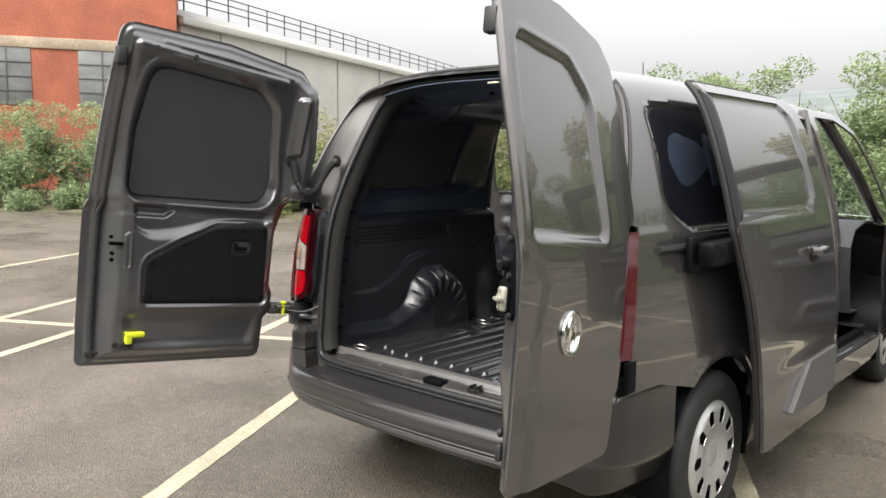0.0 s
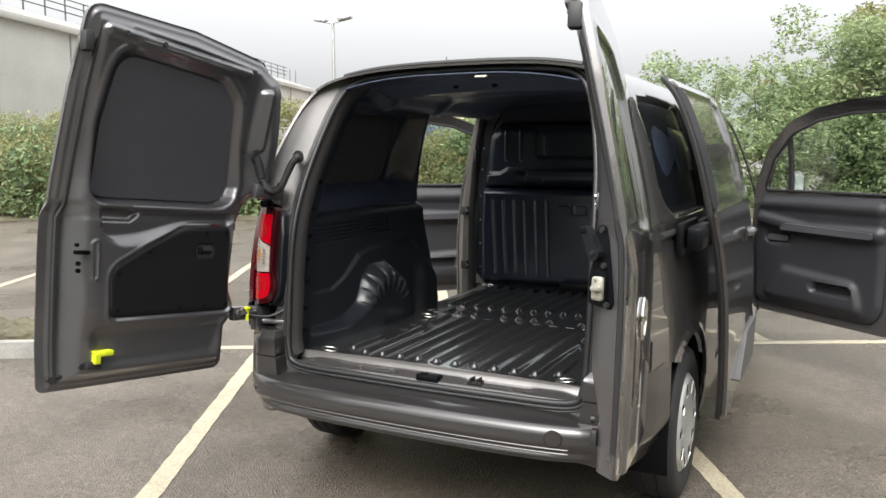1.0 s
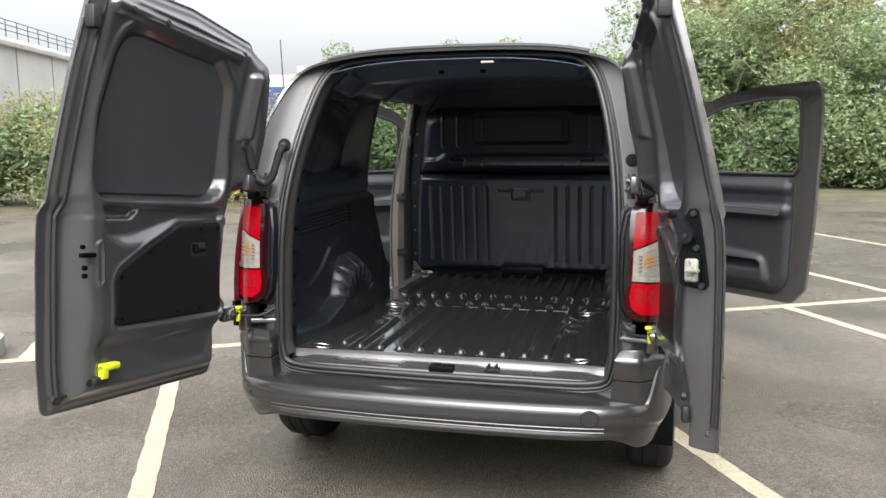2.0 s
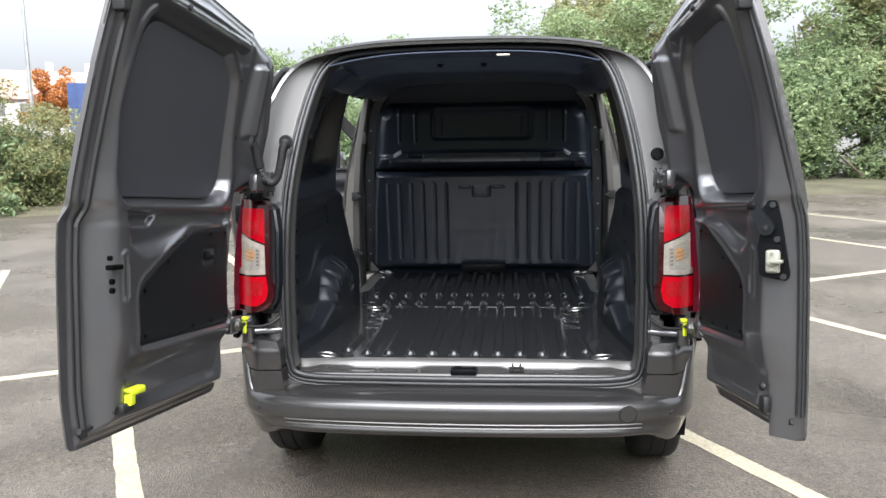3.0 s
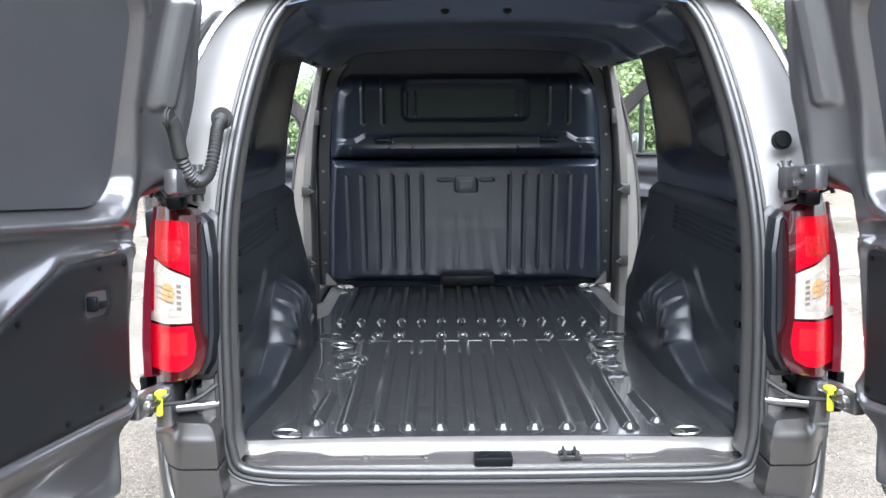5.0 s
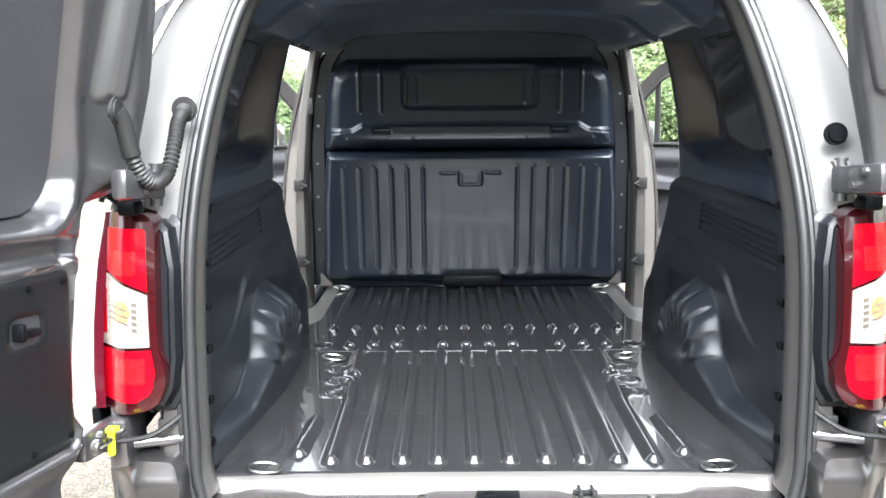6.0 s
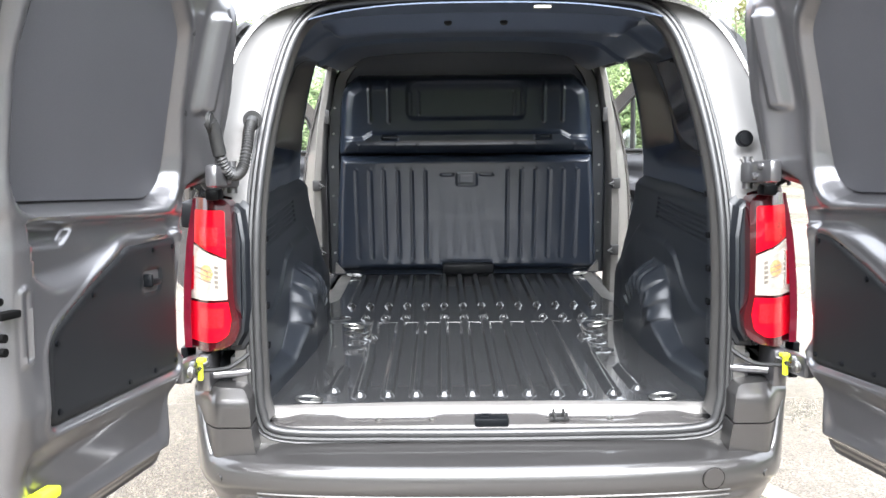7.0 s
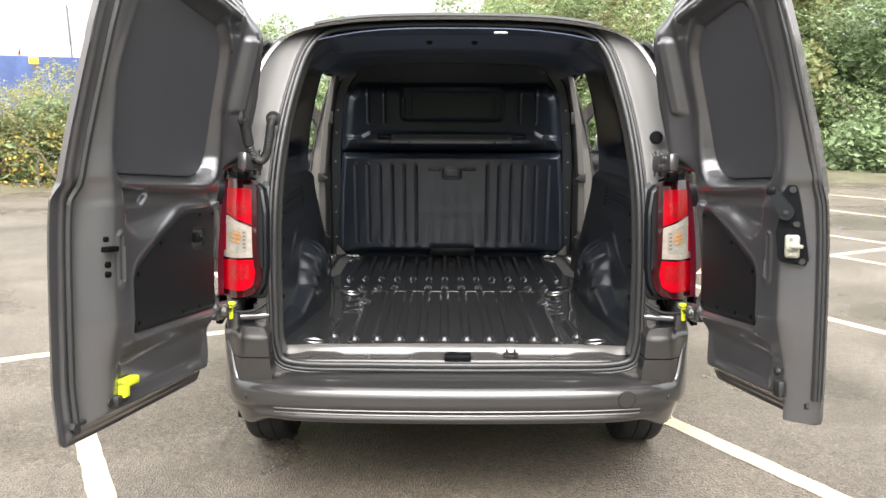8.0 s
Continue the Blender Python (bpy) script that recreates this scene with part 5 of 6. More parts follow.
    def rim(k, depth):
        a = np.array(densify(out, 0.02))
        t = np.roll(a, -1, 0) - np.roll(a, 1, 0)
        t /= np.maximum(np.linalg.norm(t, axis=1), 1e-9)[:, None]
        nrm = np.stack([-t[:, 1], t[:, 0]], -1)
        b = a + nrm * k
        return [(float(x), float(y), float(door_skin(y) + bulge(x, y, U) * (1 - step01(U - x, 0.05, 0.17))) - depth) for x, y in b]

    part("door_edge_seal", moved(tube(rim(0.052, 0.030), 0.009, 6, True), M), RUBBER, door, "thin black door seal")
    if side > 0:
        strip = sorted((q for q in rim(0.022, 0.020) if q[0] > U - 0.12 and 0.02 < q[1] < 1.18), key=lambda q: q[1])
        part("free_edge_seal", moved(join(tube(strip, 0.011, 8), tube([(x + 0.012, y, w + 0.004) for x, y, w in strip], 0.006, 6)), M), SEAL, door, "dark rubber strip along the free edge")
    wo = [(float(x), float(y)) for x, y in np.array(win) * 0.985 + np.array([(u1 + 0.215) / 2, 0.88]) * 0.015]
    part("window_blank", moved(slab(wo, lambda u, v: np.stack([u, v, door_skin(v) - 0.026], -1), lambda u, v: np.stack([u, v, door_skin(v) - 0.019], -1), 0.03), M), BLANKING, door, "flat dark grey blanking panel in place of glass")

    def card(u, v):
        p = np.stack([u, v], -1)
        h = 0.010 * step01(-sd(p, panel), -0.001, 0.010)
        cup = sd(p, rrect(0.262, 0.418, 0.345, 0.470, 0.018))
        h = h - 0.016 * step01(-cup, -0.004, 0.010) * (side < 0)
        return np.stack([u, v, door_skin(v) - 0.080 - h], -1)

    cardo = part("door_card", moved(slab(panel, lambda u, v: np.stack([u, v, door_skin(v) - 0.074], -1), card, 0.010), M), CARD, door, "black fibre trim panel held by plastic studs", 55)
    studs = [(0.19, 0.225), (0.30, 0.222), (0.42, 0.222), (pu - 0.03, 0.225), (0.20, 0.52), (pu - 0.03, 0.36), (pu - 0.16, 0.44), (0.30, 0.518)]
    for x, y in studs:
        if x < pu:
            part("stud", moved(disc(0.007, 0.005, Matrix.Translation((x, y, float(door_skin(y)) - 0.091)), 10, 0.0015), M), PLASTIC, cardo)
    if side < 0:
        part("pull_handle", moved(join(block((0.275, 0.432, -0.048), (0.335, 0.447, -0.026), 0.006), block((0.325, 0.430, -0.053), (0.338, 0.462, -0.028), 0.005)), M), PLASTIC, door, "black inner pull handle")
        part("release_tab", moved(join(block((0.750, 0.036, -0.038), (0.776, 0.084, -0.006), 0.004), block((0.700, 0.062, -0.040), (0.776, 0.084, -0.008), 0.006)), M), YELLOW, door, "bright yellow release tab")
        part("bolt_cup", moved(join(block((0.745, 0.018, -0.030), (0.80, 0.045, 0.0), 0.006), disc(0.012, 0.016, Matrix.Translation((0.81, 0.030, -0.008)), 12)), M), RUBBER, door)
        part("latch_slot", moved(join(block((0.815, 0.432, -0.052), (0.868, 0.446, -0.03), 0.003), disc(0.007, 0.01, Matrix.Translation((0.862, 0.465, -0.042)), 10), disc(0.008, 0.01, Matrix.Translation((0.855, 0.400, -0.042)), 10), disc(0.008, 0.01, Matrix.Translation((0.855, 0.375, -0.042)), 10)), M), VOID, door, "black latch slot")
        part("edge_hole", moved(disc(0.009, 0.012, Matrix.Translation((U - 0.030, 0.492, 0.064)), 14), M), RUBBER, door)
        part("edge_hole", moved(disc(0.008, 0.006, Matrix.Translation((0.149, 0.861, float(door_skin(0.861)) - 0.047)), 12), M), RUBBER, door)
        part("edge_hole", moved(disc(0.008, 0.006, Matrix.Translation((0.187, 1.057, float(door_skin(1.057)) - 0.045)), 12), M), RUBBER, door)
    else:
        tilt = Matrix.Translation((0.706, 0.445, -0.022)) @ pose(0, 0, 0, 0, -52) @ Matrix.Translation((-0.70, -0.445, 0.045))
        part("lock", moved(join(*fancy_lock()), M @ tilt), LOCK_CREAM, door, "cream and chrome door lock")
        flat = lambda w: (lambda u, v: np.stack([u, v, np.full(len(u), w)], -1))
        base = fillet([(0.683, 0.612), (0.706, 0.612), (0.718, 0.560), (0.741, 0.410), (0.733, 0.392), (0.664, 0.402), (0.655, 0.484), (0.664, 0.520), (0.660, 0.575)], [0.012, 0.012, 0.05, 0.012, 0.010, 0.02, 0.03, 0.03, 0.02])
        part("lock_plate", moved(slab(base, flat(-0.024), flat(-0.042), 0.015), M @ tilt), PLASTIC, door, "black steel plate behind the lock")
        part("lock_base", moved(slab(rrect(0.662, 0.400, 0.724, 0.494, 0.022), flat(-0.03), flat(-0.051), 0.01), M @ tilt), PLASTIC, door, "black plastic lock housing")
        tear = [(0.683 + 0.021 * math.cos(q), 0.537 + 0.021 * math.sin(q)) for q in np.linspace(radians(-145), radians(35), 14)] + [(0.646 + 0.012 * math.cos(q), 0.596 + 0.012 * math.sin(q)) for q in np.linspace(radians(35), radians(215), 9)]
        lever = part("lever_handle", moved(slab(tear, flat(-0.040), flat(-0.064), 0.008), M @ tilt), HOUSING, door, "black pivoting lever cover")
        part("pivot_bolt", moved(disc(0.007, 0.008, Matrix.Translation((0.684, 0.537, -0.066)), 12, 0.002), M @ tilt), RUBBER, lever)
        part("lever_end", moved(block((0.632, 0.585, -0.068), (0.656, 0.606, -0.038), 0.005), M @ tilt), PLASTIC, lever)
        for x, y in ((0.697, 0.599), (0.709, 0.505), (0.725, 0.404)):
            part("bolt", moved(disc(0.009, 0.010, Matrix.Translation((x, y, -0.046)), 10, 0.002), M @ tilt), RUBBER, door)
        part("lower_latch", moved(join(block((0.645, 0.018, -0.034), (0.68, 0.065, -0.015), 0.006), disc(0.012, 0.012, Matrix.Translation((0.66, 0.09, -0.03)), 12, 0.003)), M), RUBBER, door, "black lower latch")
        bw = float(outer(np.array([0.50]), np.array([0.355]))[0, 2])
        part("badge", moved(join(tube([(0.50 + 0.052 * math.cos(q), 0.355 + 0.056 * math.sin(q), bw + 0.004) for q in np.linspace(0, 2 * math.pi, 33)[:-1]], 0.007, 8, True),
                                 tube([(0.50 + 0.020 * math.cos(q), 0.355 + 0.050 * math.sin(q), bw + 0.004) for q in np.linspace(0, 2 * math.pi, 25)[:-1]], 0.005, 6, True),
                                 disc(0.05, 0.006, Matrix.Translation((0.50, 0.355, bw)), 28, 0.002)), M), CHROME, door, "oval chrome emblem")
    # bumps and fittings at the top edge
    part("top_latch", moved(block((U - 0.05, 1.12, float(door_skin(1.15)) - 0.055), (U - 0.015, 1.19, float(door_skin(1.15)) - 0.015), 0.008), M), RUBBER, door, "black upper latch")
    for x in (U - 0.155, U - 0.31):
        y = 1.205 - (U - 0.10 - x) * 0.04
        part("plug", moved(disc(0.011, 0.010, Matrix.Translation((x, y, float(door_skin(y)) - float(door_thick(y)) - 0.018)), 12, 0.003), M), RUBBER, door)
    # hinges
    for v in (0.70, 0.175):
        w = float(door_skin(v)) - (0.075 if v > 0.5 else 0.0)
        arm = join(block((-0.03, v - 0.030, w - 0.085), (0.135, v + 0.030, w - 0.050), 0.010), tube([(-0.02, v - 0.045, w - 0.065), (-0.02, v + 0.045, w - 0.065)], 0.014, 10),
                   disc(0.010, 0.014, Matrix.Translation((0.09, v + 0.015, w - 0.090)), 8, 0.002), disc(0.010, 0.014, Matrix.Translation((0.06, v - 0.012, w - 0.090)), 8, 0.002))
        part("hinge", moved(arm, M), PAINT_IN, door, "painted steel door hinge")
    part("check_clip", moved(join(block((0.072, 0.145, -0.058), (0.085, 0.208, -0.044), 0.004), block((0.072, 0.196, -0.068), (0.096, 0.208, -0.046), 0.004)), M), YELLOW, door, "bright yellow check strap clip")
    part("hinge_knob", moved(join(disc(0.016, 0.016, Matrix.Translation((0.125, 0.178, -0.048)), 12, 0.003), tube([(0.03, 0.18, -0.05), (0.13, 0.18, -0.05)], 0.008, 8)), M), STEEL, door)
    return door


def fancy_lock():
    return (block((0.681, 0.413, -0.064), (0.719, 0.477, -0.045), 0.008, 3), disc(0.014, 0.008, Matrix.Translation((0.700, 0.446, -0.066)), 20, 0.003), block((0.698, 0.441, -0.082), (0.730, 0.451, -0.064), 0.003), disc(0.005, 0.004, Matrix.Translation((0.700, 0.424, -0.066)), 12, 0.001), disc(0.005, 0.004, Matrix.Translation((0.700, 0.468, -0.066)), 12, 0.001))


rear_door(-1, 0.93)
rear_door(1, 0.757)
hose = smooth_line([(-0.735, -0.19, 1.450), (-0.728, -0.18, 1.425), (-0.718, -0.165, 1.350), (-0.698, -0.14, 1.308), (-0.680, -0.10, 1.322), (-0.674, -0.06, 1.380), (-0.676, -0.02, 1.425), (-0.674, 0.02, 1.452)], 14)
part("cable_hose", tube(hose, [0.0185 if i < 26 else 0.0175 if i > 90 else 0.0165 if i % 2 else 0.0130 for i in range(len(hose))], 10), RUBBER, van, "black corrugated cable hose")


for q, ax in ((hose[0], (0, 90)), (hose[-1], (90, 0))):
    part("hose_collar", moved(disc(0.028, 0.012, None, 18, 0.004), Matrix.Translation(q) @ pose(0, 0, 0, ax[0], ax[1])), RUBBER, van)


part("door_buffer", disc(0.024, 0.022, Matrix.Translation((0.722, -0.012, 1.389)) @ pose(0, 0, 0, 80, 0, 0), 20, 0.006), PLASTIC, van, "round rubber door buffer")

# ---- sliding doors ----
SHIFT, OUTSET = -0.60, 0.135


def sliding_door(side):
    closed = [(1.38, 0.30), (2.20, 0.30), (2.20, 0.80), (2.15, 1.25), (2.08, 1.60), (2.02, 1.758), (1.06, 1.764), (1.05, 1.50), (1.06, 1.22), (1.12, 1.06), (1.24, 0.74)]
    o = fillet([(y, s_of(z)) for y, z in closed], [0.05, 0.05, 0, 0.1, 0.1, 0.08, 0.02, 0, 0.05, 0.1, 0.1])
    winp = np.array(fillet([(y, s_of(z)) for y, z in [(0.98, 1.255), (1.92, 1.255), (1.965, 1.34), (1.925, 1.68), (1.83, 1.725), (0.98, 1.725)]], [0.02, 0.09, 0.05, 0.06, 0.05, 0.02]))

    def place(y, s, out):
        P = hull(y, s, side, out + OUTSET)
        P[:, 1] += SHIFT
        return P

    def outer(y, s):
        d = sd(np.stack([y, s], -1), winp)
        z = np.interp(s, PS, PZ)
        out = -0.014 * step01(-d, 0.0, 0.022) + 0.004 * step01(-np.abs(d - 0.008), -0.016, 0.0)
        out = out + 0.010 * step01(-np.abs(z - 0.60), -0.08, 0.0) * step01(y, 1.3, 1.6)
        return place(y, s, out)

    def inner(y, s):
        p = np.stack([y, s], -1)
        d = -sd(p, o)
        out = -0.014 - 0.035 * step01(d, 0.02, 0.06) + 0.025 * step01(-sd(p, winp), -0.02, 0.02)
        return place(y, s, out)

    dr = part("sliding_door", slab(o, outer, lambda y, s: place(y, s, -0.028), 0.022), PAINT, van, "dark grey sliding side door slid fully back")
    part("inner_panel", slab(o, lambda y, s: place(y, s, -0.0285), inner, 0.022), CABIN, dr, "dark inner face of the sliding door")
    mould = fillet([(1.60, s_of(0.41)), (2.185, s_of(0.41)), (2.19, s_of(0.625)), (1.80, s_of(0.615))], [0.02, 0.02, 0.02, 0.04])
    part("side_moulding", slab(mould, lambda y, s: place(y, s, 0.022), lambda y, s: place(y, s, 0.0), 0.02), MOULDING, dr, "grey textured protective side moulding")
    h0 = place(np.array([1.80]), np.array([s_of(1.095)]), 0.0)[0]
    part("door_handle", join(tube([(h0[0] + side * 0.012, h0[1], h0[2]), (h0[0] + side * 0.034, h0[1] + 0.02, h0[2]), (h0[0] + side * 0.036, h0[1] + 0.12, h0[2]), (h0[0] + side * 0.012, h0[1] + 0.15, h0[2])], 0.017, 10),
                             moved(disc(0.03, 0.012, None, 18, 0.004), Matrix.Translation((h0[0] + side * 0.012, h0[1] + 0.05, h0[2] - 0.02)) @ pose(0, 0, 0, 0, 90))), PAINT, dr, "painted pull handle")
    part("runner_arm", join(block((side * 0.875, 0.36, 1.135), (side * 1.0, 0.42, 1.18), 0.012), block((side * 0.93, 0.30, 1.10), (side * 0.995, 0.60, 1.19), 0.015)), PLASTIC, dr, "black sliding door runner arm")
    # black plate stands in for the dark recess behind the arm
    part("runner_cover", block((side * 0.895, 0.28, 1.075), (side * 0.925, 0.62, 1.205), 0.01), PLASTIC, van, "black plate standing in for the dark runner recess")
    edge = [place(np.array([y]), np.array([s]), -0.03)[0] for y, s in densify(o, 0.03)]
    part("door_edge_seal", tube([tuple(p) for p in edge], 0.012, 6, True), RUBBER, dr)


sliding_door(1)
sliding_door(-1)


# ---- front doors ----
def front_door(side):
    H = np.array((0.90, 3.27))
    a = radians(53)
    du, dw = np.array((math.sin(a), -math.cos(a))), np.array((math.cos(a), math.sin(a)))
    out = fillet([(0.03, 0.37), (1.06, 0.355), (1.14, 0.45), (1.175, 0.90), (1.195, 1.22), (1.265, 1.80), (0.88, 1.788), (0.60, 1.748), (0.37, 1.67), (0.16, 1.49), (0.03, 1.24), (-0.02, 0.85)], [0.05, 0.06, 0.05, 0, 0, 0.012, 0.2, 0.2, 0.2, 0.2, 0.08, 0.1])
    win = fillet([(0.115, 1.215), (1.045, 1.218), (1.08, 1.26), (1.125, 1.712), (0.86, 1.708), (0.60, 1.672), (0.39, 1.595), (0.215, 1.43)], [0.03, 0.02, 0.03, 0.06, 0.2, 0.2, 0.2, 0.15])

    def at(u, z, depth):
        x = (np.interp(z, PZ, PX) - 0.9) * 0.75 + 0.9 * taper(3.27 - u) - depth - H[0]
        P = H[None, :] + u[:, None] * du + np.asarray(x)[:, None] * dw
        return np.stack([side * P[:, 0], P[:, 1], z], -1)

    def flipd(bm):
        bmesh.ops.recalc_face_normals(bm, faces=bm.faces)
        return bm

    dr = part("front_door", flipd(slab(out, lambda u, z: at(u, z, 0.0), lambda u, z: at(u, z, 0.035), 0.035, [win])), PAINT, van, "dark grey front door standing half open")
    trim = fillet([(0.06, 0.43), (0.98, 0.42), (1.03, 0.52), (1.04, 1.195), (0.10, 1.185), (0.03, 0.85)], [0.08, 0.1, 0.08, 0.04, 0.05, 0.1])

    def trim_in(u, z):
        p = np.stack([u, z], -1)
        d = 0.055 + 0.02 * step01(-sd(p, trim), 0.0, 0.04)
        d += 0.030 * step01(-sd(p, [(0.12, 1.02), (0.5, 0.96), (1.0, 0.97)], False), -0.05, -0.02)
        d -= 0.020 * step01(-sd(p, rrect(0.15, 0.86, 0.36, 0.93, 0.03)), -0.01, 0.01)
        d += 0.028 * step01(-sd(p, fillet([(0.12, 0.48), (0.92, 0.46), (0.86, 0.66), (0.30, 0.70)], 0.06)), -0.02, 0.03)
        d -= 0.045 * step01(-sd(p, rrect(0.55, 0.56, 0.84, 0.63, 0.03)), -0.006, 0.01)
        d += 0.012 * step01(-np.abs(z - 1.12), -0.035, -0.015)
        return at(u, z, d)

    part("door_trim", flipd(slab(trim, lambda u, z: at(u, z, 0.036), trim_in, 0.016)), CABIN, dr, "dark moulded door trim with pocket and armrest", 55)
    part("trim_handle", flipd(slab(rrect(0.17, 0.875, 0.34, 0.915, 0.018), lambda u, z: at(u, z, 0.055), lambda u, z: at(u, z, 0.078), 0.02)), CABIN_GREY, dr, "grey inner door handle")
    part("arm_rest", flipd(slab(fillet([(0.30, 0.955), (0.98, 0.945), (0.98, 0.985), (0.34, 1.0)], 0.015), lambda u, z: at(u, z, 0.05), lambda u, z: at(u, z, 0.125), 0.02)), CABIN_GREY, dr, "grey armrest")
    part("window", flipd(slab([(x, y) for x, y in win], lambda u, z: at(u, z, 0.016), lambda u, z: at(u, z, 0.020), 0.05)), GLASS, dr, "clear side window").visible_shadow = False
    part("quarter_bar", flipd(slab(fillet([(0.315, 1.215), (0.340, 1.215), (0.362, 1.58), (0.340, 1.565)], 0.003), lambda u, z: at(u, z, 0.010), lambda u, z: at(u, z, 0.040), 0.05)), RUBBER, dr, "black bar of the quarter light")
    ed = [tuple(at(np.array([x]), np.array([y]), 0.04)[0]) for x, y in densify(win, 0.03)]
    part("window_seal", tube(ed, 0.010, 6, True), RUBBER, dr)
    base = at(np.array([0.22]), np.array([1.20]), -0.02)[0]
    nrm = Vector((side * dw[0], dw[1], 0))
    c = Vector(base) + nrm * 0.12 + Vector((0, 0, 0.02))
    mir = []
    for k, (dd, sc) in enumerate(((-0.05, 0.55), (-0.045, 0.8), (-0.02, 1.0), (0.02, 1.0), (0.05, 0.85), (0.07, 0.5))):
        row = []
        for t in np.linspace(0, 2 * math.pi, 25)[:-1]:
            cx = abs(math.cos(t)) ** 0.7 * math.copysign(1, math.cos(t)) * 0.095 * sc
            cz = abs(math.sin(t)) ** 0.7 * math.copysign(1, math.sin(t)) * 0.125 * sc
            row.append(c + nrm * cx + Vector((0, 1, 0)) * dd + Vector((0, 0, cz)))
        mir.append(row)
    mb = grid_mesh(mir, False, True)
    mb.verts.ensure_lookup_table()
    mb.faces.new([mb.verts[k] for k in range(24)])
    mb.faces.new([mb.verts[5 * 24 + k] for k in range(24)][::-1])
    bmesh.ops.recalc_face_normals(mb, faces=mb.faces)
    part("door_mirror", join(mb, tube([tuple(Vector(base) - nrm * 0.02), tuple(c)], 0.025, 8)), PAINT, dr, "dark grey door mirror")
    face = rrect(-0.084, -0.108, 0.084, 0.108, 0.03)

    def glass_at(back):
        return lambda u, v: np.stack([c.x + nrm.x * u, c.y - 0.060 + back + nrm.y * u * 0.2 + 0.12 * v, c.z + v], -1)

    part("mirror_glass", flipd(slab(face, glass_at(0.0), glass_at(0.005), 0.05)), CHROME, dr, "mirror glass")


front_door(1)
front_door(-1)

# ---- cab ----
glass_p = []
for t in np.linspace(0, 1, 10):
    y, z = 3.50 - 0.92 * t, 1.12 + 0.63 * t
    hw = 0.78 - 0.14 * t
    glass_p.append([(hw * f, y + 0.10 * (1 - f * f) * (1 - 0.3 * t), z + 0.01 * (1 - f * f)) for f in np.linspace(-1, 1, 13)])
ws = grid_mesh(glass_p)
bmesh.ops.solidify(ws, geom=ws.faces[:], thickness=0.005)
bmesh.ops.recalc_face_normals(ws, faces=ws.faces)
part("windscreen", ws, GLASS, van, "clear windscreen").visible_shadow = False
P = []
for t in np.linspace(0, 1, 14):
    y = 3.40 + 1.0 * t
    hw = (0.83 - 0.12 * t ** 2)
    P.append([(hw * f, y + 0.12 * (1 - f * f), 1.12 - 0.10 * t - 0.35 * max(0, t - 0.75) - 0.05 * abs(f) ** 3) for f in np.linspace(-1, 1, 17)])
P.append([(0.70 * f, 4.48 + 0.10 * (1 - f * f), 0.30) for f in np.linspace(-1, 1, 17)])
bn = grid_mesh(P)
bmesh.ops.solidify(bn, geom=bn.faces[:], thickness=0.01)
bmesh.ops.recalc_face_normals(bn, faces=bn.faces)
part("bonnet", bn, PAINT, van, "dark grey bonnet and nose")
for side in (-1, 1):
    part("windscreen_pillar", tube([(side * 0.80, 3.46, 1.10), (side * 0.74, 3.05, 1.42), (side * 0.66, 2.58, 1.745)], 0.035, 10), PAINT, van, "dark grey windscreen pillar")
    part("front_step", block((side * 0.70, 2.15, 0.28), (side * 0.90, 3.25, 0.40), 0.02), PAINT_IN, van)
dash = []
for x in np.linspace(-0.76, 0.76, 24):
    bulge = 0.03 * math.exp(-((x - 0.38) / 0.2) ** 2)
    dash.append([(x, 3.55, 0.50), (x, 3.08, 0.52), (x, 3.00, 0.75), (x, 2.98, 0.95 + bulge), (x, 3.06, 1.06 + bulge), (x, 3.30, 1.10), (x, 3.58, 1.09)])
db = grid_mesh(dash)
bmesh.ops.recalc_face_normals(db, faces=db.faces)
bmesh.ops.solidify(db, geom=db.faces[:], thickness=0.01)
part("dashboard", db, CABIN_GREY, van, "grey moulded dashboard")
part("steering_wheel", moved(join(tube([(0.185 * math.cos(a), 0.185 * math.sin(a), 0) for a in np.linspace(0, 2 * math.pi, 33)[:-1]], 0.016, 8, True), disc(0.06, 0.05, None, 18, 0.01), block((-0.17, -0.02, -0.012), (0.17, 0.02, 0.012), 0.006)), pose(0.38, 2.86, 0.98, 65, 0, 0)), CABIN, van, "black steering wheel")
for x in (-0.40, 0.38):
    def seat_part(lo, hi):
        b = block(lo, hi, 0.07, 4)
        return b
    seat = part("seat", seat_part((x - 0.24, 2.33, 0.52), (x + 0.24, 2.84, 0.70)), CABIN, van, "dark cloth front seat")
    part("seat_back", moved(block((-0.235, -0.07, 0), (0.235, 0.07, 0.62), 0.06, 4), pose(x, 2.31, 0.66, 12, 0, 0)), CABIN, seat)
    part("head_rest", moved(block((-0.13, -0.05, 0), (0.13, 0.05, 0.19), 0.045, 4), pose(x, 2.19, 1.29, 12, 0, 0)), CABIN, seat)
part("cab_floor", block((-0.82, 2.12, 0.40), (0.82, 3.5, 0.44), 0.01), CABIN, van)


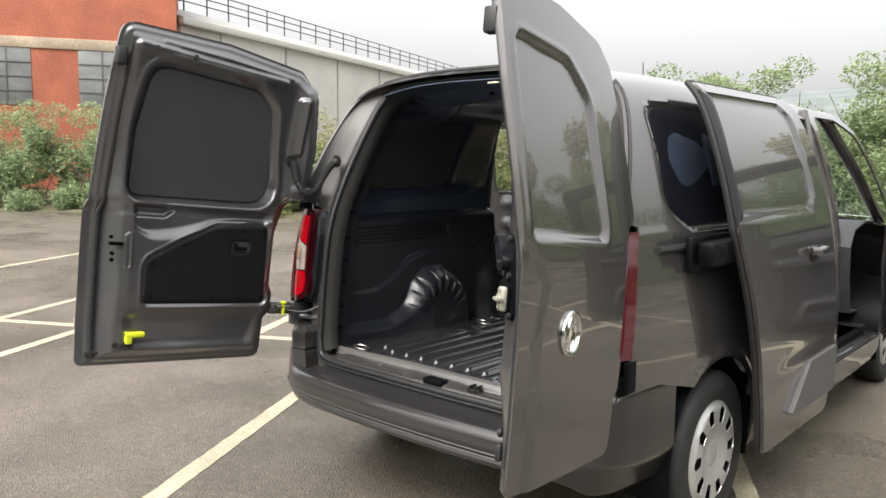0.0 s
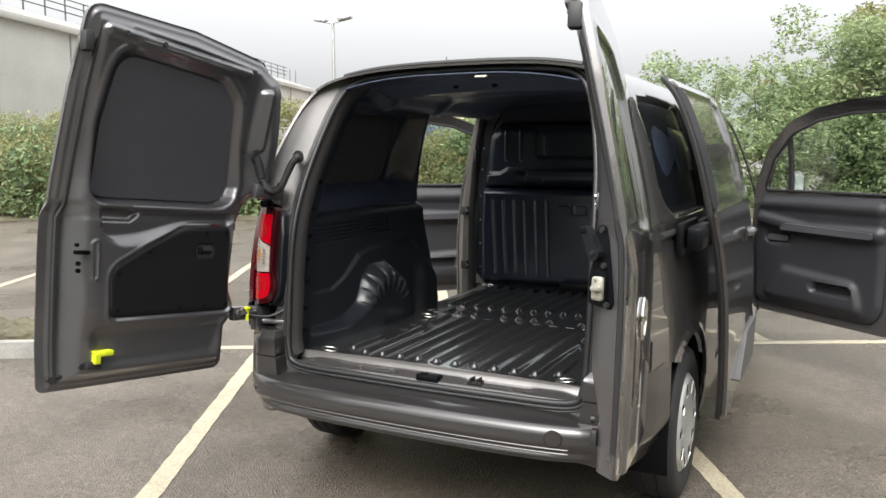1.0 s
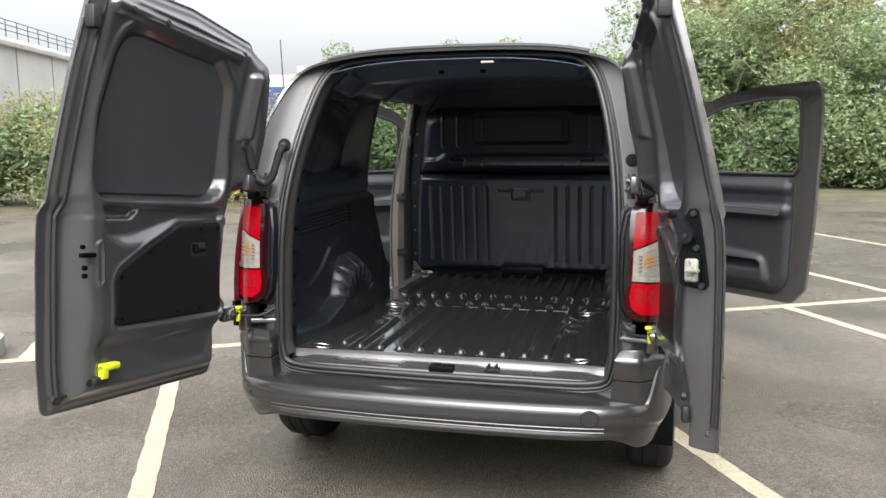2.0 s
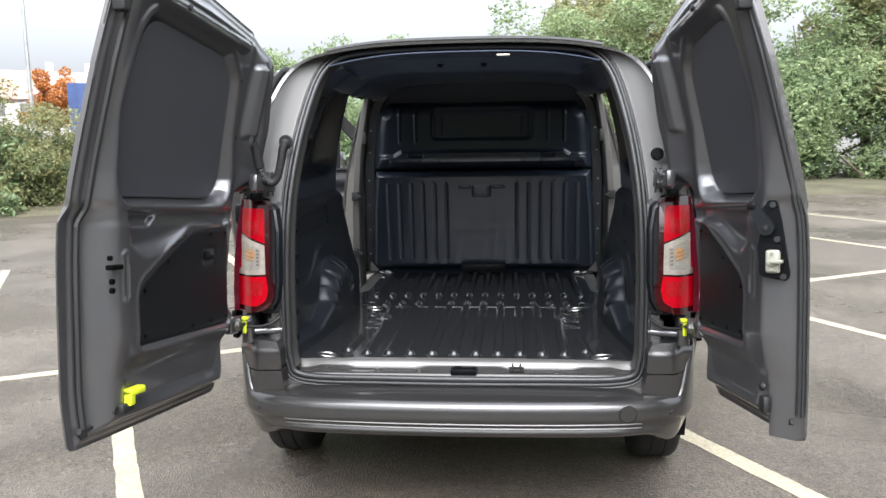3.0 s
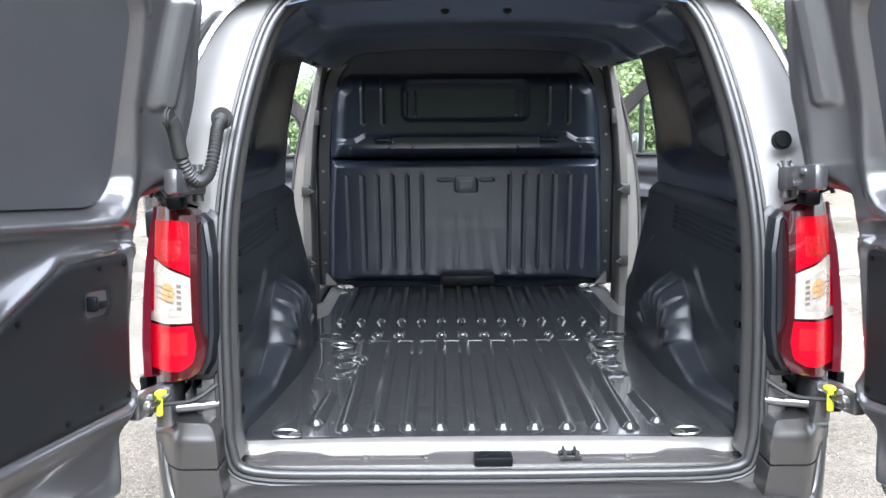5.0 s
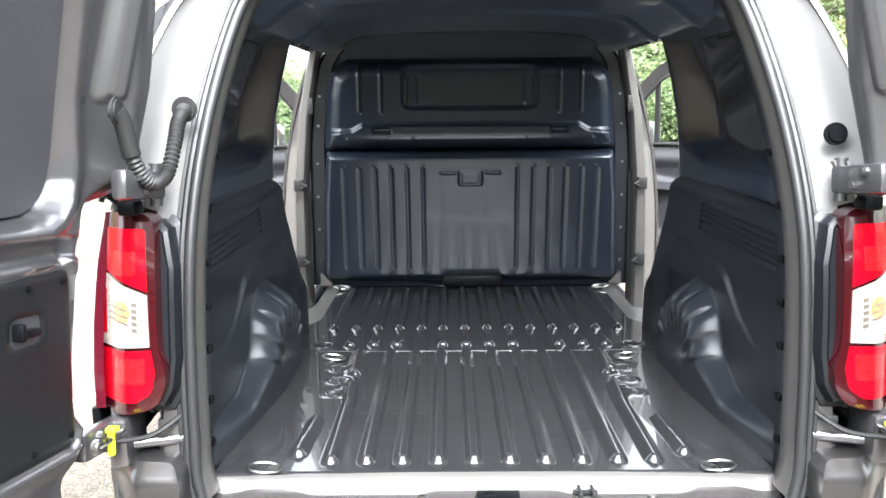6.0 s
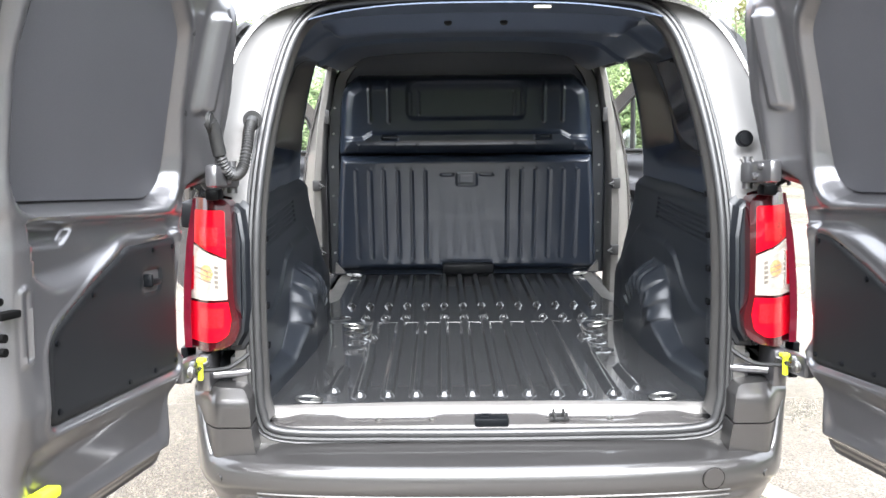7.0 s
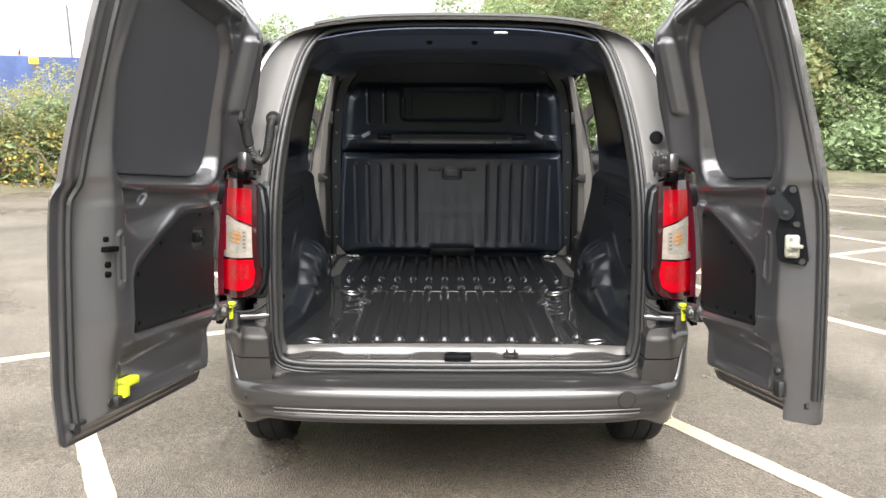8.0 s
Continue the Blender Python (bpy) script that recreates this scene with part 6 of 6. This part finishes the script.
# ---- wheels ----
def wheel(x, y, side):
    tyre = lathe([(0.205, -0.085), (0.235, -0.098), (0.285, -0.100), (0.312, -0.090), (0.3255, -0.070), (0.326, -0.035), (0.321, -0.032), (0.321, -0.026), (0.326, -0.023), (0.326, 0.023), (0.321, 0.026), (0.321, 0.032), (0.326, 0.035),
                  (0.3255, 0.070), (0.312, 0.090), (0.285, 0.100), (0.235, 0.098), (0.205, 0.085)], 64)
    m = Matrix.Translation((x, y, 0.326))
    w = part("wheel", moved(tyre, m), TYRE, van, "black tyre with a silver ten-slot wheel trim")
    slots = []
    for k in range(10):
        a = 2 * math.pi * k / 10
        pts = [(0.125, -0.16), (0.178, -0.15), (0.190, -0.05), (0.190, 0.05), (0.178, 0.15), (0.125, 0.13)]
        slots.append([(r * math.cos(a + t), r * math.sin(a + t)) for r, t in pts])
    circle = [(0.212 * math.cos(t), 0.212 * math.sin(t)) for t in np.linspace(0, 2 * math.pi, 65)[:-1]]

    def face(u, v):
        r = np.hypot(u, v)
        h = 0.092 + 0.012 * step01(r, 0.06, 0.14) - 0.018 * step01(r, 0.185, 0.21) - 0.006 * step01(-np.abs(r - 0.055), -0.008, 0.0)
        return np.stack([x + side * h, y + u, 0.326 + v], -1)

    part("wheel_trim", sheet(circle, face, 0.010, slots, 0.004, flip=side < 0), SILVER, w, "silver plastic wheel trim with ten slots")
    part("rim", moved(lathe([(0.215, -0.08), (0.20, -0.05), (0.195, 0.05), (0.207, 0.083)], 40), m), PLASTIC, w)
    part("brake_hub", moved(join(moved(disc(0.14, 0.03, None, 24), pose(0, 0, 0, 0, 90)), moved(disc(0.19, 0.01, None, 24), pose(-side * 0.03, 0, 0, 0, 90))), m), RUBBER, w)


for side in (-1, 1):
    wheel(side * 0.815, 0.597, side)
    wheel(side * 0.79, 3.57, side)

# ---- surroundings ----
# leaf tones lifted above real foliage, for missing light and distant haze
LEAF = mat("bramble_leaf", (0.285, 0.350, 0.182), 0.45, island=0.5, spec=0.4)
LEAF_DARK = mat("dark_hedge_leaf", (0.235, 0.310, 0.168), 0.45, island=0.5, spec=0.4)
LEAF_PALE = mat("pale_willow_leaf", (0.30, 0.300, 0.145), 0.5, island=0.45, spec=0.4)
LEAF_RUST = mat("autumn_leaf", (0.50, 0.22, 0.07), 0.6, island=0.4, spec=0.3)
LEAF_GOLD = mat("yellowing_bramble_leaf", (0.42, 0.31, 0.08), 0.55, island=0.55, spec=0.3)
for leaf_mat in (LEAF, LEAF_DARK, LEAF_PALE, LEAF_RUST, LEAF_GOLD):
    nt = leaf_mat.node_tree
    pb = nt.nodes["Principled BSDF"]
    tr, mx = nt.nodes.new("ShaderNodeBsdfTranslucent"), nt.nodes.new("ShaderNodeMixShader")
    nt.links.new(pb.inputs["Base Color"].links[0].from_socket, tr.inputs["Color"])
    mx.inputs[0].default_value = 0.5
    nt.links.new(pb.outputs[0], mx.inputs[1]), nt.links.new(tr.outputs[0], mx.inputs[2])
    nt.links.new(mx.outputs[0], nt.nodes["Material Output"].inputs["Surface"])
BARK = mat("bark", (0.10, 0.075, 0.055), 0.85, grain=0.3, grain_scale=40, bump=0.01, bump_scale=30)


def leaf_cloud(clumps, leaf, count, seed):
    """Many small folded leaves spread over and inside uneven clumps (centre, radii)."""
    rng = np.random.default_rng(seed)
    vol = np.array([r[0] * r[1] + r[1] * r[2] + r[0] * r[2] for _, r in clumps])
    pick = rng.choice(len(clumps), count, p=vol / vol.sum())
    C = np.array([c for c, _ in clumps])[pick]
    R = np.array([r for _, r in clumps])[pick]
    d = rng.normal(size=(count, 3))
    d /= np.linalg.norm(d, axis=1)[:, None]
    rad = 1 - np.abs(rng.normal(0, 0.16, count))
    rad *= 1 + 0.22 * np.sin(d[:, 0] * 5 + pick) * np.sin(d[:, 1] * 6 + 2 * pick) + 0.18 * np.sin(d[:, 2] * 9 + 3 * pick) * np.sin(d[:, 0] * 11)
    P = C + d * R * rad[:, None]
    P = P[P[:, 2] > 0.02]
    n = len(P)
    a = rng.normal(size=(n, 3)) * (1, 1, 0.55)
    a /= np.linalg.norm(a, axis=1)[:, None]
    up = rng.normal(size=(n, 3)) + np.array((0, 0, 0.9))
    b = np.cross(a, up)
    b /= np.maximum(np.linalg.norm(b, axis=1), 1e-6)[:, None]
    s = leaf * rng.uniform(0.6, 1.35, n)[:, None]
    nn = np.cross(a, b)
    V = np.stack([P - a * s, P + b * s * 0.45 + nn * s * 0.12, P + a * s, P - b * s * 0.45 + nn * s * 0.12], 1).reshape(-1, 3)
    F = np.arange(4 * n).reshape(-1, 4)
    me = bpy.data.meshes.new("leaves")
    me.from_pydata(V.tolist(), [], F.tolist())
    return me


def leaves(name, clumps, leaf, count, seed, material, parent, label=""):
    me = leaf_cloud(clumps, leaf, count, seed)
    me.materials.append(material)
    ob = new(name, me)
    ob.parent = parent
    if label:
        ob["label"] = label
    return ob


def limb(a, b, r0, r1, rng, k=6, bend=0.12):
    a, b = np.array(a, float), np.array(b, float)
    pts = [a + (b - a) * t + rng.normal(0, bend, 3) * math.sin(math.pi * t) * np.linalg.norm(b - a) * 0.5 for t in np.linspace(0, 1, k)]
    return tube([tuple(p) for p in pts], [r0 + (r1 - r0) * i / (k - 1) for i in range(k)], 6)


def bush(seed, length, height, depth, count, material, leaf=0.085):
    """A dense wild bush, standing at the origin along x."""
    rng = np.random.default_rng(seed)
    base = empty("bush", "dense green bramble bush at the edge of the car park", "bush", "bushes round the car park")
    clumps = []
    for i in range(int(length * 4)):
        x = rng.uniform(-length / 2, length / 2)
        h = height * rng.uniform(0.55, 1.0)
        z = rng.uniform(0.1, 1.0) * h
        r = rng.uniform(0.45, 0.95) * min(1.0, height / 3 + 0.3)
        clumps.append(((x, rng.uniform(-0.5, 0.5) * depth * (1 - 0.45 * z / height), z), (r * 1.2, r, r * 0.85)))
    for i in range(int(length * 1.5)):
        clumps.append(((rng.uniform(-length / 2, length / 2), rng.uniform(-0.3, 0.3) * depth, height * rng.uniform(0.9, 1.08)), (0.45, 0.3, 0.28)))
    stems = [limb((rng.uniform(-length / 2, length / 2), rng.uniform(-0.3, 0.3) * depth, 0), (rng.uniform(-length / 2, length / 2), rng.uniform(-0.4, 0.4) * depth, height * rng.uniform(0.6, 1.0)), 0.03, 0.008, rng) for _ in range(int(length * 2))]
    part("stem", join(*stems), BARK, base)
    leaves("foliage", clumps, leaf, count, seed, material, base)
    # inner clumps take the darker leaf: shade inside the bush put into colour
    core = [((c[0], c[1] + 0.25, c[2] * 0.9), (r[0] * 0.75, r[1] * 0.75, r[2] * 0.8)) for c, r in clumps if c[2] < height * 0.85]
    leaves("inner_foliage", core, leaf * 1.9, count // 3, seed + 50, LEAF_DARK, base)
    return base


def tree(seed, height, spread, count, material, leaf=0.11, label="leafy green tree behind the car park"):
    rng = np.random.default_rng(seed)
    base = empty("tree", label, "tree", "trees beyond the car park")
    limbs = [limb((0, 0, 0), (rng.normal(0, 0.2), rng.normal(0, 0.2), height * 0.7), 0.16, 0.06, rng, 8, 0.04)]
    clumps = []
    for i in range(16):
        a = rng.uniform(0, 2 * math.pi)
        z0 = height * rng.uniform(0.25, 0.65)
        rr = spread * rng.uniform(0.35, 1.0)
        e = (rr * math.cos(a), rr * math.sin(a), height * rng.uniform(0.4, 0.98))
        limbs.append(limb((0, 0, z0), e, 0.05, 0.012, rng))
        for _ in range(3):
            r = rng.uniform(0.3, 0.6) * spread * 0.55
            clumps.append(((e[0] + rng.normal(0, 0.3), e[1] + rng.normal(0, 0.3), e[2] + rng.normal(0, 0.35)), (r, r, r * 0.8)))
    part("trunk", join(*limbs), BARK, base)
    leaves("crown", clumps, leaf, count, seed, material, base)
    return base


def put(ob, x, y, turn=0.0, scale=1.0, z=0.0):
    ob.matrix_basis = pose(x, y, z, 0, 0, turn) @ Matrix.Scale(scale, 4)
    return ob


ROW_TURN = math.degrees(math.atan2(ROW[1], ROW[0]))
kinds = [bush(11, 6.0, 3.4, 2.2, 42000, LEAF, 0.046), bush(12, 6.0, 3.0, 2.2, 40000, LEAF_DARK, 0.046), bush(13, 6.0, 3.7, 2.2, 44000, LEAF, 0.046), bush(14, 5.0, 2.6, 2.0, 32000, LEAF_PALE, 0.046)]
unseen_kind = bush(15, 6.0, 3.4, 2.2, 7000, LEAF, 0.13)
# the far hedge, then the one that bends towards the camera on the driver's side
line = [(-9.2, -16.9, 1, .70), (-2.6, -16.9, 3, .72), (1.6, -17.0, 3, .86), (-31, -15.6, 0, .85), (-29, -14.9, 0, .80), (-24.8, -14.9, 3, 1.05), (-20.3, -14.9, 0, .72), (-27, -15.4, 3, .95), (-22.5, -15.4, 0, .80), (-18, -15.4, 3, .95), (-13.5, -15.5, 0, .76), (-9.5, -15.6, 3, .85), (-5, -15.8, 3, .90), (-0.5, -16.0, 3, .74), (4, -16.2, 2, .90), (8.5, -16.2, 0, 1.0), (12.5, -15.4, 2, 1.25), (16, -13.6, 0, 1.30), (19, -11.2, 1, 1.45), (21.5, -8.2, 2, 1.3), (23.5, -4.7, 0, 1.35)]
used = set()
for n, s, k, sc in line:
    x, y = spot(n, s)
    turn = ROW_TURN + (0 if n < 11 else -35 if n < 17 else -55)
    if k in used:
        m = pose(x, y, 0, 0, 0, turn + (180 if int(n) % 2 else 0)) @ Matrix.Scale(sc, 4)
        ob = copy_thing(kinds[k], m)
        ob.matrix_basis = m
    else:
        used.add(k)
        put(kinds[k], x, y, turn, sc)
# unseen bushes behind and beside the camera, added to darken the van's reflections
for n, s2, k, sc, turn in [(-22, 13, 0, 1.4, 0), (-16, 14, 2, 1.5, 0), (-10, 14.5, 1, 1.6, 0), (-4, 15, 0, 1.5, 0), (2, 15, 2, 1.6, 0), (8, 14.5, 1, 1.5, 0), (14, 14, 0, 1.6, 0), (20, 12, 2, 1.5, -40), (23, 7, 1, 1.1, -80), (24, 1, 0, 1.0, -90),
                           (-27, 9, 1, 1.4, 70), (-30, 3, 2, 1.3, 90), (-31, -4, 0, 1.2, 90), (-31, -10, 1, 1.1, 90)]:
    m = pose(*spot(n, s2), 0, 0, 0, ROW_TURN + turn) @ Matrix.Scale(sc, 4)
    copy_thing(unseen_kind, m).matrix_basis = m
put(unseen_kind, *spot(26, -1), ROW_TURN - 90, 1.0)
# a patch of turning brambles at the hedge's foot
gold = bush(16, 1.0, 1.0, 0.6, 420, LEAF_GOLD, 0.050)
put(gold, -7.95, 12.75, ROW_TURN, 1.0)
tagged(gold, "low bramble bush with yellow and rust autumn leaves", "bush", "bushes round the car park")
verge = []
for n in np.linspace(-34, 30, 60):
    s_edge = -14.4 + 0.1 * math.sin(n) + (0.9 * max(0, n - 9) if n > 9 else 0)
    verge.append([(*spot(n, s_edge), 0.003), (*spot(n, s_edge - 0.25), 0.05), (*spot(n, s_edge - 1.5), 0.12), (*spot(n, s_edge - 8), 0.15)])
vb = grid_mesh(verge)
bmesh.ops.recalc_face_normals(vb, faces=vb.faces)
tagged(part("verge", vb, EARTH), "rough grass verge under the bushes", "verge", kind="structure")
t1 = tree(21, 6.5, 2.3, 16000, LEAF_PALE)
put(t1, *spot(14, -17.5))
for n, s, sc, tn in ((19.5, -13.5, 1.05, 120), (11.5, -20, 0.6, 60), (17, -20, 0.95, 20)):
    m = pose(*spot(n, s), 0, 0, 0, tn) @ Matrix.Scale(sc, 4)
    copy_thing(t1, m).matrix_basis = m
t2 = tree(22, 5.5, 1.6, 12000, LEAF_RUST, 0.09, "autumn tree with orange leaves far behind the hedge")
put(t2, -25.3, 40.2, 0, 0.96)

# lamp post
GALV = mat("galvanised_steel", (0.42, 0.42, 0.41), 0.5, 0.7, grain=0.1, grain_scale=30, stain=0.15, stain_scale=3)
post = empty("street_lamp", "tall grey car park lamp post with two heads", "street lamp")
px, py, pz = -13.5, 18.9, 5.62
part("pole", tube([(px, py, 0), (px, py, 3), (px, py, pz)], [0.07, 0.06, 0.04], 12), GALV, post)
for sgn in (-1, 1):
    part("arm", tube([(px, py, pz - 0.02), (px + sgn * 0.42, py, pz + 0.06)], 0.02, 8), GALV, post)
    part("lamp_head", moved(block((-0.22, -0.12, -0.04), (0.22, 0.12, 0.05), 0.03, 3), pose(px + sgn * 0.46, py, pz + 0.10, 0, -8 * sgn, 0)), GALV, post, "flat grey lamp head")

# ---- warehouse and brick building beyond the hedge ----
CLAD = mat("pale_metal_cladding", (0.47, 0.465, 0.42), 0.6, grain=0.05, grain_scale=8, stain=0.12, stain_scale=0.35)
ROOFING = mat("grey_sheet_roof", (0.27, 0.265, 0.25), 0.7, grain=0.1, grain_scale=5, stain=0.2, stain_scale=0.4)
BRICK = mat("red_brick", (0.33, 0.10, 0.055), 0.8, grain=0.2, grain_scale=14, stain=0.2, stain_scale=0.8, bump=0.004, bump_scale=30)
CONC = mat("weathered_concrete_band", (0.36, 0.29, 0.21), 0.85, grain=0.15, grain_scale=10, stain=0.25, stain_scale=0.8)
PANE = mat("dusty_window_pane", (0.16, 0.17, 0.165), 0.35, grain=0.1, grain_scale=6, stain=0.3, stain_scale=0.9)
RAILING = mat("dark_railing_steel", (0.10, 0.10, 0.10), 0.6, 0.3, grain=0.1, grain_scale=20)


def oriented(ob, x, y, turn):
    ob.matrix_basis = pose(x, y, 0, 0, 0, turn)


ware = empty("warehouse", "long pale clad warehouse with a grey sheet roof and railing", "building")
L_W, H_W = 46.0, 7.0
part("wall", block((0, 0, 0), (L_W, 16, H_W), 0.02), CLAD, ware, "pale cream metal cladding wall")
for k in range(10):
    part("wall_joint", block((5.1 * k + 2.5, -0.04, 0), (5.1 * k + 2.6, 0.01, H_W), 0.01), ROOFING, ware)
part("gutter", block((-0.2, -0.35, H_W - 0.1), (L_W, -0.02, H_W + 0.22), 0.05), CLAD, ware, "pale roof gutter")
rb = grid_mesh([[(x, -0.3, H_W + 0.2), (x, 3, H_W + 1.3), (x, 6, H_W + 2.0), (x, 16, H_W + 2.2)] for x in np.linspace(-0.2, L_W, 30)])
bmesh.ops.solidify(rb, geom=rb.faces[:], thickness=0.1)
part("roof", rb, ROOFING, ware, "grey sheet roof")
for k in range(30):
    x = 0.4 + k * 1.66
    part("railing_post", block((x - 0.03, 3.0, H_W + 1.2), (x + 0.03, 3.06, H_W + 2.45), 0.005), RAILING, ware)
for z in (1.75, 2.1, 2.42):
    part("railing_bar", block((0, 3.0, H_W + z - 0.025), (L_W, 3.05, H_W + z + 0.025), 0.005), RAILING, ware)
oriented(ware, -28.6, 15.7, 108.5)

shed = empty("brick_building", "red brick industrial building with large grey windows", "building")
part("wall", block((-20, 0, 0), (0, 9, 9.2), 0.03), BRICK, shed, "red brick wall")
part("band", block((-20.1, -0.06, 5.49), (0.05, 0.02, 5.9), 0.02), CONC, shed, "weathered concrete lintel band")
part("coping", block((-20.1, -0.15, 9.2), (0.15, 9, 9.45), 0.03), ROOFING, shed)
for k in range(4):
    x1 = -0.25 - 5.06 * k
    w = part("window", block((x1 - 3.4, -0.03, 3.33), (x1, 0.06, 5.48), 0.01), PANE, shed, "tall dusty grey window")
    for j in range(1, 4):
        part("glazing_bar", block((x1 - 3.4 + 0.85 * j - 0.025, -0.06, 3.33), (x1 - 3.4 + 0.85 * j + 0.025, -0.028, 5.48), 0.005), RAILING, w)
    for j in range(1, 4):
        part("glazing_bar", block((x1 - 3.4, -0.06, 3.33 + 0.54 * j - 0.025), (x1, -0.028, 3.33 + 0.54 * j + 0.025), 0.005), RAILING, w)
oriented(shed, -27.4, 14.8, 59)

# blue container and pale roofs far beyond the hedge
YELLOW_SIGN = mat("yellow_sign_board", (0.62, 0.40, 0.04), 0.5, grain=0.06, grain_scale=8, stain=0.1, stain_scale=2)
BLUE = mat("blue_container_paint", (0.045, 0.075, 0.19), 0.5, grain=0.1, grain_scale=4, stain=0.2, stain_scale=0.5)
box_ = empty("storage_shed", "dark blue corrugated storage shed beyond the hedge", "shed")
cont = [[(x, 0.05 * (1 if int(i / 2) % 2 else 0), z) for i, x in enumerate(np.linspace(-0.2, 3.6, 20))] for z in (0, 3.98)]
cb = grid_mesh(cont)
bmesh.ops.solidify(cb, geom=cb.faces[:], thickness=0.05)
part("wall", join(cb, block((-0.2, 0.1, 0), (3.6, 2.5, 4.02), 0.02)), BLUE, box_)
part("sign", block((1.55, -0.06, 3.66), (1.95, 0.0, 3.96), 0.01), YELLOW_SIGN, box_, "small yellow sign")
oriented(box_, -19.7, 32.0, 24)

# pale houses on the slope behind the shed
HOUSE_WALL = mat("pale_render_wall", (0.62, 0.60, 0.57), 0.8, grain=0.06, grain_scale=3, stain=0.12, stain_scale=0.4)
HOUSE_ROOF = mat("pinkish_tile_roof", (0.42, 0.27, 0.23), 0.8, grain=0.12, grain_scale=6, stain=0.15, stain_scale=0.6)


def terraced_house(x, y, turn, width, eaves, ridge):
    h = empty("house", "pale rendered house with a pinkish tiled roof", "house", "houses beyond the car park")
    part("wall", block((-width / 2, 0, 0), (width / 2, 7, eaves), 0.02), HOUSE_WALL, h, "pale rendered wall")
    for gx in (-1, 1):
        gable = grid_mesh([[(gx * width / 2, 0.0, eaves), (gx * width / 2, 3.5, ridge), (gx * width / 2, 7.0, eaves)], [(gx * (width / 2 - 0.2), 0.0, eaves), (gx * (width / 2 - 0.2), 3.5, ridge), (gx * (width / 2 - 0.2), 7.0, eaves)]])
        part("gable", gable, HOUSE_WALL, h)
    rf = grid_mesh([[(x2, -0.3, eaves - 0.1), (x2, 3.5, ridge + 0.1), (x2, 7.3, eaves - 0.1)] for x2 in (-width / 2 - 0.25, 0, width / 2 + 0.25)])
    bmesh.ops.recalc_face_normals(rf, faces=rf.faces)
    bmesh.ops.solidify(rf, geom=rf.faces[:], thickness=0.15)
    roof_part = part("roof", rf, HOUSE_ROOF, h, "pinkish tiled roof")
    part("chimney", block((width / 2 - 1.2, 3.0, ridge - 0.4), (width / 2 - 0.5, 4.0, ridge + 0.9), 0.03), HOUSE_WALL, roof_part)
    for wx in (-0.28, 0.28):
        w = part("window", block((wx * width - 0.55, -0.04, eaves - 1.7), (wx * width + 0.55, 0.06, eaves - 0.5), 0.02), PANE, h)
        part("sill", block((wx * width - 0.65, -0.12, eaves - 1.8), (wx * width + 0.65, 0.0, eaves - 1.7), 0.01), HOUSE_WALL, w)
    h.matrix_basis = pose(x, y, 0, 0, 0, turn)


for x, y, turn, width, eaves, ridge in ((-41.0, 66, 22, 7.5, 5.2, 7.6), (-35.5, 70, 14, 6.5, 5.0, 7.9), (-31.0, 66, 26, 6.0, 4.6, 7.0), (-46.5, 70, 30, 7.0, 5.4, 8.2)):
    terraced_house(x, y, turn, width, eaves, ridge)
mast = empty("mast", "thin dark pole standing behind the blue shed", "pole")
part("pole", tube([(-17.9, 36.0, 0), (-17.9, 36.0, 4.0), (-18.0, 36.0, 6.6)], [0.05, 0.045, 0.03], 10), RAILING, mast)

# hazy hills: the haze is painted by a faint pale glow and greyed base
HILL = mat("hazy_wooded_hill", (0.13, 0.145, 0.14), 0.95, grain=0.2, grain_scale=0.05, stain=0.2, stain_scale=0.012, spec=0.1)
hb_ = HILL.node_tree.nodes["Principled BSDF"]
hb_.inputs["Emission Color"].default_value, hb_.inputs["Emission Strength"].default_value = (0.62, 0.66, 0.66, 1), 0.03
hl = []
for a in np.linspace(math.radians(20), math.radians(165), 90):
    prof = 33 + 4 * math.sin(a * 5) + 4 * math.sin(a * 11 + 1) + 1.2 * math.sin(a * 37)
    hl.append([(r * math.cos(a), r * math.sin(a), h * prof / 20) for r, h in ((420, -1), (460, 12), (520, 22), (620, 30), (760, 33), (1000, 20))])
hb = grid_mesh(hl)
bmesh.ops.recalc_face_normals(hb, faces=hb.faces)
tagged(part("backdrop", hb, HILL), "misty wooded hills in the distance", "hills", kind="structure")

# broken kerb island at the head of the bays
isl = empty("kerb_island", "short concrete kerb island with weedy top", "kerb")
ko = fillet([(-3.75, -3.30), (-2.40, -3.25), (-2.42, -2.52), (-3.70, -2.50)], [0.1, 0.3, 0.22, 0.1])
ki = [(n * 0.86 - 3.06 * 0.14, s2 * 0.78 - 2.9 * 0.22) for n, s2 in ko]


def on_ground(z):
    def surf(u, v):
        P = np.outer(u, ROW) + np.outer(v, BAY)
        return np.stack([P[:, 0], P[:, 1], np.full(len(u), z)], -1)
    return surf


part("kerb_stone", slab(ko, on_ground(0.12), on_ground(-0.02), 0.08), KERB, isl, "chipped pale concrete kerb")
part("weed_patch", slab(ki, lambda u, v: on_ground(0.125)(u, v) + np.stack([0 * u, 0 * u, 0.03 * np.sin(u * 31) * np.sin(v * 27) + 0.02], -1), on_ground(0.11), 0.05), EARTH, isl, "low weeds and soil")
